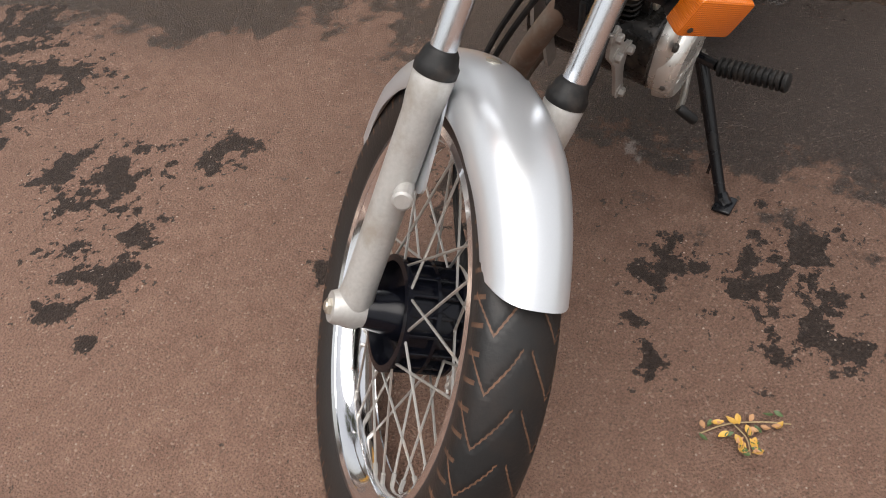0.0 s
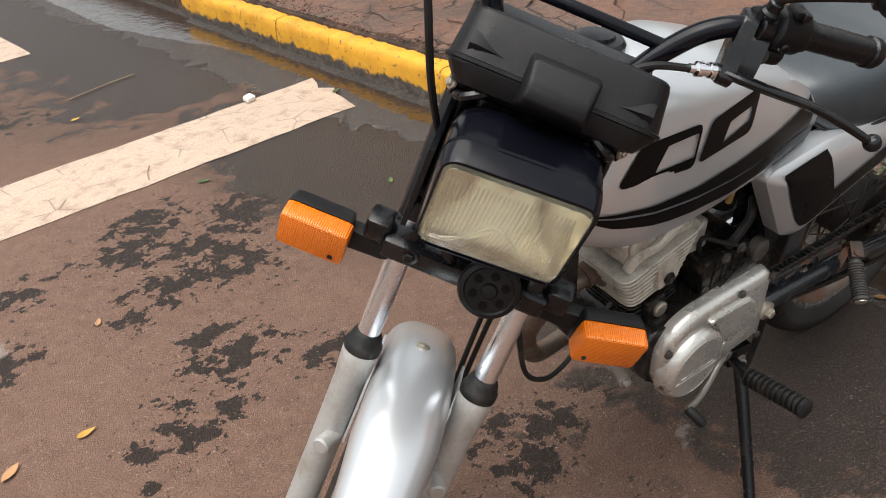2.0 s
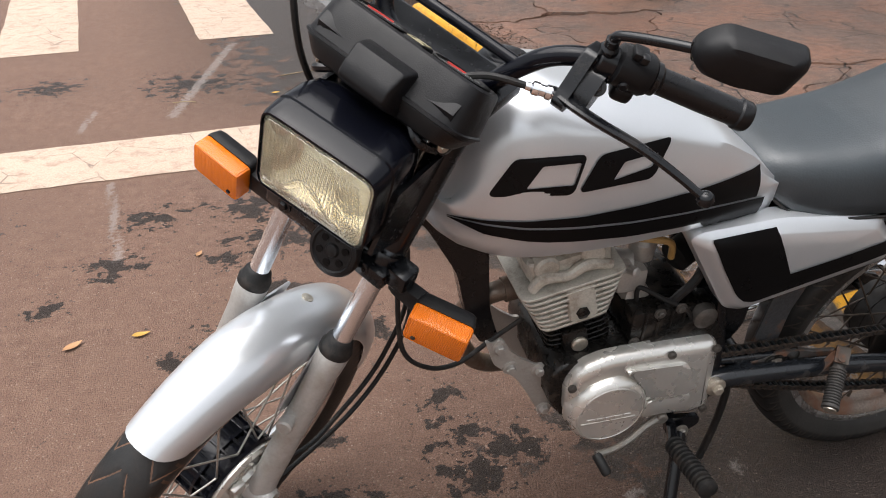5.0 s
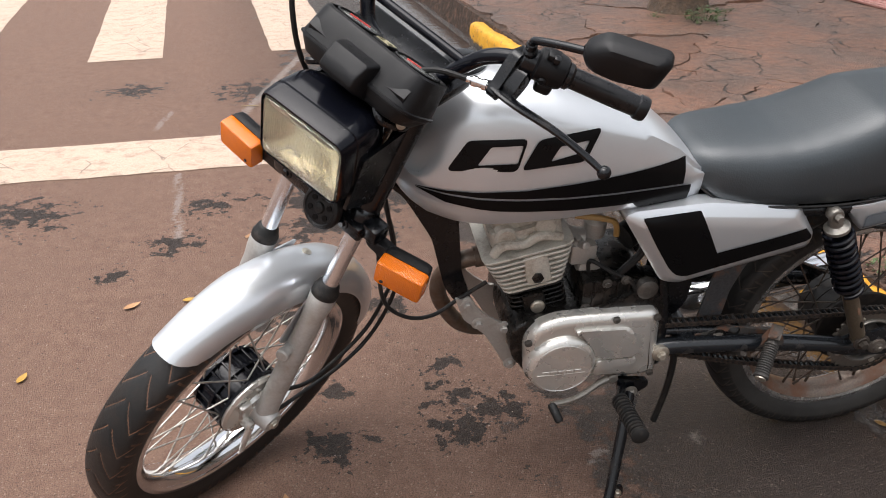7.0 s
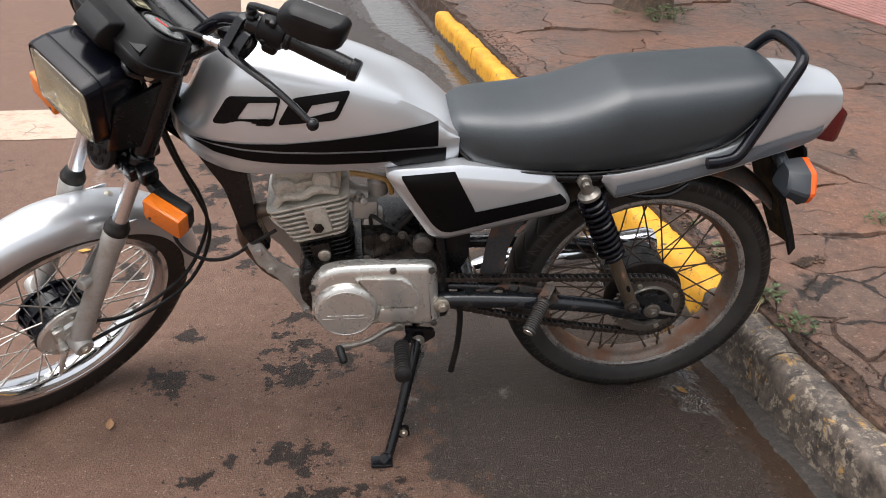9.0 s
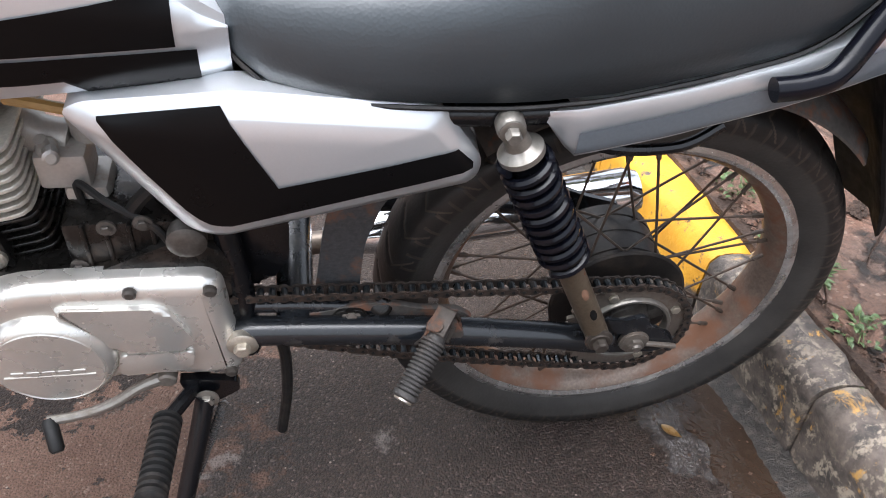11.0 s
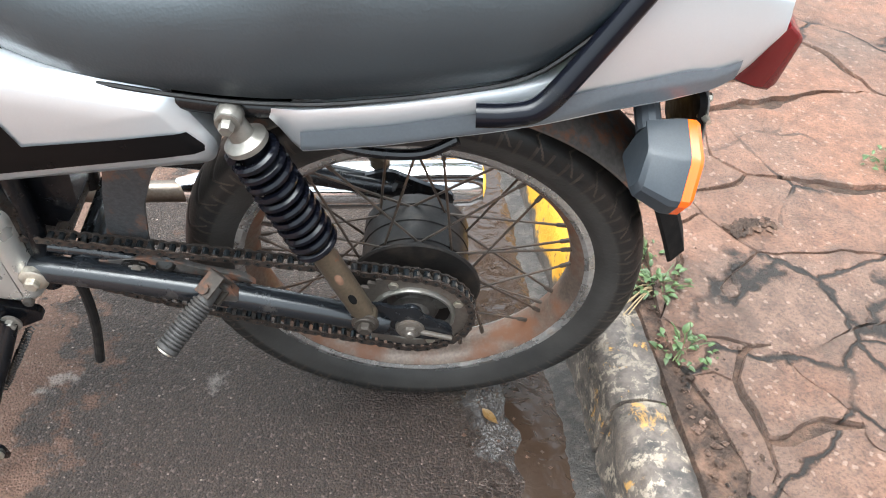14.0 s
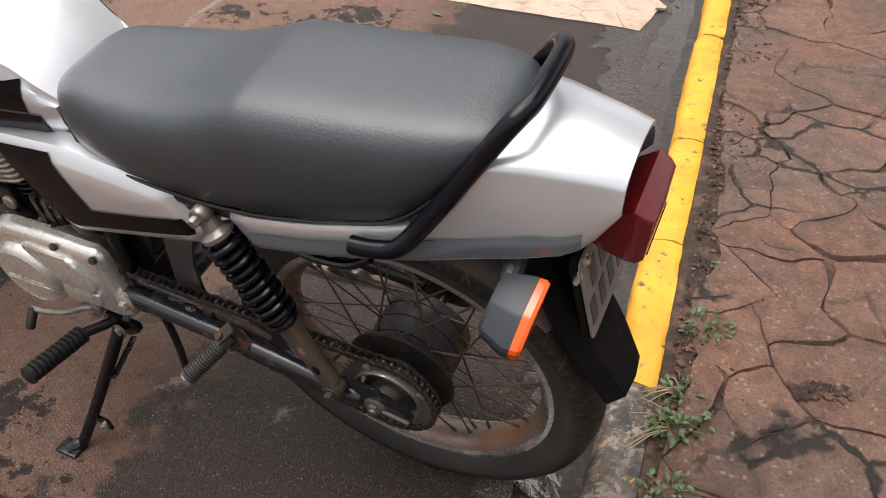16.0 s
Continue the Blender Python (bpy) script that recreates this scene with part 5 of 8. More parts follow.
def handlebar():
    bm = mesh_bm()
    L = [(-0.962, 0.0, 0.945), (-0.962, -0.045, 0.945), (-0.955, -0.075, 0.955), (-0.942, -0.097, 0.986), (-0.929, -0.127, 1.020), (-0.912, -0.168, 1.036), (-0.876, -0.235, 1.033), (-0.826, -0.325, 1.018)]
    pts = [(x, -y, z) for x, y, z in L[::-1]] + L[1:]
    tube(bm, pts, 0.0115, 14)
    bar = part("handlebar", bm, GLOSSBLACK, BIKE, "black tubular handlebar", STEER)
    bm = mesh_bm()
    tube(bm, [(-0.938, 0.100, 0.993), (-0.940, 0.0, 0.995), (-0.938, -0.100, 0.993)], 0.0072, 12)
    part("cross_brace", bm, GLOSSBLACK, bar, "thin black brace", STEER)
    for s in (-1, 1):
        a, b = V((-0.877, s * 0.234, 1.033)), V((-0.824, s * 0.328, 1.018))
        d = (b - a).normalized()
        l = (b - a).length
        bm = mesh_bm()
        lathe(bm, [(0.0190, -0.010), (0.0190, -0.004), (0.0152, 0.0), (0.0158, l * 0.5), (0.0152, l - 0.012), (0.0178, l - 0.010), (0.0178, l), (0.016, l + 0.004), (0.006, l + 0.005)], a, d, 22)
        part("grip", bm, GRIPM, bar, "worn black rubber grip", STEER)
        R = d.to_track_quat("Y", "Z").to_matrix().to_4x4()
        R3 = R.to_3x3()
        c = a - d * 0.033
        bm = mesh_bm()
        # switch box: a drum round the bar, a flat face, a foot and a rocker
        lathe(bm, [(0.0185, -0.022), (0.0235, -0.019), (0.0240, 0.0), (0.0240, 0.016), (0.0215, 0.021)], c, d, 22)
        box(bm, c + R3 @ V((-0.010, 0, -0.004)), (0.030, 0.036, 0.042), 0.008, R, 3)
        box(bm, c + R3 @ V((0.004, 0.002, -0.027)), (0.026, 0.026, 0.020), 0.007, R, 3)
        box(bm, c + R3 @ V((0.004, -0.004, 0.025)), (0.020, 0.018, 0.010), 0.003, R)
        sw = part("switch_housing", bm, PLASTIC, bar, "black switch housing", STEER)
        bm = mesh_bm()
        box(bm, c + R3 @ V((0.012, 0.000, 0.026)), (0.012, 0.010, 0.010), 0.003, R)
        part("switch_slide", bm, GRIPM, sw, "", STEER)
        bm = mesh_bm()
        lathe(bm, [(0.006, 0), (0.006, 0.006), (0.004, 0.008)], c + R3 @ V((0.018, -0.006, -0.008)), R3 @ V((1, 0, 0)), 14)
        part("switch_button", bm, GRIPM, sw, "", STEER)
        bm = mesh_bm()
        lathe(bm, [(0.0072, 0), (0.0072, 0.003), (0.006, 0.0035)], c + R3 @ V((-0.0248, 0.003, 0.000)), R3 @ V((-1, 0, 0.1)), 16)
        bolt(bm, c + R3 @ V((-0.0275, 0.003, 0.000)), R3 @ V((-1, 0, 0.1)), 0.003, 0.004, False)
        part("screw", bm, BRASSY, sw, "", STEER)
        # lever and its perch
        bm = mesh_bm()
        p = V((-0.906, s * 0.181, 1.038))
        lathe(bm, [(0.0175, -0.014), (0.0190, -0.012), (0.0190, 0.012), (0.0175, 0.014)], p, d, 20)
        prism(bm, rounded([(-0.924, 1.050), (-0.896, 1.048), (-0.902, 1.012), (-0.926, 0.986), (-0.954, 0.984), (-0.964, 0.998), (-0.950, 1.012)], 0.005, 3), s * 0.156, s * 0.172, 0.003)
        prism(bm, rounded([(-0.926, 1.036), (-0.908, 1.030), (-0.914, 1.006), (-0.934, 0.990), (-0.952, 0.996), (-0.946, 1.012)], 0.005, 3), s * 0.172, s * 0.192, 0.003)
        pc = part("lever_perch", bm, BLACK, bar, "black lever perch", STEER)
        bm = mesh_bm()
        bolt(bm, (-0.929, s * 0.189, 1.020), (-0.75, 0, 0.66), 0.0062, 0.005)
        part("pivot_bolt", bm, GREASE, pc, "", STEER)
        bm = mesh_bm()
        # a flattened blade that narrows to its ball
        loops = []
        P = curve_pts([(-0.948, s * 0.150, 0.998), (-0.952, s * 0.182, 1.000), (-0.951, s * 0.215, 1.000), (-0.941, s * 0.265, 0.996), (-0.931, s * 0.312, 0.985), (-0.926, s * 0.346, 0.976)], 6)
        for i, q in enumerate(P):
            t = (P[min(i + 1, len(P) - 1)] - P[max(i - 1, 0)]).normalized()
            up = V((0.45, 0, 0.9))
            up = (up - t * up.dot(t)).normalized()
            sd = t.cross(up)
            f = i / (len(P) - 1)
            hw, ht = float(np.interp(f, [0, 0.2, 0.4, 0.7, 1.0], [0.008, 0.0125, 0.0105, 0.0072, 0.0058])), float(np.interp(f, [0, 0.3, 1.0], [0.006, 0.0058, 0.0048]))
            loops.append([q + sd * hw * math.cos(an) + up * ht * math.sin(an) for an in [2 * math.pi * j / 12 for j in range(12)]])
        rings(bm, loops)
        bmesh.ops.create_uvsphere(bm, u_segments=16, v_segments=12, radius=0.0100, matrix=Matrix.Translation((-0.925, s * 0.350, 0.975)))
        part("lever", bm, BLACK, bar, "black ball-ended lever", STEER)
    bm = mesh_bm()
    lathe(bm, [(0.0065, 0), (0.0065, 0.004), (0.0085, 0.005), (0.0085, 0.011), (0.0068, 0.012), (0.0068, 0.018), (0.0080, 0.019), (0.0080, 0.026), (0.005, 0.028), (0.005, 0.034)], (-0.951, -0.156, 0.998), (-0.45, 1.0, -0.05), 14)
    part("cable_adjuster", bm, CHROME, bar, "bright cable adjuster", STEER)
    bm = mesh_bm()
    lathe(bm, [(0.0100, 0.0), (0.0105, 0.012), (0.0080, 0.015), (0.0080, 0.024), (0.006, 0.026)], (-0.911, -0.178, 1.048), (-0.15, 0, 1), 12)
    tube(bm, [(-0.914, -0.178, 1.066), (-0.917, -0.180, 1.078), (-0.918, -0.192, 1.087), (-0.917, -0.222, 1.101), (-0.913, -0.262, 1.116)], 0.0056, 12)
    mir = part("mirror", bm, BLACK, BIKE, "black rear-view mirror on a bent stalk", STEER)
    bm = mesh_bm()
    box(bm, (-0.911, -0.262, 1.116), (0.020, 0.020, 0.024), 0.005, Matrix.Rotation(radians(-25), 4, "X"))
    part("mirror_joint", bm, BLACK, mir, "", STEER)
    bm = mesh_bm()
    Rm = Matrix.Translation((-0.898, -0.3026, 1.128)) @ Matrix.Rotation(radians(26.4), 4, "Z") @ Matrix.Rotation(radians(-2.8), 4, "X") @ Matrix.Diagonal((1, 0.933, 1.0, 1))
    outl = rounded([(-0.060, -0.010), (-0.056, 0.008), (-0.034, 0.025), (0.052, 0.023), (0.060, 0.014), (0.050, -0.025), (-0.010, -0.029), (-0.046, -0.024)], 0.009, 3)
    loops = [[Rm @ V((x, -u * q, w * q)) for u, w in outl] for x, q in ((0.010, 0.96), (0.009, 1.0), (-0.006, 1.0), (-0.015, 0.94), (-0.022, 0.78), (-0.025, 0.5))]
    rings(bm, loops)
    part("mirror_back", bm, PLASTIC, mir, "", STEER)
    bm = mesh_bm()
    rings(bm, [[Rm @ V((x, -u * 0.92, w * 0.92)) for u, w in outl] for x in (0.0105, 0.0115)])
    part("mirror_glass", bm, MIRRORG, mir, "", STEER)


def cables():
    def cable(name, pts, r=0.0042, M=STEER, mat=RUBBER, label="thin black control cable"):
        bm = mesh_bm()
        tube(bm, pts, r, 8, 8)
        part(name, bm, mat, BIKE, label, M)
    cable("brake_cable", [(-1.245, -0.078, 0.262), (-1.180, -0.085, 0.270), (-1.090, -0.089, 0.268), (-1.020, -0.089, 0.287), (-0.974, -0.088, 0.340), (-0.950, -0.085, 0.415), (-0.954, -0.080, 0.490), (-0.985, -0.070, 0.610), (-1.012, -0.060, 0.720), (-1.030, -0.02, 0.860)])
    cable("speedometer_cable", [(-1.250, -0.055, 0.320), (-1.170, -0.082, 0.292), (-1.080, -0.080, 0.288), (-1.005, -0.078, 0.318), (-0.962, -0.074, 0.385), (-0.945, -0.070, 0.455), (-0.958, -0.064, 0.545), (-0.990, -0.054, 0.660), (-1.020, 0.02, 0.880)])
    cable("clutch_cable", [(-0.960, -0.125, 0.993), (-0.985, -0.080, 0.990), (-1.000, -0.040, 0.950), (-0.990, -0.030, 0.860), (-0.950, -0.040, 0.740)])
    cable("throttle_cable", [(-0.905, 0.205, 1.02), (-0.985, 0.190, 1.06), (-1.045, 0.150, 1.03), (-1.060, 0.112, 0.93), (-1.030, 0.080, 0.83)])
    cable("wiring_loop", [(-0.985, -0.060, 0.600), (-0.980, -0.075, 0.500), (-0.940, -0.075, 0.455), (-0.890, -0.065, 0.445), (-0.840, -0.055, 0.470), (-0.790, -0.05, 0.50)], 0.0038, None)


def tank_w(x):
    return float(np.interp(x, [-0.958, -0.945, -0.92, -0.88, -0.83, -0.76, -0.68, -0.60, -0.52, -0.46, -0.437], [0.045, 0.066, 0.084, 0.105, 0.120, 0.126, 0.125, 0.118, 0.106, 0.096, 0.088]))


def fuel_tank():
    bm = mesh_bm()
    st = list(np.linspace(-0.958, -0.437, 40))
    loops = []
    for x in st:
        w = tank_w(x)
        zb = float(np.interp(x, [-0.958, -0.935, -0.905, -0.86, -0.80, -0.62, -0.437], [0.725, 0.697, 0.677, 0.664, 0.660, 0.665, 0.668]))
        zc = float(np.interp(x, [-0.958, -0.92, -0.88, -0.845, -0.80, -0.65, -0.54, -0.49, -0.46, -0.437], [0.742, 0.756, 0.806, 0.846, 0.851, 0.832, 0.797, 0.768, 0.742, 0.722]))
        zt = float(np.interp(x, [-0.958, -0.93, -0.89, -0.85, -0.80, -0.70, -0.61, -0.55, -0.508, -0.46, -0.437], [0.752, 0.790, 0.862, 0.897, 0.902, 0.884, 0.851, 0.822, 0.795, 0.755, 0.732]))
        zm = zb + 0.055
        wc = w * float(np.interp(x, [-0.958, -0.85, -0.70, -0.437], [0.86, 0.80, 0.84, 0.90]))
        half = [(w * 0.45, zb - 0.004), (w * 0.80, zb), (w * 0.925, zb + 0.008), (w * 0.985, zb + 0.028), (w, zm), (w * 0.995, zm + (zc - zm) * 0.35), (w * 0.96 * 0.5 + wc * 0.5 + w * 0.012, zm + (zc - zm) * 0.75),
                (wc * 1.015, zc - 0.006), (wc * 0.97, zc + 0.004), (wc * 0.80, zc + (zt - zc) * 0.50), (wc * 0.50, zc + (zt - zc) * 0.86), (wc * 0.2, zt - 0.001)]
        loops.append([(x, -y, z) for y, z in half] + [(x, y, z) for y, z in half[::-1]])
    rings(bm, loops)
    bmesh.ops.recalc_face_normals(bm, faces=bm.faces[:])
    tree = BVHTree.FromBMesh(bm)
    t = part("fuel_tank", bm, SILVER, BIKE, "silver fuel tank with black side graphics", sharp=40)
    bm = mesh_bm()
    lathe(bm, [(0.034, -0.012), (0.035, 0.004), (0.031, 0.009), (0.022, 0.010), (0.020, 0.014), (0.008, 0.015)], (-0.835, 0, 0.902), (0.05, 0, 1), 30)
    part("filler_cap", bm, BLACK, t, "black fuel filler cap")
    return t, tree


def project(tree, x, z, off, s=-1):
    hit = tree.ray_cast(V((x, s * 0.5, z)), V((0, -s, 0)))
    return V((x, (hit[0].y if hit[0] else s * 0.1) + s * off, z))


def decal_between(tree, xs, lo, hi, name, mat, parent, label="", off=0.0022, m=8, s=-1):
    """A sticker between two edges, laid on the surface."""
    bm = mesh_bm()
    rows = []
    for x in xs:
        a, b = lo(x), hi(x)
        rows.append([bm.verts.new(project(tree, x + (q / m) * 0.0, a + (b - a) * q / m, off, s)) for q in range(m + 1)])
    for a, b in zip(rows, rows[1:]):
        for i in range(m):
            bm.faces.new((a[i], a[i + 1], b[i + 1], b[i]))
    ob = part(name, bm, mat, parent, label, sharp=80)
    return ob


def decal_ring(tree, outer, inner, name, mat, parent, label="", off=0.0022, m=4, s=-1):
    """A slanted sticker block with a slot through it: matching outlines outside and inside."""
    bm = mesh_bm()
    n = len(outer)
    rows = []
    for k in range(m + 1):
        q = k / m
        rows.append([bm.verts.new(project(tree, o[0] * (1 - q) + i[0] * q, o[1] * (1 - q) + i[1] * q, off, s)) for o, i in zip(outer, inner)])
    for a, b in zip(rows, rows[1:]):
        for i in range(n):
            bm.faces.new((a[i], a[(i + 1) % n], b[(i + 1) % n], b[i]))
    return part(name, bm, mat, parent, label, sharp=80)


def tank_decals(t, tree):
    for s in (-1, 1):
        I = np.interp
        xs = np.linspace(-0.925, -0.452, 34)
        up = lambda x: float(I(x, [-0.925, -0.85, -0.75, -0.65, -0.55, -0.483, -0.452], [0.734, 0.7345, 0.7365, 0.744, 0.7530, 0.7600, 0.758]))
        mid_hi = lambda x: float(I(x, [-0.925, -0.87, -0.79, -0.69, -0.57, -0.452], [0.7330, 0.7285, 0.7225, 0.7185, 0.7155, 0.7125]))
        mid_lo = lambda x: float(I(x, [-0.925, -0.87, -0.79, -0.69, -0.57, -0.452], [0.7320, 0.7255, 0.7190, 0.7150, 0.7120, 0.7090]))
        low = lambda x: float(I(x, [-0.925, -0.88, -0.80, -0.70, -0.60, -0.56, -0.555, -0.452], [0.731, 0.712, 0.699, 0.693, 0.689, 0.689, 0.671, 0.674]))
        xe = [x for x in xs if x <= -0.478] + [-0.478]
        decal_between(tree, xe, mid_hi, up, "stripe_decal", DECAL, t, "black sweeping stripe", s=s)
        decal_between(tree, [x for x in xs if x < -0.462] + [-0.462], low, mid_lo, "stripe_decal", DECAL, t, "black sweeping stripe", s=s)
        # two slanted blocks in place of the maker's mark
        o = rounded([(-0.880, 0.768), (-0.846, 0.8195), (-0.7541, 0.8215), (-0.771, 0.7705)], 0.010, 5)
        i = rounded([(-0.833, 0.7814), (-0.812, 0.8096), (-0.762, 0.8112), (-0.771, 0.7830)], 0.003, 5)
        decal_ring(tree, o, i, "mark_block", DECAL, t, "black slanted graphic block", s=s)
        o = rounded([(-0.765, 0.772), (-0.737, 0.8187), (-0.634, 0.8295), (-0.6607, 0.7790)], 0.010, 5)
        i = rounded([(-0.7174, 0.7838), (-0.703, 0.8062), (-0.655, 0.8122), (-0.664, 0.7950)], 0.003, 5)
        decal_ring(tree, o, i, "mark_block", DECAL, t, "black slanted graphic block", s=s)


def seat():
    bm = mesh_bm()
    X = [-0.454, -0.443, -0.430, -0.41, -0.37, -0.32, -0.27, -0.235, -0.205, -0.17, -0.11, -0.03, 0.05, 0.08, 0.11, 0.14, 0.165, 0.182, 0.190]
    W = [0.058, 0.078, 0.088, 0.099, 0.109, 0.117, 0.121, 0.123, 0.124, 0.125, 0.125, 0.123, 0.118, 0.115, 0.109, 0.098, 0.084, 0.068, 0.054]
    B = [0.712, 0.698, 0.686, 0.673, 0.665, 0.662, 0.661, 0.661, 0.661, 0.663, 0.669, 0.686, 0.706, 0.720, 0.748, 0.775, 0.792, 0.800, 0.804]
    # the top: low rider's part, a ramp, then the flat pillion part behind a crease
    XT = [-0.454, -0.443, -0.430, -0.40, -0.34, -0.29, -0.25, -0.205, -0.165, -0.142, -0.130, -0.08, -0.03, 0.05, 0.11, 0.14, 0.165, 0.182, 0.190]
    T = [0.743, 0.751, 0.756, 0.760, 0.763, 0.768, 0.775, 0.788, 0.803, 0.8125, 0.8165, 0.821, 0.8245, 0.831, 0.836, 0.837, 0.833, 0.825, 0.814]
    loops = []
    for x in np.linspace(-0.454, 0.19, 84):
        w, b = (float(np.interp(x, X, A)) for A in (W, B))
        t = float(np.interp(x, XT, T))
        half = [(w * 0.55, b + 0.002), (w * 0.93, b), (w, b + 0.006)]
        half += [(w * fy, b + (t - b) * k) for fy, k in ((1.008, 0.26), (0.995, 0.46), (0.960, 0.64), (0.905, 0.78), (0.83, 0.885), (0.73, 0.945), (0.60, 0.978), (0.45, 0.992), (0.30, 0.998), (0.12, 1.0))]
        loops.append([(x, -y, z) for y, z in half] + [(x, y, z) for y, z in half[::-1]])
    rings(bm, loops)
    bmesh.ops.smooth_vert(bm, verts=bm.verts[:], factor=0.3, use_axis_x=True, use_axis_y=True, use_axis_z=True)
    s = part("seat", bm, VINYL, BIKE, "long black grained vinyl seat", sharp=60)
    bm = mesh_bm()
    for sd in (-1, 1):
        tube(bm, [(x, sd * (float(np.interp(x, X, W)) - 0.001), float(np.interp(x, X, B)) + 0.001) for x in np.linspace(-0.44, 0.165, 24)], 0.0025, 6, 2)
    part("piping", bm, RUBBER, s, "")


def tail_cowl():
    bm = mesh_bm()
    X = [-0.165, -0.135, -0.05, 0.05, 0.10, 0.13, 0.15, 0.17, 0.21, 0.255, 0.280, 0.308]
    W = [0.121, 0.127, 0.129, 0.127, 0.122, 0.117, 0.113, 0.109, 0.101, 0.089, 0.080, 0.068]
    B = [0.642, 0.602, 0.623, 0.651, 0.664, 0.672, 0.677, 0.681, 0.689, 0.699, 0.715, 0.757]
    T = [0.656, 0.664, 0.682, 0.708, 0.722, 0.762, 0.802, 0.818, 0.822, 0.818, 0.814, 0.807]
    WC = [0.119, 0.126, 0.128, 0.125, 0.116, 0.102, 0.096, 0.090, 0.081, 0.071, 0.066, 0.060]
    ZC = [0.654, 0.661, 0.679, 0.705, 0.718, 0.752, 0.788, 0.803, 0.802, 0.796, 0.793, 0.787]
    outer, inner = [], []
    for x in np.linspace(-0.165, 0.308, 44):
        w, b, t, wc, zc = (float(np.interp(x, X, A)) for A in (W, B, T, WC, ZC))
        half = [(w * 0.90, b), (w * 0.965, b + 0.003), (w * 0.99, b + (zc - b) * 0.22), (w * 0.99 * 0.45 + wc * 0.55, b + (zc - b) * 0.70), (wc * 1.005, zc - 0.005), (wc * 0.985, zc - 0.0005), (wc * 0.93, zc + (t - zc) * 0.22), (wc * 0.70, zc + (t - zc) * 0.66), (wc * 0.40, zc + (t - zc) * 0.92), (wc * 0.13, t)]
        outer.append([(x, -y, z) for y, z in half] + [(x, y, z) for y, z in half[::-1]])
        inner.append([(x, -max(y - 0.004, 0.0), z - 0.004 * (z > b + 0.01)) for y, z in half] + [(x, max(y - 0.004, 0.0), z - 0.004 * (z > b + 0.01)) for y, z in half[::-1]])
    rings(bm, [o + i[::-1] for o, i in zip(outer, inner)])
    bmesh.ops.recalc_face_normals(bm, faces=bm.faces[:])
    tree = BVHTree.FromBMesh(bm)
    c = part("tail_cowl", bm, SILVER, BIKE, "silver tail fairing with blue-grey lower stripe", sharp=48)
    for s in (-1, 1):
        decal_between(tree, np.linspace(-0.134, 0.274, 36), lambda x: float(np.interp(x, X, B)) + float(np.interp(x, [-0.13, 0.22, 0.274], [0.008, 0.007, 0.004])), lambda x: float(np.interp(x, X, B)) + float(np.interp(x, [-0.13, 0.1, 0.22, 0.274], [0.034, 0.036, 0.038, 0.026])), "stripe_decal", GREYDECAL, c, "blue-grey stripe", s=s)
    bm = mesh_bm()
    rows = []
    for x, w, z0, z1 in ((0.270, 0.050, 0.696, 0.710), (0.292, 0.053, 0.688, 0.742), (0.312, 0.054, 0.683, 0.760), (0.326, 0.053, 0.681, 0.750), (0.333, 0.049, 0.685, 0.744)):
        rows.append([(x + 0.006 * (z - z0) / 0.07, y, z) for y, z in rounded([(-w, z0), (w, z0), (w, z1), (-w, z1)], 0.005, 3)])
    rings(bm, rows)
    tl = part("tail_light", bm, REDLENS, BIKE, "dark red tail light lens")
    bm = mesh_bm()
    for q in (0.690, 0.7125, 0.735):
        box(bm, (0.3350, 0, q), (0.0016, 0.084, 0.0016), 0)
    part("moulded_rib", bm, REDLENS, tl, "")


def grab_rail():
    bm = mesh_bm()
    L = [(0.028, -0.141, 0.690), (0.058, -0.141, 0.694), (0.086, -0.136, 0.703), (0.115, -0.120, 0.737), (0.160, -0.094, 0.804), (0.190, -0.076, 0.848), (0.200, -0.064, 0.860), (0.206, -0.045, 0.864), (0.208, 0.0, 0.866)]
    tube(bm, L + [(x, -y, z) for x, y, z in L[-2::-1]], 0.0115, 14)
    part("grab_rail", bm, GLOSSBLACK, BIKE, "black tubular grab rail behind the seat")


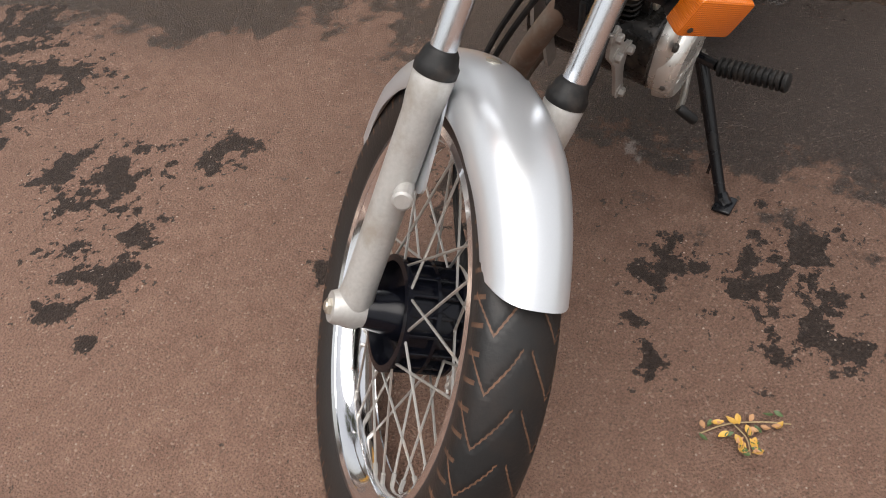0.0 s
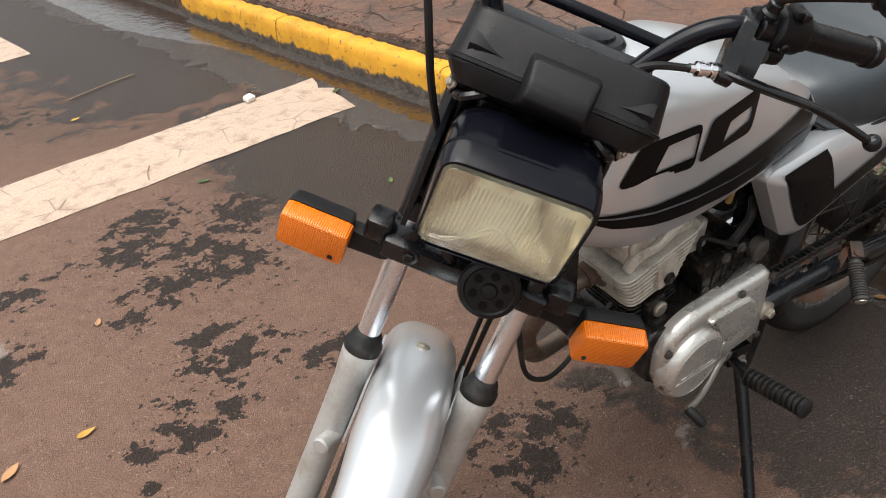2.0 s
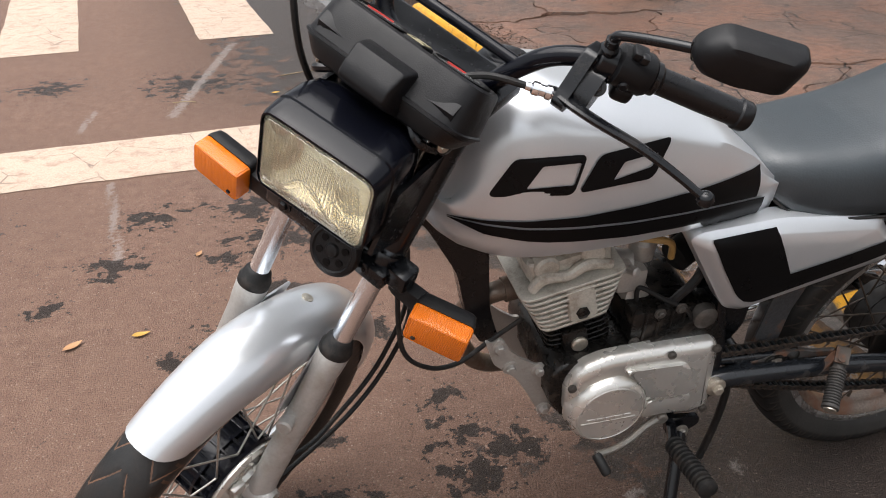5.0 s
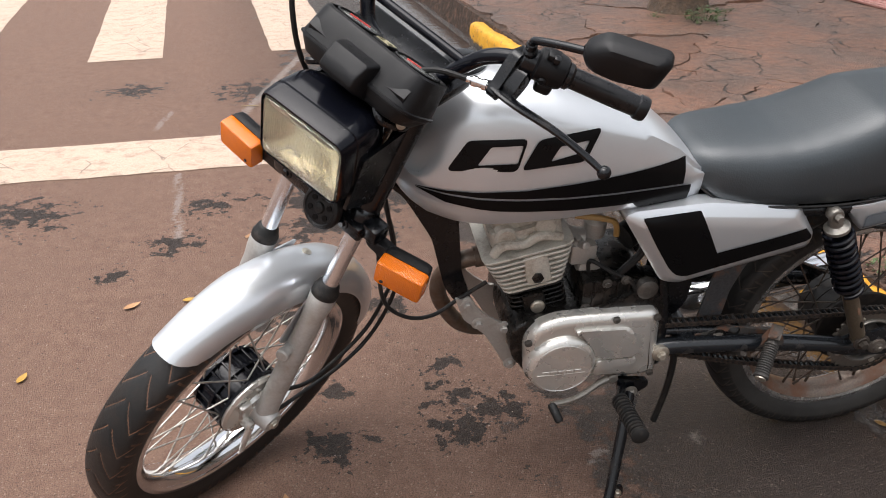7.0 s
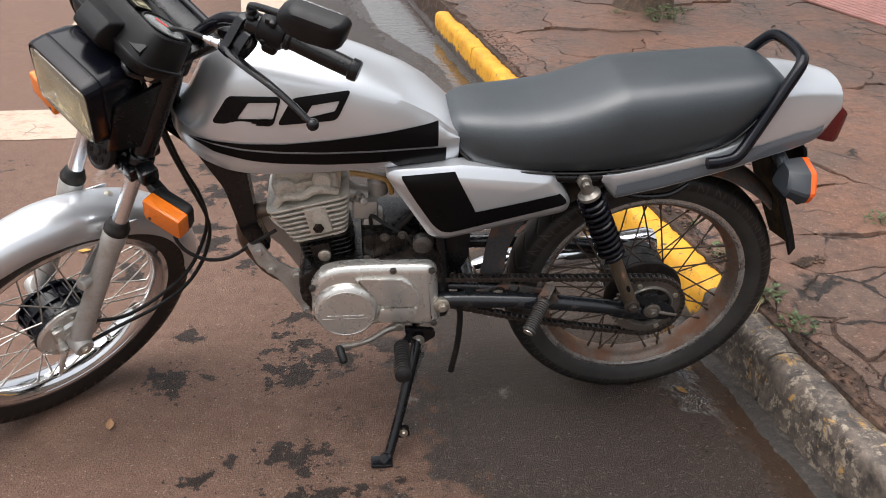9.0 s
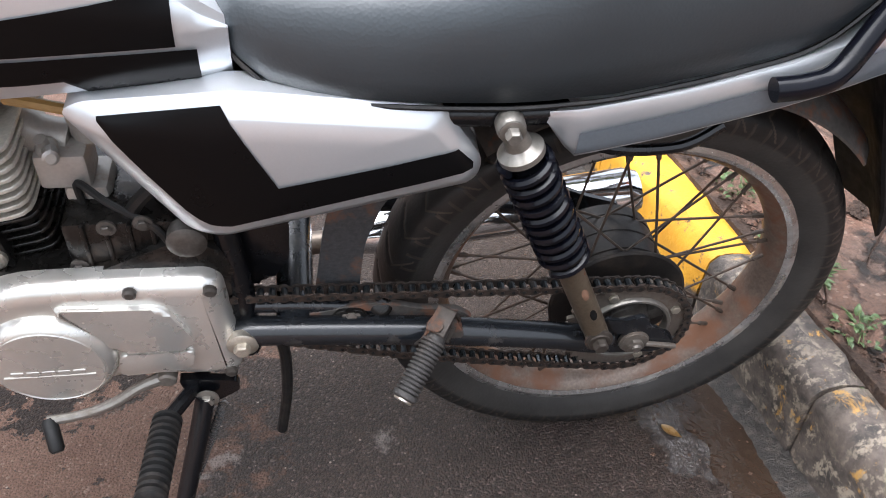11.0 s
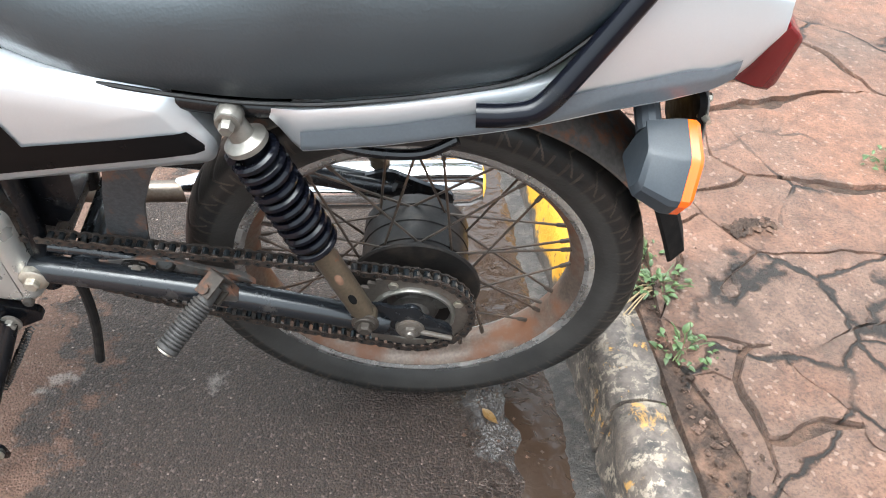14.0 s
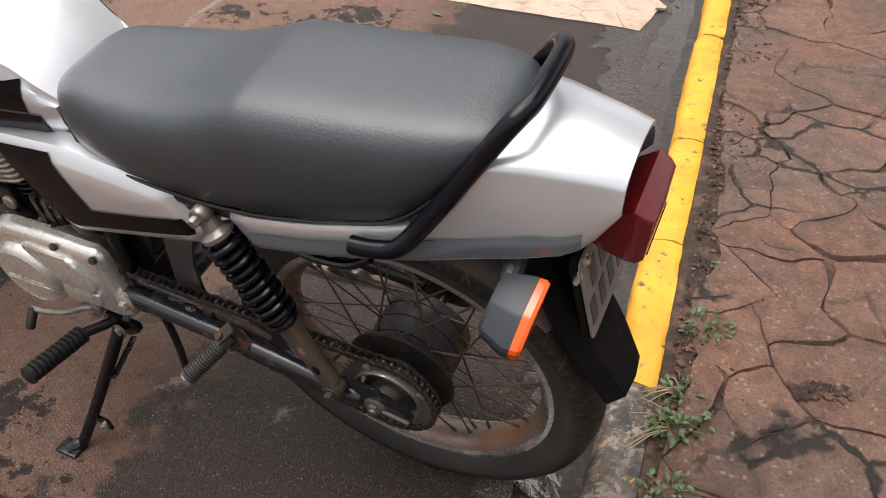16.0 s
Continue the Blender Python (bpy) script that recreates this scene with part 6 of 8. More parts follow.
def side_covers():
    P = [(-0.577, 0.662), (-0.560, 0.672), (-0.432, 0.680), (-0.258, 0.660), (-0.216, 0.598), (-0.222, 0.572), (-0.462, 0.513), (-0.490, 0.522)]
    Q = [(-0.547, 0.648), (-0.538, 0.656), (-0.436, 0.661), (-0.268, 0.645), (-0.230, 0.598), (-0.234, 0.584), (-0.458, 0.526), (-0.476, 0.533)]
    for s in (-1, 1):
        bm = mesh_bm()
        c = V((-0.40, 0.60))
        p, q = rounded(P, 0.012, 4), rounded(Q, 0.008, 4)
        rows = [[(x, s * 0.085, z) for x, z in p], [(x, s * 0.114, z) for x, z in p]]
        rows.append([(x * 0.7 + u * 0.3, s * 0.1195, z * 0.7 + v * 0.3) for (x, z), (u, v) in zip(p, q)])
        for f, y in ((1.0, 0.1265), (0.97, 0.1278), (0.6, 0.1305), (0.2, 0.1312)):
            rows.append([(c.x + (x - c.x) * f, s * y, c.y + (z - c.y) * f) for x, z in q])
        rings(bm, rows)
        bmesh.ops.recalc_face_normals(bm, faces=bm.faces[:])
        tree = BVHTree.FromBMesh(bm)
        cv = part("side_cover", bm, SILVER, BIKE, "silver side cover with black graphic", sharp=30)
        top = lambda x: float(np.interp(x, [-0.546, -0.447, -0.4045, -0.262, -0.2435, -0.228], [0.664, 0.6715, 0.587, 0.618, 0.621, 0.604]))
        low = lambda x: float(np.interp(x, [-0.546, -0.520, -0.484, -0.470, -0.4535, -0.228], [0.660, 0.613, 0.555, 0.543, 0.539, 0.598]))
        decal_between(tree, sorted(list(np.linspace(-0.546, -0.228, 34)) + [-0.447, -0.4045, -0.262, -0.2435]), low, top, "side_graphic", DECAL, cv, "black angular graphic", s=s)


SHOCKTOP = surface("dull_alloy_collar", (0.25, 0.235, 0.21), 0.4, 0.7, (0.15, 0.12, 0.095), 24, 0.5, 0.7, 250, 0.15, 0.15, 0.0005, rough2=0.65)


def shock_absorbers():
    for s in (-1, 1):
        a, b = V((-0.200, s * 0.128, 0.648)), V((-0.059, s * 0.134, 0.349))
        d = (b - a).normalized()
        L = (b - a).length
        bm = mesh_bm()
        lathe(bm, [(0.010, -0.012), (0.0135, -0.006), (0.0135, 0.006), (0.010, 0.012)], a, (0, 1, 0), 18)
        lathe(bm, [(0.011, 0.006), (0.013, 0.024), (0.0225, 0.030), (0.0225, 0.036), (0.020, 0.038)], a, d, 22)
        bolt(bm, a + V((0, s * 0.010, 0)), (0, s, 0), 0.0075, 0.012)
        sh = part("shock_absorber", bm, SHOCKTOP, BIKE, "worn twin shock absorber with black spring")
        bm = mesh_bm()
        n, turns = 26 * 11, 11
        pts = []
        side, up = d.orthogonal().normalized(), None
        up = d.cross(side)
        for k in range(n + 1):
            q = 2 * math.pi * turns * k / n
            pts.append(a + d * (0.040 + (L * 0.575 - 0.040) * k / n) + 0.0225 * (math.cos(q) * side + math.sin(q) * up))
        tube(bm, pts, 0.0051, 8, 0)
        part("spring", bm, GLOSSBLACK, sh, "black coil spring")
        bm = mesh_bm()
        lathe(bm, [(0.0155, 0.03), (0.0155, L * 0.6)], a, d, 18)
        part("damper_shroud", bm, BLACK, sh, "")
        bm = mesh_bm()
        lathe(bm, [(0.0185, L * 0.54), (0.0185, L * 0.58), (0.0145, L * 0.585), (0.0145, L - 0.016), (0.013, L - 0.008), (0.011, L)], a, d, 22)
        lathe(bm, [(0.011, -0.012), (0.014, -0.008), (0.014, 0.008), (0.011, 0.012)], b, (0, 1, 0), 16)
        part("damper_body", bm, RUSTTUBE, sh, "rust-flecked lower damper tube")
        bm = mesh_bm()
        lathe(bm, [(0.0165, 0.0), (0.0165, 0.003), (0.0130, 0.004), (0.0125, 0.006)], b + V((0, s * 0.010, 0)), (0, s, 0), 22)
        bolt(bm, b + V((0, s * 0.016, 0)), (0, s, 0), 0.0088, 0.009, False)
        part("bolt", bm, PEGSTEEL, sh, "dull steel lower mounting bolt")
        for q, mat, lb in ((0.735, RUST, "rusty drain slot"), (0.850, FLAPM, "drain hole")):
            bm = mesh_bm()
            out = V((0.35, s, 0.2)).normalized()
            out = (out - d * out.dot(d)).normalized()
            side2 = d.cross(out)
            o = a + d * L * q + out * 0.0141
            rings(bm, [[o + out * h + d * (0.0095 * f * math.sin(k)) + side2 * (0.0042 * f * math.cos(k)) for k in [2 * math.pi * j / 14 for j in range(14)]] for h, f in ((-0.002, 1.0), (0.0002, 1.0), (0.0006, 0.85))])
            part("drain_slot", bm, mat, sh, lb)


def swing_arm():
    bm = mesh_bm()
    for s in (-1, 1):
        tube(bm, [(-0.462, s * 0.100, 0.345), (-0.42, s * 0.104, 0.350), (-0.235, s * 0.112, 0.342), (-0.06, s * 0.116, 0.318), (-0.035, s * 0.116, 0.314)], [0.0175, 0.0172, 0.0172, 0.0160, 0.0145], 18)
        prism(bm, rounded([(-0.085, 0.335), (-0.045, 0.352), (0.0, 0.332), (0.045, 0.318), (0.055, 0.300), (0.035, 0.285), (-0.05, 0.290), (-0.10, 0.303)], 0.012, 3), s * 0.1125, s * 0.1195)
    tube(bm, [(-0.40, -0.104, 0.350), (-0.40, 0.104, 0.350)], 0.022, 14, 0)
    sw = part("swing_arm", bm, ARMBLACK, BIKE, "black tubular rear swinging arm with worn paint")
    bm = mesh_bm()
    lathe(bm, [(0.0175, -0.006), (0.0175, 0.003), (0.0150, 0.005), (0.010, 0.006)], (-0.458, -0.116, 0.345), (0, -1, 0), 24)
    bolt(bm, (-0.458, -0.121, 0.345), (0, -1, 0), 0.0095, 0.009, False)
    part("pivot_bolt", bm, BRASSY, sw, "large bright pivot bolt")
    # chain adjusters on the axle
    bm = mesh_bm()
    prism(bm, rounded([(-0.047, 0.362), (-0.026, 0.354), (-0.014, 0.358), (-0.003, 0.362), (0.006, 0.356), (0.011, 0.343), (0.022, 0.338), (0.038, 0.322), (0.054, 0.300), (0.049, 0.290), (0.040, 0.296), (0.034, 0.308), (0.007, 0.318), (-0.032, 0.335)], 0.003, 3), -0.1255, -0.1200, 0.001)
    ad = part("axle_adjuster", bm, ARMBLACK, sw, "black snail-shaped chain adjuster")
    bm = mesh_bm()
    lathe(bm, [(0.0185, -0.004), (0.0185, 0.001), (0.0165, 0.002), (0.0165, 0.004), (0.0125, 0.005)], (-0.003, -0.1250, 0.316), (0, -1, 0), 26)
    bolt(bm, (-0.003, -0.1295, 0.316), (0, -1, 0), 0.0105, 0.006, False)
    lathe(bm, [(0.0062, 0.0), (0.0062, 0.008), (0.005, 0.010)], (-0.003, -0.129, 0.316), (0, -1, 0), 14)
    part("axle_nut", bm, NUTM, ad, "dull steel axle nut and washer")
    bm = mesh_bm()
    lathe(bm, [(0.0036, 0.0), (0.0036, 0.040), (0.003, 0.042)], (0.010, -0.1280, 0.314), (1, 0, -0.22), 10)
    part("pull_rod", bm, NUTM, ad, "worn steel pull rod")
    bm = mesh_bm()
    tube(bm, [(-0.450, -0.086, 0.374), (-0.38, -0.087, 0.370), (-0.312, -0.088, 0.362)], 0.0085, 12)
    cs = part("chain_slider", bm, ARMBLACK, sw, "greasy chain rubbing bar")
    bm = mesh_bm()
    lathe(bm, [(0.012, -0.010), (0.0125, -0.006), (0.0125, 0.006), (0.009, 0.009), (0.007, 0.0095)], (-0.304, -0.090, 0.366), (0, -0.75, 0.66), 20)
    part("slider_boss", bm, GREASE, cs, "")
    bm = mesh_bm()
    prism(bm, rounded([(-0.366, 0.352), (-0.352, 0.372), (-0.328, 0.372), (-0.310, 0.352)], 0.006, 3), -0.100, -0.094, 0.001)
    part("slider_tab", bm, GREASE, cs, "")
    bm = mesh_bm()
    bolt(bm, (-0.338, -0.100, 0.362), (0, -0.9, 0.45), 0.0065, 0.006)
    part("bolt", bm, NUTM, cs, "")
    # rusty gusset between the arm and the cross tube
    bm = mesh_bm()
    prism(bm, rounded([(-0.400, 0.362), (-0.318, 0.378), (-0.290, 0.374), (-0.262, 0.364), (-0.215, 0.358), (-0.195, 0.340), (-0.400, 0.338)], 0.008, 3), -0.096, -0.088, 0.001)
    part("gusset", bm, GUARDRUST, sw, "rust-stained steel gusset")


def rear_wheel():
    rim, at = wheel("rear_wheel", "rusty spoked steel rear rim", RA, Matrix(), 0.305, 0.046, RIMR, TYRER, SPOKER, 0.072, RIMLIP, (40, 3.4))
    bm = mesh_bm()
    prof = [(0.02, -0.050)]
    for h0, h1 in ((-0.045, -0.030), (-0.027, 0.002), (0.005, 0.030), (0.033, 0.052)):
        prof += [(0.0705, h0), (0.0722, h0 + 0.001), (0.0722, h1 - 0.001), (0.0705, h1)]
    lathe(bm, prof + [(0.064, 0.057), (0.03, 0.06)], d=(0, 1, 0), n=48)
    part("hub", bm, DRUMM, rim, "dirty black rear brake drum hub", at)
    bm = mesh_bm()
    lathe(bm, [(0.02, -0.050), (0.085, -0.051), (0.088, -0.049), (0.088, -0.047), (0.02, -0.045)], d=(0, 1, 0), n=48)
    part("hub_flange", bm, DRUMM, rim, "", at)
    # sprocket
    bm = mesh_bm()
    teeth = 38
    Rp = 0.0768
    outl = []
    for k in range(teeth):
        for f, r in ((0.0, Rp - 0.0035), (0.22, Rp + 0.001), (0.40, Rp + 0.0045), (0.60, Rp + 0.0045), (0.78, Rp + 0.001)):
            an = 2 * math.pi * (k + f) / teeth
            outl.append((r * math.cos(an), r * math.sin(an)))
    m = len(outl)
    def ringv(y, f):
        return [bm.verts.new((x * f[0] if f[1] is None else f[1] * math.cos(math.atan2(z, x)), y, z * f[0] if f[1] is None else f[1] * math.sin(math.atan2(z, x)))) for x, z in outl]
    r1, r2, r3, r4 = ringv(-0.0925, (1, None)), ringv(-0.0875, (1, None)), ringv(-0.0925, (1, 0.052)), ringv(-0.0875, (1, 0.052))
    for A, Bq in ((r1, r2), (r1, r3), (r2, r4), (r3, r4)):
        for i in range(m):
            bm.faces.new((A[i], A[(i + 1) % m], Bq[(i + 1) % m], Bq[i]))
    part("sprocket", bm, SPROCKETM, rim, "worn steel rear sprocket", at)
    bm = mesh_bm()
    ring_solid(bm, [(0.0490, -0.086), (0.0490, -0.096), (0.0505, -0.0985), (0.0535, -0.0985), (0.0550, -0.096), (0.0550, -0.086)], d=(0, 1, 0), n=56)
    part("locating_ring", bm, SHOCKTOP, rim, "bright worn ring on the sprocket", at)
    bm = mesh_bm()
    lathe(bm, [(0.034, -0.05), (0.034, -0.084), (0.030, -0.090), (0.022, -0.092), (0.020, -0.105)], d=(0, 1, 0), n=36)
    for k in range(4):
        an = 2 * math.pi * (k + 0.3) / 4
        box(bm, (0.043 * math.cos(an), -0.075, 0.043 * math.sin(an)), (0.026, 0.028, 0.020), 0.003, Matrix.Rotation(-an, 4, "Y"))
    part("sprocket_carrier", bm, DIRTYALLOY, rim, "", at)
    for k in range(4):
        an = 2 * math.pi * (k + 0.3) / 4
        bm = mesh_bm()
        bolt(bm, (0.063 * math.cos(an), -0.0925, 0.063 * math.sin(an)), (0, -1, 0), 0.0065, 0.004, False)
        part("sprocket_bolt", bm, BRASSY, rim, "", at)
    bm = mesh_bm()
    lathe(bm, [(0.009, -0.120), (0.009, 0.120)], d=(0, 1, 0), n=14)
    part("axle", bm, GREASE, rim, "", at)


def chain():
    c0, r0, c1, r1 = V((-0.462, 0, 0.366)), 0.031, V((0, 0, 0.303)), 0.0768
    d = c1 - c0
    L = d.length
    base = math.atan2(d.z, d.x)
    off = math.asin((r1 - r0) / L)
    au, al = base + math.pi / 2 + off, base - math.pi / 2 - off
    # upper run, round the rear, lower run, round the front
    def on(c, r, a):
        return V((c.x + r * math.cos(a), 0, c.z + r * math.sin(a)))
    path = [on(c0, r0, au).lerp(on(c1, r1, au), k / 60) for k in range(60)]
    path += [on(c1, r1, au + (al - au) * k / 60) for k in range(60)]
    low = [on(c1, r1, al).lerp(on(c0, r0, al), k / 60) for k in range(60)]
    for k, p in enumerate(low):
        p.z -= 0.010 * math.sin(math.pi * k / 60)
    path += low
    path += [on(c0, r0, al + 0 - (2 * math.pi - (au - al)) * k / 40) for k in range(41)]
    cum = [0.0]
    for a, b in zip(path, path[1:]):
        cum.append(cum[-1] + (b - a).length)
    n = 2 * round(cum[-1] / 0.0127 / 2)
    joints = []
    for k in range(n):
        q = cum[-1] * k / n
        joints.append(V((float(np.interp(q, cum, [p.x for p in path])), 0, float(np.interp(q, cum, [p.z for p in path])))))
    bm = mesh_bm()
    for j in joints:
        lathe(bm, [(0.0042, -0.0958), (0.0042, -0.0838)], j, (0, 1, 0), 8)
    for j in joints:
        lathe(bm, [(0.0022, -0.0992), (0.0022, -0.0805)], j, (0, 1, 0), 6)
    ch = part("drive_chain", bm, CHAINM, BIKE, "oily drive chain")
    def plate(ys, name):
        b2 = mesh_bm()
        P = 0.0127
        o = []
        for cx in (P / 2, -P / 2):
            for k in range(9):
                a = radians(-100 + 200 * k / 8) + (0 if cx > 0 else math.pi)
                o.append((cx + 0.0054 * math.cos(a), 0.0054 * math.sin(a)))
            o.append((0.0, 0.0042 * (1 if cx > 0 else -1)))
        for y in ys:
            prism(b2, o, y - 0.0007, y + 0.0007)
        return mesh_from(b2, name, LINKM)
    mo, mi = plate((-0.0978, -0.0818), "link_outer"), plate((-0.0962, -0.0834), "link_inner")
    for k in range(n):
        a, b = joints[k], joints[(k + 1) % n]
        an = math.atan2(b.z - a.z, b.x - a.x)
        piece("link", mo if k % 2 else mi, ch, Matrix.Translation((a + b) / 2) @ Matrix.Rotation(-an, 4, "Y") @ Matrix.Diagonal(((b - a).length / 0.0127, 1, 1, 1)))


def engine():
    # crankcase
    bm = mesh_bm()
    prism(bm, rounded([(-0.752, 0.395), (-0.738, 0.430), (-0.60, 0.445), (-0.50, 0.492), (-0.460, 0.462), (-0.452, 0.292), (-0.52, 0.285), (-0.69, 0.296), (-0.740, 0.335)], 0.02, 3), -0.095, 0.105, 0.008)
    box(bm, (-0.560, -0.01, 0.475), (0.12, 0.15, 0.06), 0.010)
    box(bm, (-0.535, -0.075, 0.470), (0.03, 0.02, 0.05), 0.004)
    e = part("engine", bm, GREASE, BIKE, "oily cast alloy single-cylinder engine")
    for k in range(4):
        bm = mesh_bm()
        box(bm, (-0.598 + 0.022 * k, -0.083, 0.476), (0.005, 0.010, 0.056), 0.002)
        part("case_rib", bm, GREASE, e, "")
    bm = mesh_bm()
    box(bm, (-0.500, -0.060, 0.485), (0.055, 0.050, 0.030), 0.008)
    part("case_block", bm, GREASE, e, "")
    bm = mesh_bm()
    lathe(bm, [(0.020, -0.004), (0.020, 0.012), (0.014, 0.016), (0.008, 0.017)], (-0.500, -0.086, 0.487), (0, -1, 0), 22)
    part("round_cap", bm, DIRTYALLOY, e, "")
    bm = mesh_bm()
    tube(bm, [(-0.600, -0.052, 0.500), (-0.600, -0.052, 0.530), (-0.570, -0.072, 0.520), (-0.530, -0.086, 0.500), (-0.515, -0.090, 0.470)], 0.004, 8)
    part("wire", bm, RUBBER, e, "")
    for x, z in ((-0.610, 0.448), (-0.575, 0.500), (-0.540, 0.505)):
        bm = mesh_bm()
        bolt(bm, (x, -0.085, z), (0, -1, 0), 0.006, 0.006)
        part("bolt", bm, DIRTYALLOY, e, "")
    # left cover
    bm = mesh_bm()
    domed(bm, rounded([(-0.728, 0.400), (-0.708, 0.436), (-0.670, 0.450), (-0.586, 0.452), (-0.484, 0.450), (-0.471, 0.438), (-0.468, 0.400), (-0.464, 0.356), (-0.458, 0.298), (-0.486, 0.288), (-0.585, 0.298), (-0.620, 0.287), (-0.690, 0.290), (-0.722, 0.330)], 0.022, 5),
          ((-0.090, 0), (-0.101, 0), (-0.108, 0.0015), (-0.1135, 0.005), (-0.1170, 0.0095), (-0.1190, 0.0145), (-0.1196, 0.020)))
    cv = part("crankcase_cover", bm, ALLOY, e, "satin alloy left crankcase cover")
    bm = mesh_bm()
    lathe(bm, [(0.0700, -0.006), (0.0690, 0.003), (0.0672, 0.010), (0.0640, 0.0165), (0.0605, 0.0210), (0.0572, 0.0228), (0.0560, 0.0216), (0.0548, 0.0230), (0.02, 0.0240)], (-0.6555, -0.112, 0.3470), (0, -1, 0), 60)
    al = part("alternator_cover", bm, ALLOY, e, "round polished alternator cover")
    bm = mesh_bm()
    for k in range(5):
        box(bm, (-0.6885 + k * 0.0155, -0.1358, 0.3405), (0.013, 0.0016, 0.006), 0.0006, seg=1)
    box(bm, (-0.6575, -0.1357, 0.3340), (0.092, 0.0015, 0.0016), 0.0)
    part("embossed_bar", bm, ALLOY, al, "")
    bm = mesh_bm()
    prism(bm, rounded([(-0.640, 0.428), (-0.530, 0.4225), (-0.507, 0.374), (-0.508, 0.354), (-0.588, 0.3535), (-0.600, 0.385)], 0.012, 4), -0.1275, -0.112, 0.006, 4)
    prism(bm, rounded([(-0.586, 0.348), (-0.508, 0.3485), (-0.513, 0.318), (-0.592, 0.312)], 0.008, 4), -0.1255, -0.112, 0.003, 3)
    part("cover_rib", bm, ALLOY, e, "")
    for x, z in ((-0.722, 0.405), (-0.560, 0.442), (-0.482, 0.440), (-0.474, 0.302), (-0.716, 0.330)):
        bm = mesh_bm()
        lathe(bm, [(0.007, -0.118), (0.007, -0.123), (0.0045, -0.125)], (x, 0, z), (0, 1, 0), 12)
        part("screw", bm, DIRTYALLOY, cv, "")
    # cylinder, leaning forward
    T = Matrix.Translation((-0.683, 0, 0.420)) @ Matrix.Rotation(radians(-13), 4, "Y")
    def slab(b2, z, t, hx, hy, r, dx=0.0):
        o = rounded([(-hx, -hy), (hx, -hy), (hx, hy), (-hx, hy)], r, 3)
        rings(b2, [[T @ V((x * q + dx, y * q, zz)) for x, y in o] for zz, q in ((z, 0.99), (z + t * 0.2, 1), (z + t * 0.8, 1), (z + t, 0.99))])
    bm = mesh_bm()
    slab(bm, -0.02, 0.10, 0.045, 0.046, 0.015)
    box(bm, T @ V((-0.010, -0.056, 0.03)), (0.04, 0.024, 0.055), 0.004, T.to_3x3().to_4x4())
    part("cylinder", bm, GREASE, e, "black finned cylinder barrel")
    for k in range(7):
        bm = mesh_bm()
        slab(bm, -0.006 + k * 0.0108, 0.0035, 0.054, 0.056, 0.018)
        part("fin", bm, GREASE, e, "")
    bm = mesh_bm()
    slab(bm, 0.080, 0.10, 0.050, 0.050, 0.018)
    box(bm, T @ V((0.005, -0.068, 0.120)), (0.045, 0.02, 0.066), 0.006, T.to_3x3().to_4x4())
    hd = part("cylinder_head", bm, CASTM, e, "finned alloy cylinder head")
    for k in range(8):
        bm = mesh_bm()
        slab(bm, 0.070 + k * 0.0125, 0.0048, 0.058 + 0.0036 * k, 0.064 + 0.0024 * k, 0.020, -0.004)
        part("head_fin", bm, CASTM, e, "")
    bm = mesh_bm()
    slab(bm, 0.172, 0.030, 0.066, 0.062, 0.022)
    slab(bm, 0.198, 0.026, 0.056, 0.050, 0.022)
    for dx in (-0.038, 0.034):
        lathe(bm, [(0.020, 0.0), (0.020, 0.018), (0.016, 0.022)], T @ V((dx, -0.045, 0.196)), T.to_3x3() @ V((0, -1, 0)), 20)
    for dx, dy in ((-0.055, -0.050), (0.055, -0.050), (-0.055, 0.050), (0.055, 0.050)):
        lathe(bm, [(0.009, 0), (0.009, 0.035), (0.006, 0.038)], T @ V((dx, dy, 0.170)), T.to_3x3() @ V((0, 0, 1)), 12)
    for y in (-0.052, 0.052):
        tube(bm, [T @ V((-0.066, y * 1.22, 0.166)), T @ V((-0.046, y * 1.28, 0.184)), T @ V((-0.010, y * 1.30, 0.176)), T @ V((0.020, y * 1.30, 0.186)), T @ V((0.058, y * 1.22, 0.168))], [0.008, 0.010, 0.008, 0.010, 0.008], 10)
    part("rocker_cover", bm, CASTM, hd, "alloy rocker cover")
    bm = mesh_bm()
    lathe(bm, [(0.011, 0.0), (0.011, 0.004), (0.0085, 0.005)], T @ V((0.002, -0.079, 0.105)), T.to_3x3() @ V((0, -1, 0)), 6)
    part("plug", bm, GREASE, hd, "dark recessed plug")
    bm = mesh_bm()
    lathe(bm, [(0.0135, 0.0), (0.0135, 0.005), (0.011, 0.007)], T @ V((-0.006, -0.067, 0.030)), T.to_3x3() @ V((0, -1, 0)), 20)
    part("tensioner_bolt", bm, BRASSY, e, "bright round bolt")
    # carburettor and intake
    bm = mesh_bm()
    tube(bm, [(-0.665, 0.0, 0.575), (-0.635, -0.01, 0.560), (-0.605, -0.015, 0.555)], 0.020, 14)
    box(bm, (-0.612, -0.026, 0.540), (0.050, 0.046, 0.042), 0.006)
    box(bm, (-0.596, -0.020, 0.500), (0.045, 0.055, 0.040), 0.010)
    lathe(bm, [(0.020, 0), (0.022, 0.03), (0.014, 0.04)], (-0.585, -0.01, 0.560), (0, 0, 1), 18)
    lathe(bm, [(0.008, 0), (0.008, 0.02), (0.005, 0.022)], (-0.620, -0.040, 0.562), (0.3, -1, 0.3), 10)
    lathe(bm, [(0.011, 0), (0.011, 0.006), (0.006, 0.010), (0.006, 0.018)], (-0.622, -0.036, 0.560), (-0.2, -0.3, 1), 12)
    part("carburettor", bm, BRACKET, e, "pale alloy carburettor")
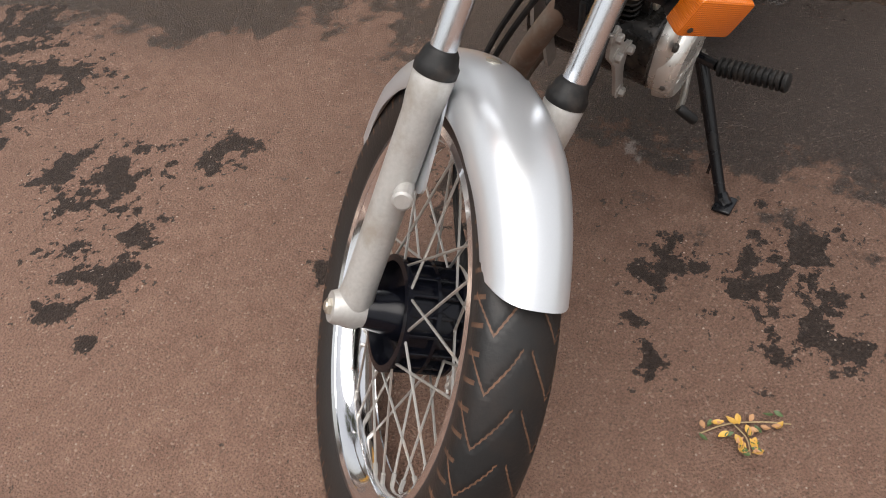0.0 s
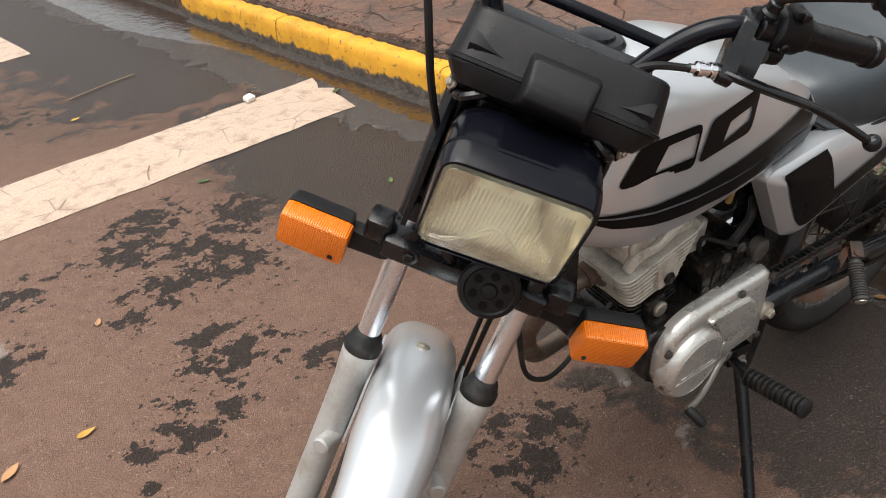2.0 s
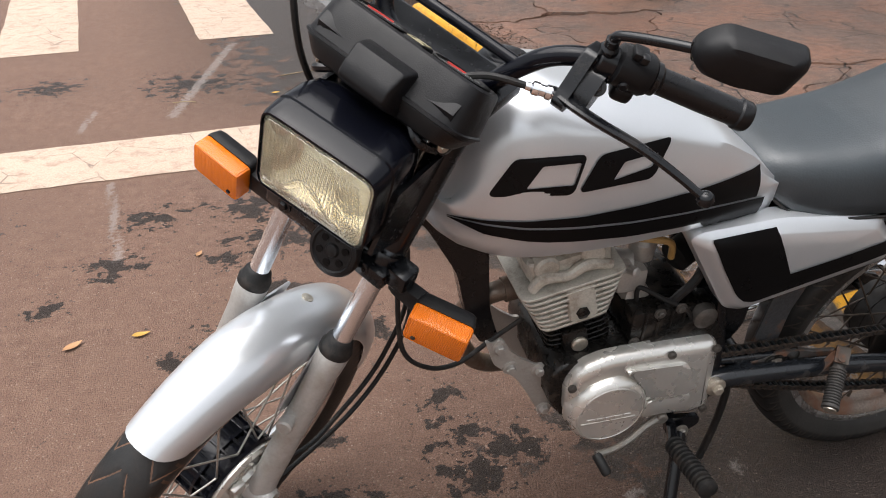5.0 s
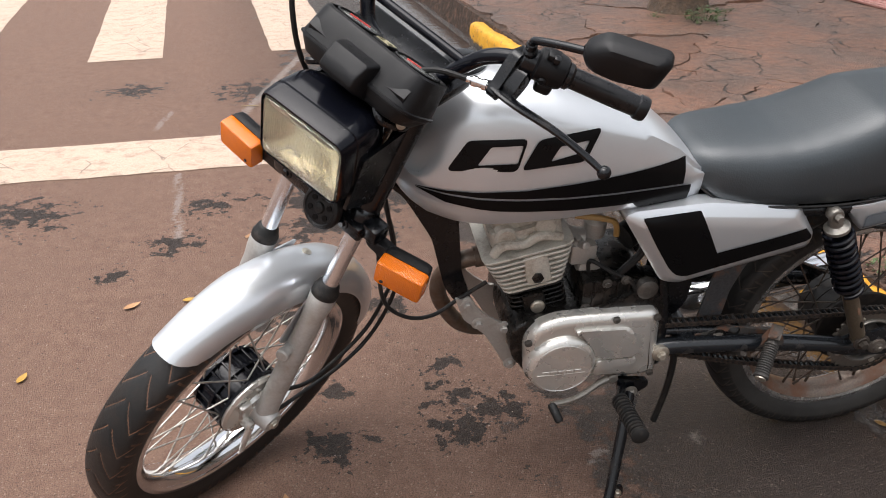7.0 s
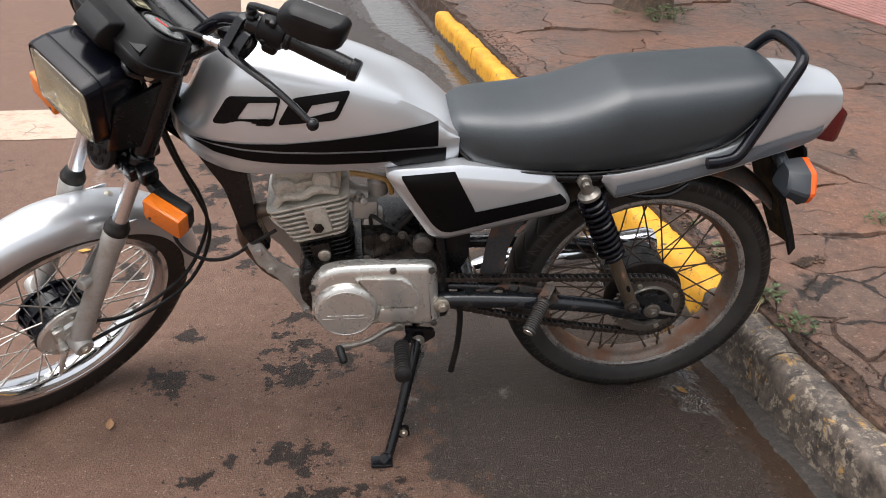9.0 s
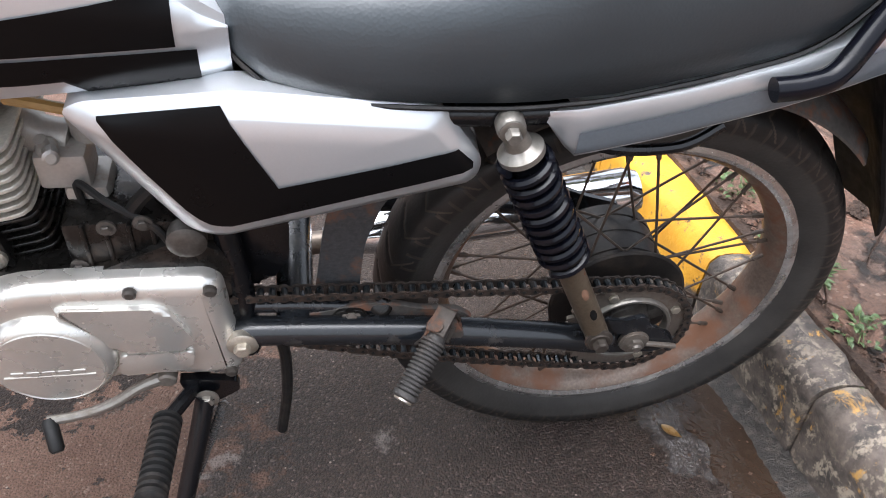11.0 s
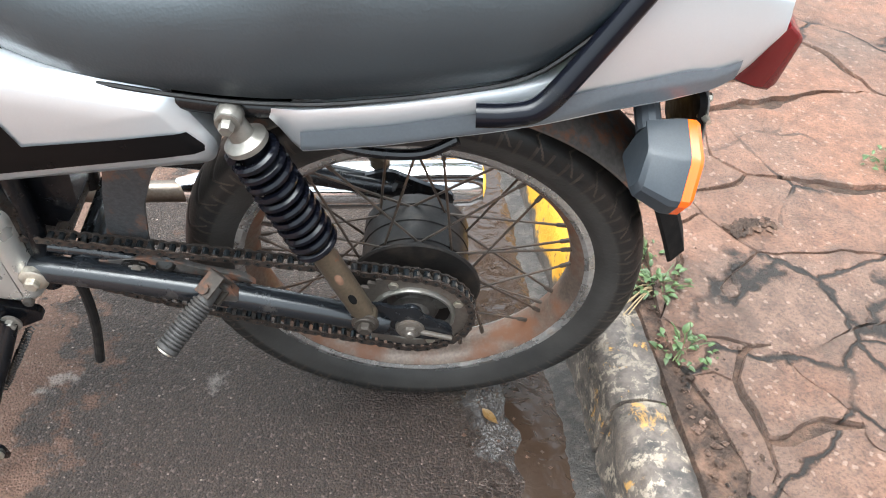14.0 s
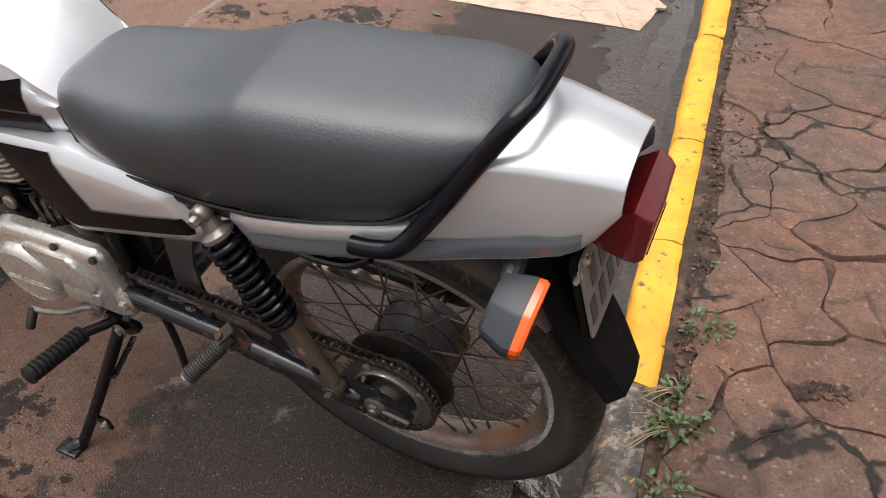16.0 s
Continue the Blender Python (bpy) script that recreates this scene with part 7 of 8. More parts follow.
    bm = mesh_bm()
    tube(bm, [(-0.53, -0.02, 0.555), (-0.48, 0.0, 0.57)], 0.026, 14, 0)
    tube(bm, [(-0.570, -0.062, 0.470), (-0.545, -0.075, 0.520), (-0.520, -0.075, 0.550), (-0.500, -0.06, 0.57)], 0.0075, 8)
    part("intake_hose", bm, RUBBER, e, "black rubber intake hose")
    bm = mesh_bm()
    tube(bm, [(-0.640, -0.050, 0.630), (-0.600, -0.060, 0.628), (-0.570, -0.062, 0.618), (-0.560, -0.055, 0.585)], 0.0055, 8)
    part("fuel_hose", bm, WARMHOSE, e, "yellowed fuel hose")
    # gear lever
    bm = mesh_bm()
    lathe(bm, [(0.011, 0), (0.011, 0.030), (0.008, 0.032)], (-0.546, -0.090, 0.291), (0, -1, 0), 14)
    tube(bm, [(-0.548, -0.113, 0.290), (-0.575, -0.122, 0.286), (-0.606, -0.132, 0.272), (-0.640, -0.142, 0.268), (-0.674, -0.148, 0.270)], [0.009, 0.0065, 0.006, 0.0055, 0.006], 10)
    gl = part("gear_lever", bm, SHOCKTOP, BIKE, "dull worn metal gear lever")
    bm = mesh_bm()
    lathe(bm, [(0.007, 0), (0.0085, 0.004), (0.0085, 0.034), (0.006, 0.038)], (-0.673, -0.146, 0.270), (0.25, -0.75, -0.45), 14)
    part("rubber_sleeve", bm, RUBBER, gl, "")
    bm = mesh_bm()
    tube(bm, [(-0.424, -0.094, 0.335), (-0.415, -0.095, 0.300), (-0.416, -0.095, 0.222), (-0.427, -0.095, 0.135)], 0.0068, 10)
    part("breather_hose", bm, RUBBER, BIKE, "black rubber breather hose hanging down")
    # front bracket
    for s in (1, -1):
        bm = mesh_bm()
        prism(bm, rounded([(-0.849, 0.476), (-0.838, 0.470), (-0.8216, 0.476), (-0.805, 0.446), (-0.787, 0.428), (-0.7585, 0.407), (-0.747, 0.408), (-0.748, 0.360), (-0.7195, 0.304), (-0.7427, 0.294), (-0.774, 0.355), (-0.792, 0.386), (-0.832, 0.425)], 0.006, 3), s * 0.062, s * 0.056, 0.001)
        mb = part("engine_bracket", bm, BRACKET, BIKE, "worn grey engine mounting bracket")
    for x, z in ((-0.826, 0.459), (-0.804, 0.413), (-0.7547, 0.397), (-0.737, 0.306)):
        bm = mesh_bm()
        bolt(bm, (x, -0.062, z), (0, -1, 0), 0.008, 0.010)
        part("bolt", bm, BRACKET, mb, "")


PIPEM = surface("heat_stained_pipe", (0.20, 0.165, 0.135), 0.42, 0.75, (0.11, 0.065, 0.042), 18, 0.45, 0.62, 240, 0.25, 0.2, 0.0005, rough2=0.7)


def exhaust():
    bm = mesh_bm()
    lathe(bm, [(0.030, 0.0), (0.030, 0.006), (0.020, 0.007), (0.020, 0.03)], (-0.775, 0.0, 0.525), (-1, 0, -0.15), 22)
    tube(bm, [(-0.790, 0.0, 0.522), (-0.830, 0.005, 0.510), (-0.862, 0.025, 0.460), (-0.855, 0.055, 0.380), (-0.800, 0.085, 0.285), (-0.700, 0.110, 0.250), (-0.500, 0.130, 0.232), (-0.340, 0.150, 0.232)], 0.0165, 16)
    ex = part("exhaust_pipe", bm, PIPEM, BIKE, "discoloured exhaust pipe")
    bm = mesh_bm()
    lathe(bm, [(0.018, -0.02), (0.028, 0.02), (0.035, 0.06), (0.037, 0.10), (0.037, 0.42), (0.030, 0.44), (0.013, 0.445)], (-0.340, 0.155, 0.232), (0.985, 0.03, 0.13), 30)
    part("silencer", bm, CHROME, ex, "chromed silencer")


def footpegs():
    for s in (-1, 1):
        bm = mesh_bm()
        tube(bm, [(-0.505, s * 0.070, 0.262), (-0.522, s * 0.115, 0.266), (-0.543, s * 0.160, 0.277)], 0.009, 10)
        pg = part("front_footpeg", bm, BLACK, BIKE, "front footrest with ribbed black rubber")
        bm = mesh_bm()
        a, b = V((-0.544, s * 0.163, 0.278)), V((-0.548, s * 0.268, 0.301))
        prof = []
        L = (b - a).length
        for k in range(11):
            h = L * k / 11
            prof += [(0.0115, h), (0.0165, h + 0.0012), (0.0165, h + 0.0056), (0.0115, h + 0.0068)]
        lathe(bm, [(0.010, -0.002)] + prof + [(0.0165, L), (0.0165, L + 0.006), (0.011, L + 0.009)], a, b - a, 16)
        part("rubber", bm, RUBBER, pg, "ribbed black rubber")
        # pillion peg on the swinging arm
        h = V((-0.237, s * 0.128, 0.377))
        end = V((-0.287, s * 0.192, 0.331))
        F = frame_of(h, end - h)
        bm = mesh_bm()
        prism(bm, rounded([(-0.272, 0.340), (-0.258, 0.354), (-0.244, 0.380), (-0.226, 0.380), (-0.212, 0.352), (-0.228, 0.332)], 0.006, 3), s * 0.114, s * 0.128)
        pp = part("rear_footpeg", bm, GUARDRUST, BIKE, "pillion footrest with worn ribbed grey rubber")
        bm = mesh_bm()
        # a U of bent strap round the peg's eye
        o = rounded([(-0.016, 0.018), (-0.016, -0.014), (0.016, -0.014), (0.016, 0.018), (0.0125, 0.018), (0.0125, -0.0105), (-0.0125, -0.0105), (-0.0125, 0.018)], 0.003, 3)
        rings(bm, [[F @ V((y, x, z)) for x, z in o] for y in (-0.011, -0.010, 0.010, 0.011)])
        part("clevis", bm, PEGSTEEL, pp, "worn brown steel clevis")
        bm = mesh_bm()
        lathe(bm, [(0.0065, -0.0195), (0.0065, -0.0175), (0.0040, -0.017), (0.0040, 0.017), (0.0065, 0.0175), (0.0065, 0.0195)], F @ V((0, 0, 0.010)), F.to_3x3() @ V((0, 1, 0)), 14)
        part("pin", bm, PEGSTEEL, pp, "")
        bm = mesh_bm()
        a, b = h + (end - h) * 0.06, end
        L = (b - a).length
        prof = [(0.009, -0.006), (0.010, 0.012)]
        m = 13
        for k in range(m):
            q = 0.018 + (L - 0.024) * k / m
            w = (L - 0.024) / m
            prof += [(0.0108, q), (0.0134, q + w * 0.2), (0.0138, q + w * 0.45), (0.0134, q + w * 0.7), (0.0108, q + w * 0.92)]
        lathe(bm, prof + [(0.0142, L - 0.005), (0.0142, L), (0.011, L + 0.002)], a, b - a, 22)
        part("rubber", bm, PEGRUBBER, pp, "worn grey ribbed rubber")
        bm = mesh_bm()
        lathe(bm, [(0.0105, -0.002), (0.0105, 0.002), (0.008, 0.003)], end + (end - h).normalized() * 0.002, end - h, 18)
        part("end_cap", bm, BRASSY, pp, "bright worn end cap")


def side_stand():
    bm = mesh_bm()
    prism(bm, rounded([(-0.535, 0.285), (-0.470, 0.275), (-0.468, 0.258), (-0.500, 0.235), (-0.528, 0.245)], 0.006, 3), -0.115, -0.105)
    st = part("side_stand", bm, BLACK, BIKE, "black side stand lowered to the road")
    bm = mesh_bm()
    foot = V((-0.575, -0.256, 0.050))
    tube(bm, [(-0.508, -0.122, 0.258), (-0.520, -0.150, 0.215), (-0.553, -0.216, 0.110), foot], [0.0115, 0.0115, 0.0105, 0.010], 12)
    tube(bm, [foot + V((0.004, 0, 0.002)), foot + V((-0.006, -0.006, -0.002)), (-0.592, -0.276, 0.046)], [0.011, 0.014, 0.012], 10)
    box(bm, (-0.590, -0.270, 0.0475), (0.046, 0.034, 0.007), 0.003, Matrix.Rotation(radians(-9), 4, "X"))
    prism(bm, rounded([(-0.565, 0.098), (-0.530, 0.096), (-0.526, 0.066), (-0.552, 0.060)], 0.006, 3), -0.219, -0.214)
    part("leg", bm, BLACK, st, "")
    bm = mesh_bm()
    bolt(bm, (-0.541, -0.221, 0.078), (0, -1, 0.1), 0.006, 0.006)
    part("bolt", bm, BRASSY, st, "")
    bm = mesh_bm()
    bolt(bm, (-0.506, -0.124, 0.256), (0, -1, 0.1), 0.0085, 0.009)
    part("pivot_bolt", bm, SHOCKTOP, st, "")
    bm = mesh_bm()
    pts = [V((-0.490, -0.118, 0.235)).lerp(V((-0.525, -0.165, 0.165)), k / 96) + 0.0055 * V((math.cos(k * 1.3), math.sin(k * 1.3) * 0.7, math.sin(k * 1.3) * 0.5)) for k in range(97)]
    tube(bm, pts, 0.0014, 5, 0)
    part("return_spring", bm, GREASE, st, "small coil return spring")


def frame_and_fender():
    bm = mesh_bm()
    prism(bm, rounded([(-1.005, 0.735), (-0.845, 0.684), (-0.838, 0.600), (-0.830, 0.500), (-0.806, 0.425), (-0.835, 0.425), (-0.862, 0.470), (-0.886, 0.580), (-0.935, 0.670)], 0.015, 3), -0.018, 0.018, 0.006)
    tube(bm, [(-0.96, 0, 0.74), (-0.75, 0, 0.70), (-0.45, 0, 0.66), (-0.10, 0, 0.66)], 0.018, 12)
    for s in (-1, 1):
        tube(bm, [(-0.48, s * 0.055, 0.66), (-0.47, s * 0.070, 0.52), (-0.455, s * 0.085, 0.40), (-0.455, s * 0.085, 0.30)], 0.014, 12)
        tube(bm, [(-0.46, s * 0.075, 0.655), (-0.25, s * 0.105, 0.645), (-0.05, s * 0.105, 0.655), (0.15, s * 0.08, 0.68)], 0.012, 12)
        tube(bm, [(-0.125, s * 0.100, 0.618), (-0.09, s * 0.104, 0.598), (-0.02, s * 0.104, 0.598), (0.02, s * 0.100, 0.620)], 0.006, 10)
    part("frame", bm, BLACK, BIKE, "black steel frame tubes")
    bm = mesh_bm()
    box(bm, (-0.37, 0.0, 0.600), (0.18, 0.14, 0.12), 0.02)
    part("air_box", bm, PLASTIC, BIKE, "black air box behind the side covers")
    # rear mudguard
    bm = mesh_bm()
    outer, inner = [], []
    for k in range(40):
        th = radians(-38 + 84 * k / 39)
        R = 0.345
        lo, li = [], []
        for j in range(9):
            s = -1 + j / 4
            for dst, off in ((lo, 0), (li, 0.003)):
                r = R - off - 0.020 * abs(s) ** 3
                dst.append(RA + V((r * math.sin(th), s * 0.062, r * math.cos(th))))
        outer.append(lo)
        inner.append(li)
    rings(bm, [o + i[::-1] for o, i in zip(outer, inner)])
    part("rear_fender", bm, GUARDRUST, BIKE, "rust-speckled black rear mudguard", sharp=50)
    bm = mesh_bm()
    prism(bm, rounded([(-0.322, 0.350), (-0.327, 0.385), (-0.325, 0.415), (-0.322, 0.450), (-0.305, 0.505), (-0.270, 0.555), (-0.345, 0.575), (-0.366, 0.470), (-0.380, 0.350)], 0.010, 3), -0.074, -0.070)
    gp = part("guard_plate", bm, GUARDBLUE, BIKE, "rust-speckled grey steel plate ahead of the tyre")
    bm = mesh_bm()
    tube(bm, [(-0.326, -0.068, 0.350), (-0.331, -0.068, 0.385), (-0.329, -0.068, 0.415), (-0.326, -0.068, 0.450), (-0.308, -0.068, 0.505), (-0.272, -0.068, 0.555)], 0.0032, 10)
    part("rolled_edge", bm, GUARDRUST, gp, "")
    bm = mesh_bm()
    prism(bm, rounded([(-0.475, 0.385), (-0.425, 0.390), (-0.402, 0.430), (-0.400, 0.500), (-0.415, 0.560), (-0.475, 0.560)], 0.012, 3), -0.068, -0.020, 0.008)
    part("rear_engine_mount", bm, BLACK, BIKE, "greasy black casting behind the gearbox")
    bm = mesh_bm()
    P = [(0.185, 0.690), (0.215, 0.620), (0.250, 0.540), (0.290, 0.460), (0.318, 0.400)]
    rows = []
    for (x, z), w in zip(P, (0.060, 0.064, 0.066, 0.062, 0.050)):
        rows.append([(x, -w, z), (x + 0.018, -w * 0.7, z + 0.006), (x + 0.022, 0, z + 0.008), (x + 0.018, w * 0.7, z + 0.006), (x, w, z), (x - 0.004, w, z - 0.002), (x + 0.012, 0, z), (x - 0.004, -w, z - 0.002)])
    rings(bm, rows)
    part("mud_flap", bm, FLAPM, BIKE, "black plastic rear mud flap")
    # number plate, marks left as plain bars
    T = Matrix.Translation((0.280, 0.0, 0.610)) @ Matrix.Rotation(radians(-11), 4, "Y")
    bm = mesh_bm()
    o = rounded([(-0.068, -0.064), (0.068, -0.064), (0.068, 0.064), (-0.068, 0.064)], 0.010, 3)
    rings(bm, [[T @ V((x, y, z)) for y, z in o] for x in (-0.001, 0.001)])
    pl = part("number_plate", bm, PLATEM, BIKE, "grey number plate with worn dark bars")
    bm = mesh_bm()
    o2 = rounded([(-0.071, -0.068), (0.071, -0.068), (0.071, 0.068), (-0.071, 0.068)], 0.010, 3)
    rings(bm, [[T @ V((x, y, z)) for y, z in o2] for x in (-0.010, -0.003)])
    part("plate_holder", bm, FLAPM, pl, "black plate holder")
    for r, z in ((0, 0.024), (1, -0.026)):
        for k in range(3 if r == 0 else 4):
            bm = mesh_bm()
            y = (k - (1 if r == 0 else 1.5)) * 0.033
            box(bm, T @ V((0.0016, y, z)), (0.0012, 0.019, 0.038), 0.0004, T.to_3x3().to_4x4(), 1)
            part("plate_bar", bm, PLATEBAR, pl, "")
    bm = mesh_bm()
    bolt(bm, T @ V((0.001, -0.05, 0.055)), T.to_3x3() @ V((1, 0, 0)), 0.005, 0.006)
    bolt(bm, T @ V((-0.004, -0.066, 0.045)), (0.2, -1, 0.2), 0.004, 0.014)
    part("bolt", bm, BRASSY, pl, "")


def rear_indicator(s):
    bm = mesh_bm()
    c = V((0.219, s * 0.139, 0.648))
    a = rounded([(0.040, 0.032), (-0.014, 0.024), (-0.044, -0.010), (-0.036, -0.034), (0.034, -0.036)], 0.004, 1)

    def ring(x, q, dy=0.0, dz=0.0):
        return [c + V((x + 0.18 * z, -s * y * q - s * dy, z * q + dz)) for y, z in a]
    rings(bm, [ring(-0.028, 0.68, 0.006, 0.006), ring(-0.024, 0.78, 0.003, 0.004), ring(0.003, 0.97), ring(0.012, 0.98)])
    tube(bm, [c + V((-0.016, -s * 0.030, 0.014)), c + V((-0.020, -s * 0.085, 0.034))], 0.013, 12, 0)
    b = part("rear_indicator", bm, GREYPLASTIC, BIKE, "dark grey rear indicator with amber lens", sharp=22)
    bm = mesh_bm()
    rings(bm, [ring(0.0124, 0.975), ring(0.021, 0.97), ring(0.025, 0.90)])
    part("lens", bm, AMBERDEEP, b, "amber lens", sharp=22)


front_wheel()
fork()
front_fender()
for side in (-1, 1):
    indicator(V((-1.0945 - side * 0.0065, side * 0.1805 - 0.0045, 0.7065 + side * 0.0025)), side, STEER, BIKE, twist=8 - side * 8)
headlamp()
horn()
instruments()
handlebar()
cables()
TANK, TREE = fuel_tank()
tank_decals(TANK, TREE)
seat()
tail_cowl()
grab_rail()
side_covers()
shock_absorbers()
swing_arm()
rear_wheel()
chain()
engine()
exhaust()
footpegs()
side_stand()
frame_and_fender()
for side in (-1, 1):
    rear_indicator(side)


# ---------------------------------------------------------------- small things on the ground
def leaf_mesh(L, W, mat, curl=0.25, seed=0):
    """A single blade, pointed at both ends, folded along its rib and curling."""
    bm = mesh_bm()
    rng = random.Random(seed)
    n = 8
    tw = rng.uniform(-0.5, 0.5)
    rows = []
    for i in range(n + 1):
        u = i / n
        w = W * math.sin(math.pi * min(1, max(0.0, u)) ** 0.85) * 0.5 + 0.0004
        z = curl * L * (u - 0.5) ** 2 + 0.002
        rows.append([bm.verts.new((L * (u - 0.5), s * w, z + abs(s) * w * 0.35 + s * w * tw * (u - 0.5))) for s in (-1, -0.5, 0, 0.5, 1)])
    for a, b in zip(rows, rows[1:]):
        for j in range(4):
            bm.faces.new((a[j], a[j + 1], b[j + 1], b[j]))
    r = bmesh.ops.extrude_face_region(bm, geom=bm.faces[:])
    bmesh.ops.translate(bm, vec=(0, 0, 0.0006), verts=[v for v in r["geom"] if isinstance(v, bmesh.types.BMVert)])
    return bm


def fallen_leaf(x, y, L, turn, mat, label, z=0.001, seed=0):
    ob = new("fallen_leaf", mesh_from(leaf_mesh(L, L * 0.42, mat, 0.35, seed), "fallen_leaf", mat, sharp=60))
    ob.matrix_basis = pose(x, y, z, 0, 0, turn)
    return tagged(ob, label, "leaf", "fallen leaves on the road")


for x, y, L, turn, mat, lab in ((-1.456, 0.761, 0.045, 10, YLEAF, "bright yellow leaf fallen on the dusty road"), (-1.616, 0.750, 0.055, 40, BLEAF, "tan leaf fallen on the dusty road"),
                                (-1.828, 0.433, 0.045, 75, YLEAF, "pale yellow leaf fallen on the dusty road"), (-1.186, -0.104, 0.040, 100, BLEAF, "small orange-brown leaf lying on the road"),
                                (-0.342, 1.263, 0.040, 60, LEAFM, "small green leaf lying on dark asphalt"), (-0.785, 1.72, 0.045, -20, LEAFM, "green leaf lying on dark asphalt"),
                                (-0.069, 2.081, 0.050, 30, LEAFM, "green leaf lying in the wet gutter"), (0.106, 1.906, 0.045, 80, BLEAF, "tan leaf lying beside the yellow kerb"),
                                (0.145, -0.079, 0.036, -50, WETLEAF, "wet yellow-brown leaf stuck in the gutter"), (-0.95, 2.65, 0.04, 15, YLEAF, "small yellow leaf on wet asphalt"),
                                (-1.31, 1.16, 0.035, 65, BLEAF, "tan scrap of leaf on the road")):
    fallen_leaf(x, y, L, turn, mat, lab, seed=int(L * 1000 + turn))


def twig():
    root = thing("fallen_twig", "dry twig with small yellow and orange leaflets", "twig", M=pose(-1.020, -0.455, 0.004, 0, 0, -50))
    bm = mesh_bm()
    tube(bm, [(-0.06, 0, 0), (-0.02, 0.006, 0.004), (0.03, 0.002, 0.003), (0.07, -0.008, 0.002)], 0.0012, 6)
    tube(bm, [(-0.01, 0.006, 0.003), (0.0, -0.02, 0.003), (-0.004, -0.045, 0.002)], 0.0010, 6)
    part("stem", bm, STEMM, root)
    meshes = [mesh_from(leaf_mesh((0.018, 0.014, 0.015)[k], (0.008, 0.007, 0.006)[k], YLEAF, 0.4, k), "leaflet", (YLEAF, BLEAF, LEAFM)[k], sharp=60) for k in range(3)]
    rng = random.Random(3)
    for k in range(36):
        u = rng.random()
        if k < 18:
            p = V((-0.062 + 0.13 * u, 0.010 * (1 if k % 2 else -1), 0.003))
        else:
            p = V((-0.003 + 0.009 * (1 if k % 2 else -1), -0.012 - 0.035 * u, 0.003))
        piece("leaflet", meshes[k % 3], root, Matrix.Translation(p) @ Matrix.Rotation(rng.uniform(0, 6.28), 4, "Z") @ Matrix.Rotation(rng.uniform(-0.4, 0.4), 4, "X"))


twig()


def litter():
    bm = mesh_bm()
    box(bm, (0, 0, 0.012), (0.042, 0.034, 0.022), 0.006, Matrix.Rotation(radians(14), 4, "X"))
    ob = tagged(new("litter", mesh_from(bm, "litter", PAPERM)), "small crumpled white scrap on the painted line", "litter")
    ob.matrix_basis = pose(-0.366, 2.258, 0.006, 0, 0, 20)
    for x, y, a, l in ((-0.75, 2.95, 15, 0.32), (-1.35, 2.62, -10, 0.10), (-0.9, 1.93, 70, 0.11)):
        bm = mesh_bm()
        tube(bm, [(-l / 2, 0, 0.003), (0, 0.006, 0.004), (l / 2, 0, 0.003)], 0.0022, 6)
        ob = tagged(new("stick", mesh_from(bm, "stick", STEMM)), "thin dry stick lying on the asphalt", "stick", "sticks on the road")
        ob.matrix_basis = pose(x, y, 0.001, 0, 0, a)


litter()


WEEDLEAF = [mesh_from(leaf_mesh(0.017, 0.0085, LEAFM, -0.5, k), "leaf", LEAFM, sharp=60) for k in range(4)]


def weed(x, y, z, r, n, label, dry=0):
    rng = random.Random(int(x * 1000) + int(y * 100))
    root = thing("weed", label, "weed", "weeds along the kerb", M=pose(x, y, z))
    for k in range(max(3, n // 6)):
        bm = mesh_bm()
        a = rng.uniform(0, 6.28)
        q = r * rng.uniform(0.4, 1.0)
        tube(bm, [(0, 0, -0.02), (q * 0.4 * math.cos(a), q * 0.4 * math.sin(a), r * 0.35), (q * math.cos(a), q * math.sin(a), r * rng.uniform(0.3, 0.7))], 0.0010, 5, 3)
        part("stem", bm, LEAFM, root)
    for k in range(dry):
        bm = mesh_bm()
        a = rng.uniform(2.4, 4.2)
        q = r * rng.uniform(1.0, 2.0)
        tube(bm, [(0, 0, 0), (q * 0.5 * math.cos(a), q * 0.5 * math.sin(a), 0.02), (q * math.cos(a), q * math.sin(a), 0.006)], 0.0012, 5, 3)
        part("dry_blade", bm, STEMM, root)
    for k in range(int(n * 1.3)):
        a, q = rng.uniform(0, 6.28), r * rng.random() ** 0.6
        sc = rng.uniform(0.5, 1.2) * (r / 0.05) ** 0.5
        m = Matrix.Translation((q * math.cos(a), q * math.sin(a), r * rng.uniform(0.02, 0.6))) @ Matrix.Rotation(a + rng.uniform(-1, 1), 4, "Z") @ Matrix.Rotation(rng.uniform(-0.9, 0.3), 4, "Y") @ Matrix.Scale(sc, 4)
        piece("leaf", WEEDLEAF[k % 4], root, m)


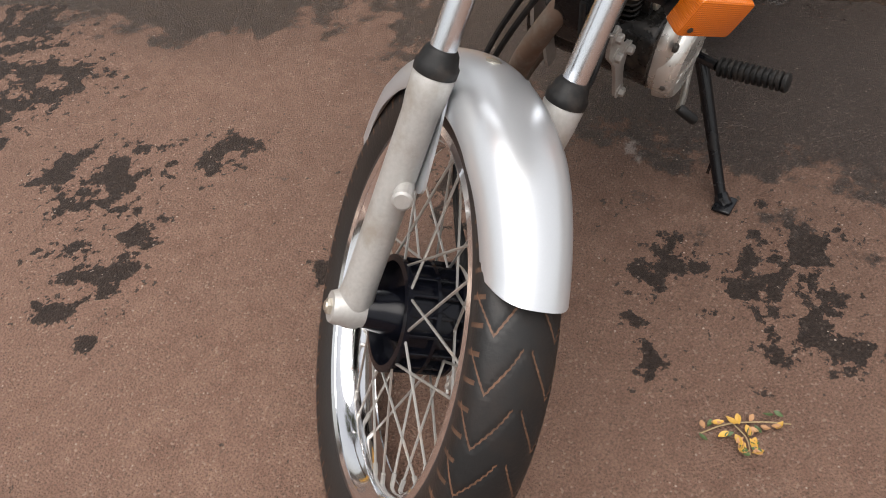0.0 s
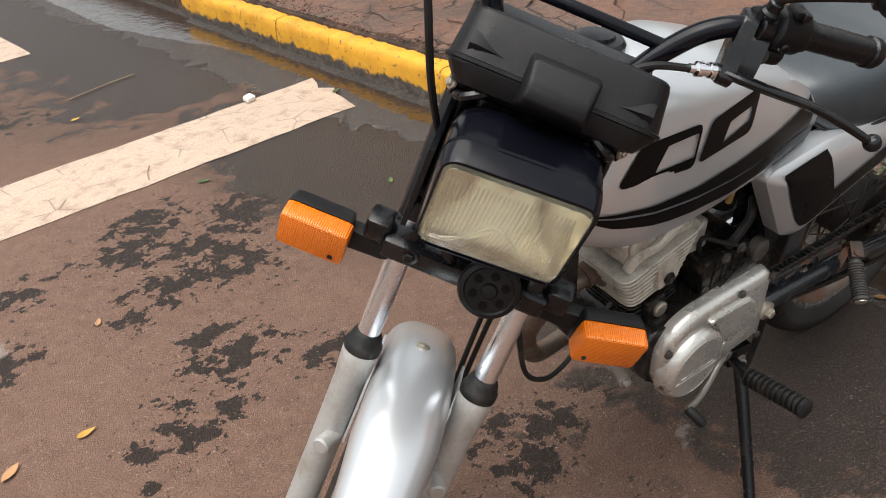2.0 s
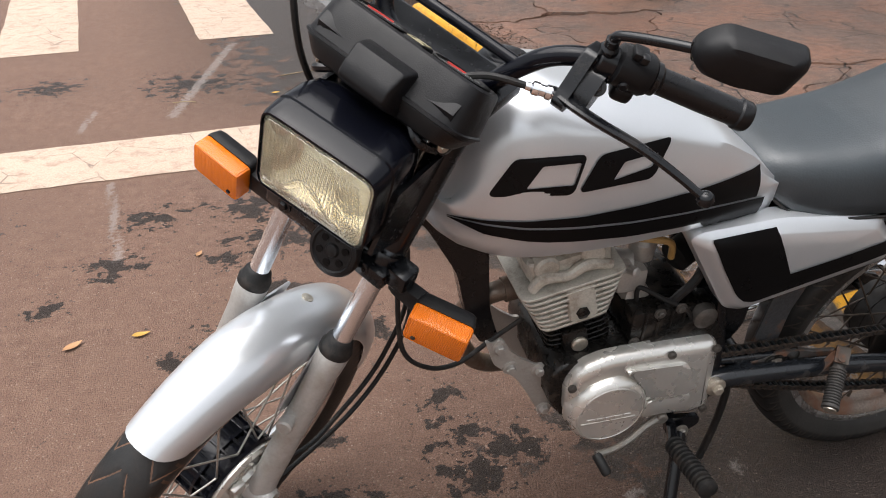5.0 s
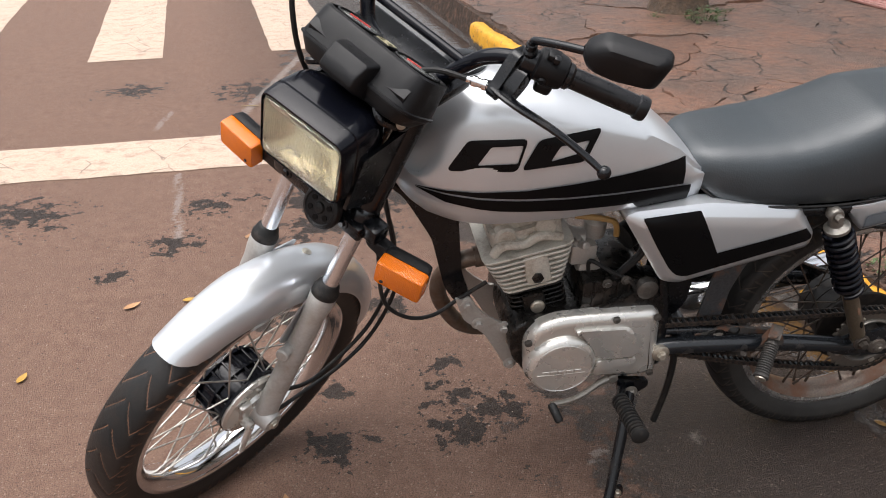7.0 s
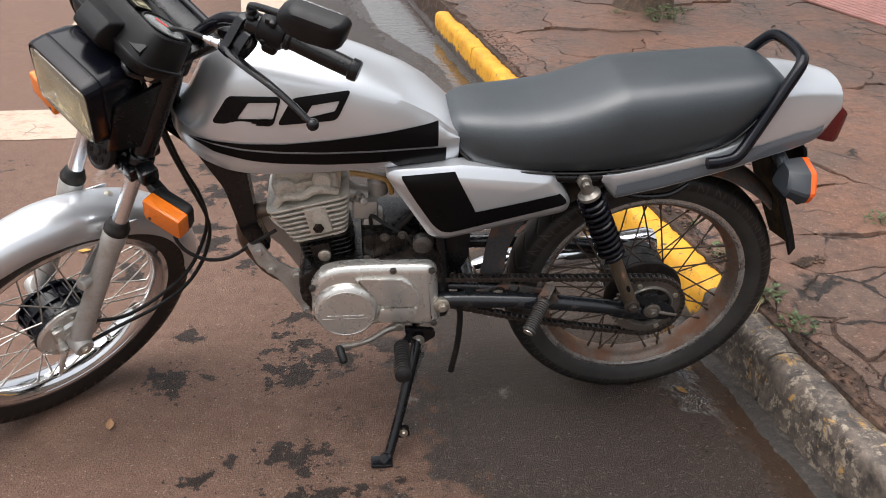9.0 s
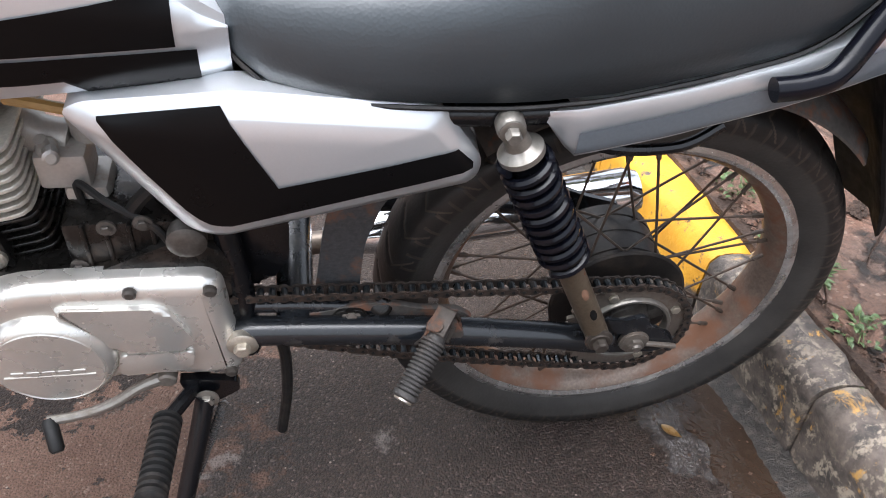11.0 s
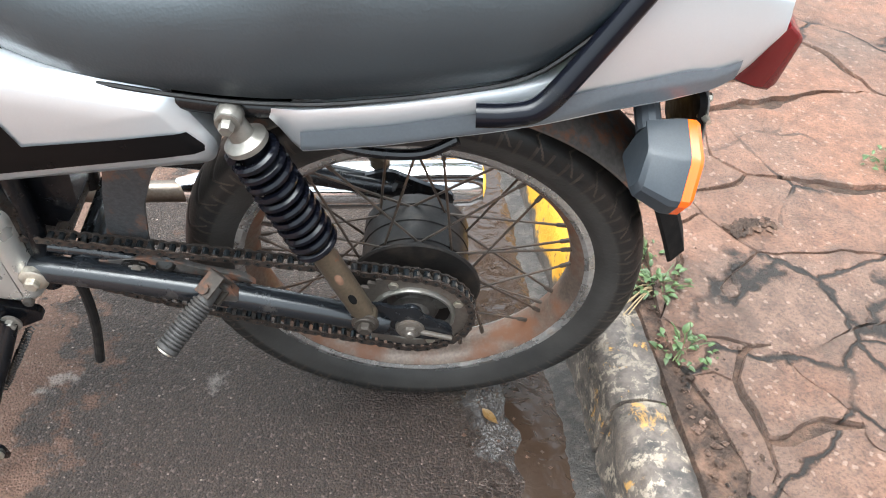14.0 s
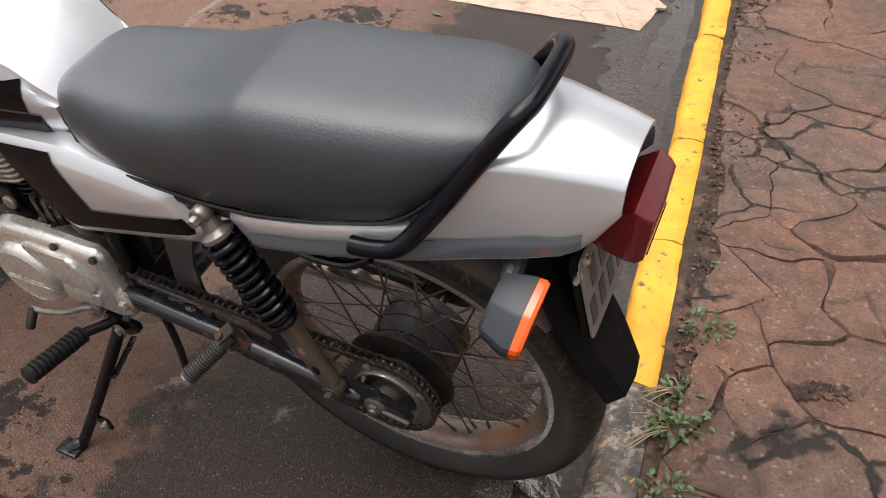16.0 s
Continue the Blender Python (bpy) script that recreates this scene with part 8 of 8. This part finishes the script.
for args in ((0.400, 0.335, 0.15, 0.050, 46, "small green weed growing in the crack behind the kerb"), (0.405, 0.090, 0.15, 0.055, 50, "leafy green weed and dry blades behind the kerb", 7),
             (0.395, 0.165, 0.15, 0.040, 30, "leafy green weed and dry blades behind the kerb", 8), (0.420, -0.045, 0.15, 0.050, 40, "small green weed growing in the crack behind the kerb"),
             (0.385, 0.526, 0.15, 0.028, 18, "tiny green weed in the crack behind the kerb"), (0.375, -0.130, 0.12, 0.035, 22, "tiny green weed in the crack behind the kerb"),
             (0.960, 0.500, 0.15, 0.060, 40, "low green weed in a crack of the pavement"), (1.27, 3.34, 0.15, 0.14, 90, "leafy green plant at the foot of the tree"),
             (1.48, 3.55, 0.15, 0.08, 36, "leafy green plant at the foot of the tree"), (1.02, 3.50, 0.15, 0.06, 26, "leafy green plant at the foot of the tree")):
    weed(*args)


def crumb(vs, fs, rng, x, y, z, s):
    """One uneven eight-sided lump."""
    i = len(vs)
    for a, b, c in ((1, 0, 0), (0, 1, 0), (-1, 0, 0), (0, -1, 0), (0, 0, 1), (0, 0, -1)):
        w = s * rng.uniform(0.6, 1.3)
        vs.append((x + a * w + rng.uniform(-0.2, 0.2) * s, y + b * w + rng.uniform(-0.2, 0.2) * s, z + c * w * 0.6))
    fs.extend((i + p, i + q, i + r) for p, q, r in ((0, 1, 4), (1, 2, 4), (2, 3, 4), (3, 0, 4), (1, 0, 5), (2, 1, 5), (3, 2, 5), (0, 3, 5)))


def crumbs(vs, fs, name, label, category, M=None, mat=DIRTM):
    me = bpy.data.meshes.new(name)
    me.from_pydata(vs, [], fs)
    me.materials.append(mat)
    ob = tagged(new(name, me), label, category, kind="stuff")
    if M is not None:
        ob.matrix_basis = M


def debris():
    """Crumbs of earth and stone in the joint behind the kerb and along the gutter."""
    rng = random.Random(8)
    vs, fs = [], []
    for k in range(3800):
        y = rng.uniform(-1.2, 3.2)
        if k % 3:
            x, z = kerb_x(y) + 0.10 + 0.13 * rng.random() ** 1.4, 0.157 + rng.uniform(0, 0.006)
        else:
            x, z = kerb_x(y) - rng.random() ** 2 * 0.25, 0.002
        s = rng.uniform(0.002, 0.009) * rng.random() ** 0.7 if k % 3 else rng.uniform(0.0012, 0.004)
        crumb(vs, fs, rng, x, y, z, s)
    crumbs(vs, fs, "debris", "crumbs of dark earth and gravel along the kerb", "gravel")
    vs, fs = [], []
    for k in range(900):
        y = rng.uniform(-1.2, 2.4)
        crumb(vs, fs, rng, kerb_x(y) + 0.102 + 0.085 * rng.random() ** 1.3, y, 0.157, rng.uniform(0.003, 0.013) * rng.random() ** 0.6)
    crumbs(vs, fs, "broken_concrete", "small reddish lumps of broken concrete behind the kerb", "gravel", mat=SLABM)


debris()


def rubble(x, y, turn, n, a, b):
    """Broken crumbs of concrete lying in a hole of the paving."""
    rng = random.Random(5)
    vs, fs = [], []
    for k in range(n):
        crumb(vs, fs, rng, rng.uniform(-a, a), rng.uniform(-b, b), 0.002, rng.uniform(0.003, 0.011))
    crumbs(vs, fs, "rubble", "crumbled brown concrete in a hole of the pavement", "rubble", pose(x, y, 0.164, 0, 0, turn))


rubble(0.604, 0.259, 20, 60, 0.05, 0.018)


def tree():
    root = thing("street_tree", "rough-barked street tree rising from the pavement", "tree", M=pose(1.27, 3.72, 0.10))
    bm = mesh_bm()
    loops = []
    for h, r in ((0.0, 0.26), (0.06, 0.20), (0.16, 0.165), (0.5, 0.15), (1.2, 0.14), (2.2, 0.13), (3.0, 0.12)):
        loops.append([V((math.cos(a) * r * (1 + 0.22 * noise.noise(V((math.cos(a) * 2, math.sin(a) * 2, h * 3)))), math.sin(a) * r * (1 + 0.22 * noise.noise(V((math.cos(a) * 2 + 5, math.sin(a) * 2, h * 3)))), h)) for a in [2 * math.pi * k / 24 for k in range(24)]])
    rings(bm, loops)
    part("trunk", bm, BARKM, root, sharp=70)
    rng = random.Random(21)
    tips = []
    for k in range(7):
        bm = mesh_bm()
        a = 2 * math.pi * k / 7 + rng.uniform(-0.3, 0.3)
        e = V((math.cos(a) * rng.uniform(1.2, 2.0), math.sin(a) * rng.uniform(1.2, 2.0), rng.uniform(4.2, 5.4)))
        tube(bm, [(0, 0, 2.7), (e.x * 0.3, e.y * 0.3, 3.4), (e.x * 0.7, e.y * 0.7, 4.1), e], [0.08, 0.06, 0.04, 0.015], 8)
        part("limb", bm, BARKM, root)
        tips.append(e)
    vs, fs = [], []
    for k in range(3800):
        t = tips[k % 7]
        c = t + V((rng.gauss(0, 0.45), rng.gauss(0, 0.45), rng.gauss(0, 0.35)))
        a, b = rng.uniform(0, 6.28), rng.uniform(-0.6, 0.6)
        u = V((math.cos(a), math.sin(a), b)).normalized() * 0.09
        w = u.cross(V((rng.uniform(-0.3, 0.3), rng.uniform(-0.3, 0.3), 1))).normalized() * 0.035
        i = len(vs)
        vs += [c - u, c + w, c + u, c - w]
        fs.append((i, i + 1, i + 2, i + 3))
    me = bpy.data.meshes.new("crown")
    me.from_pydata([tuple(v) for v in vs], [], fs)
    me.materials.append(LEAFM)
    ob = new("crown", me)
    ob.parent = root
    ob["kind"] = "stuff"


tree()


def tactile_paving():
    root = thing("tactile_paving", "pink ribbed tactile tiles set in the pavement", "tactile paving", kind="structure", M=pose(2.50, 3.5, 0.172, 0, 0, 7))
    bm = mesh_bm()
    box(bm, (0, 0, 0), (0.246, 0.246, 0.016), 0.003, None, 1)
    for k in range(4):
        box(bm, (-0.09 + 0.06 * k, 0, 0.009), (0.026, 0.225, 0.008), 0.003, None, 1)
    me = mesh_from(bm, "tile", TACTM)
    for i in range(3):
        for j in range(-7, 12):
            piece("tile", me, root, pose(0.125 + 0.25 * i, 0.25 * j, 0))


tactile_paving()
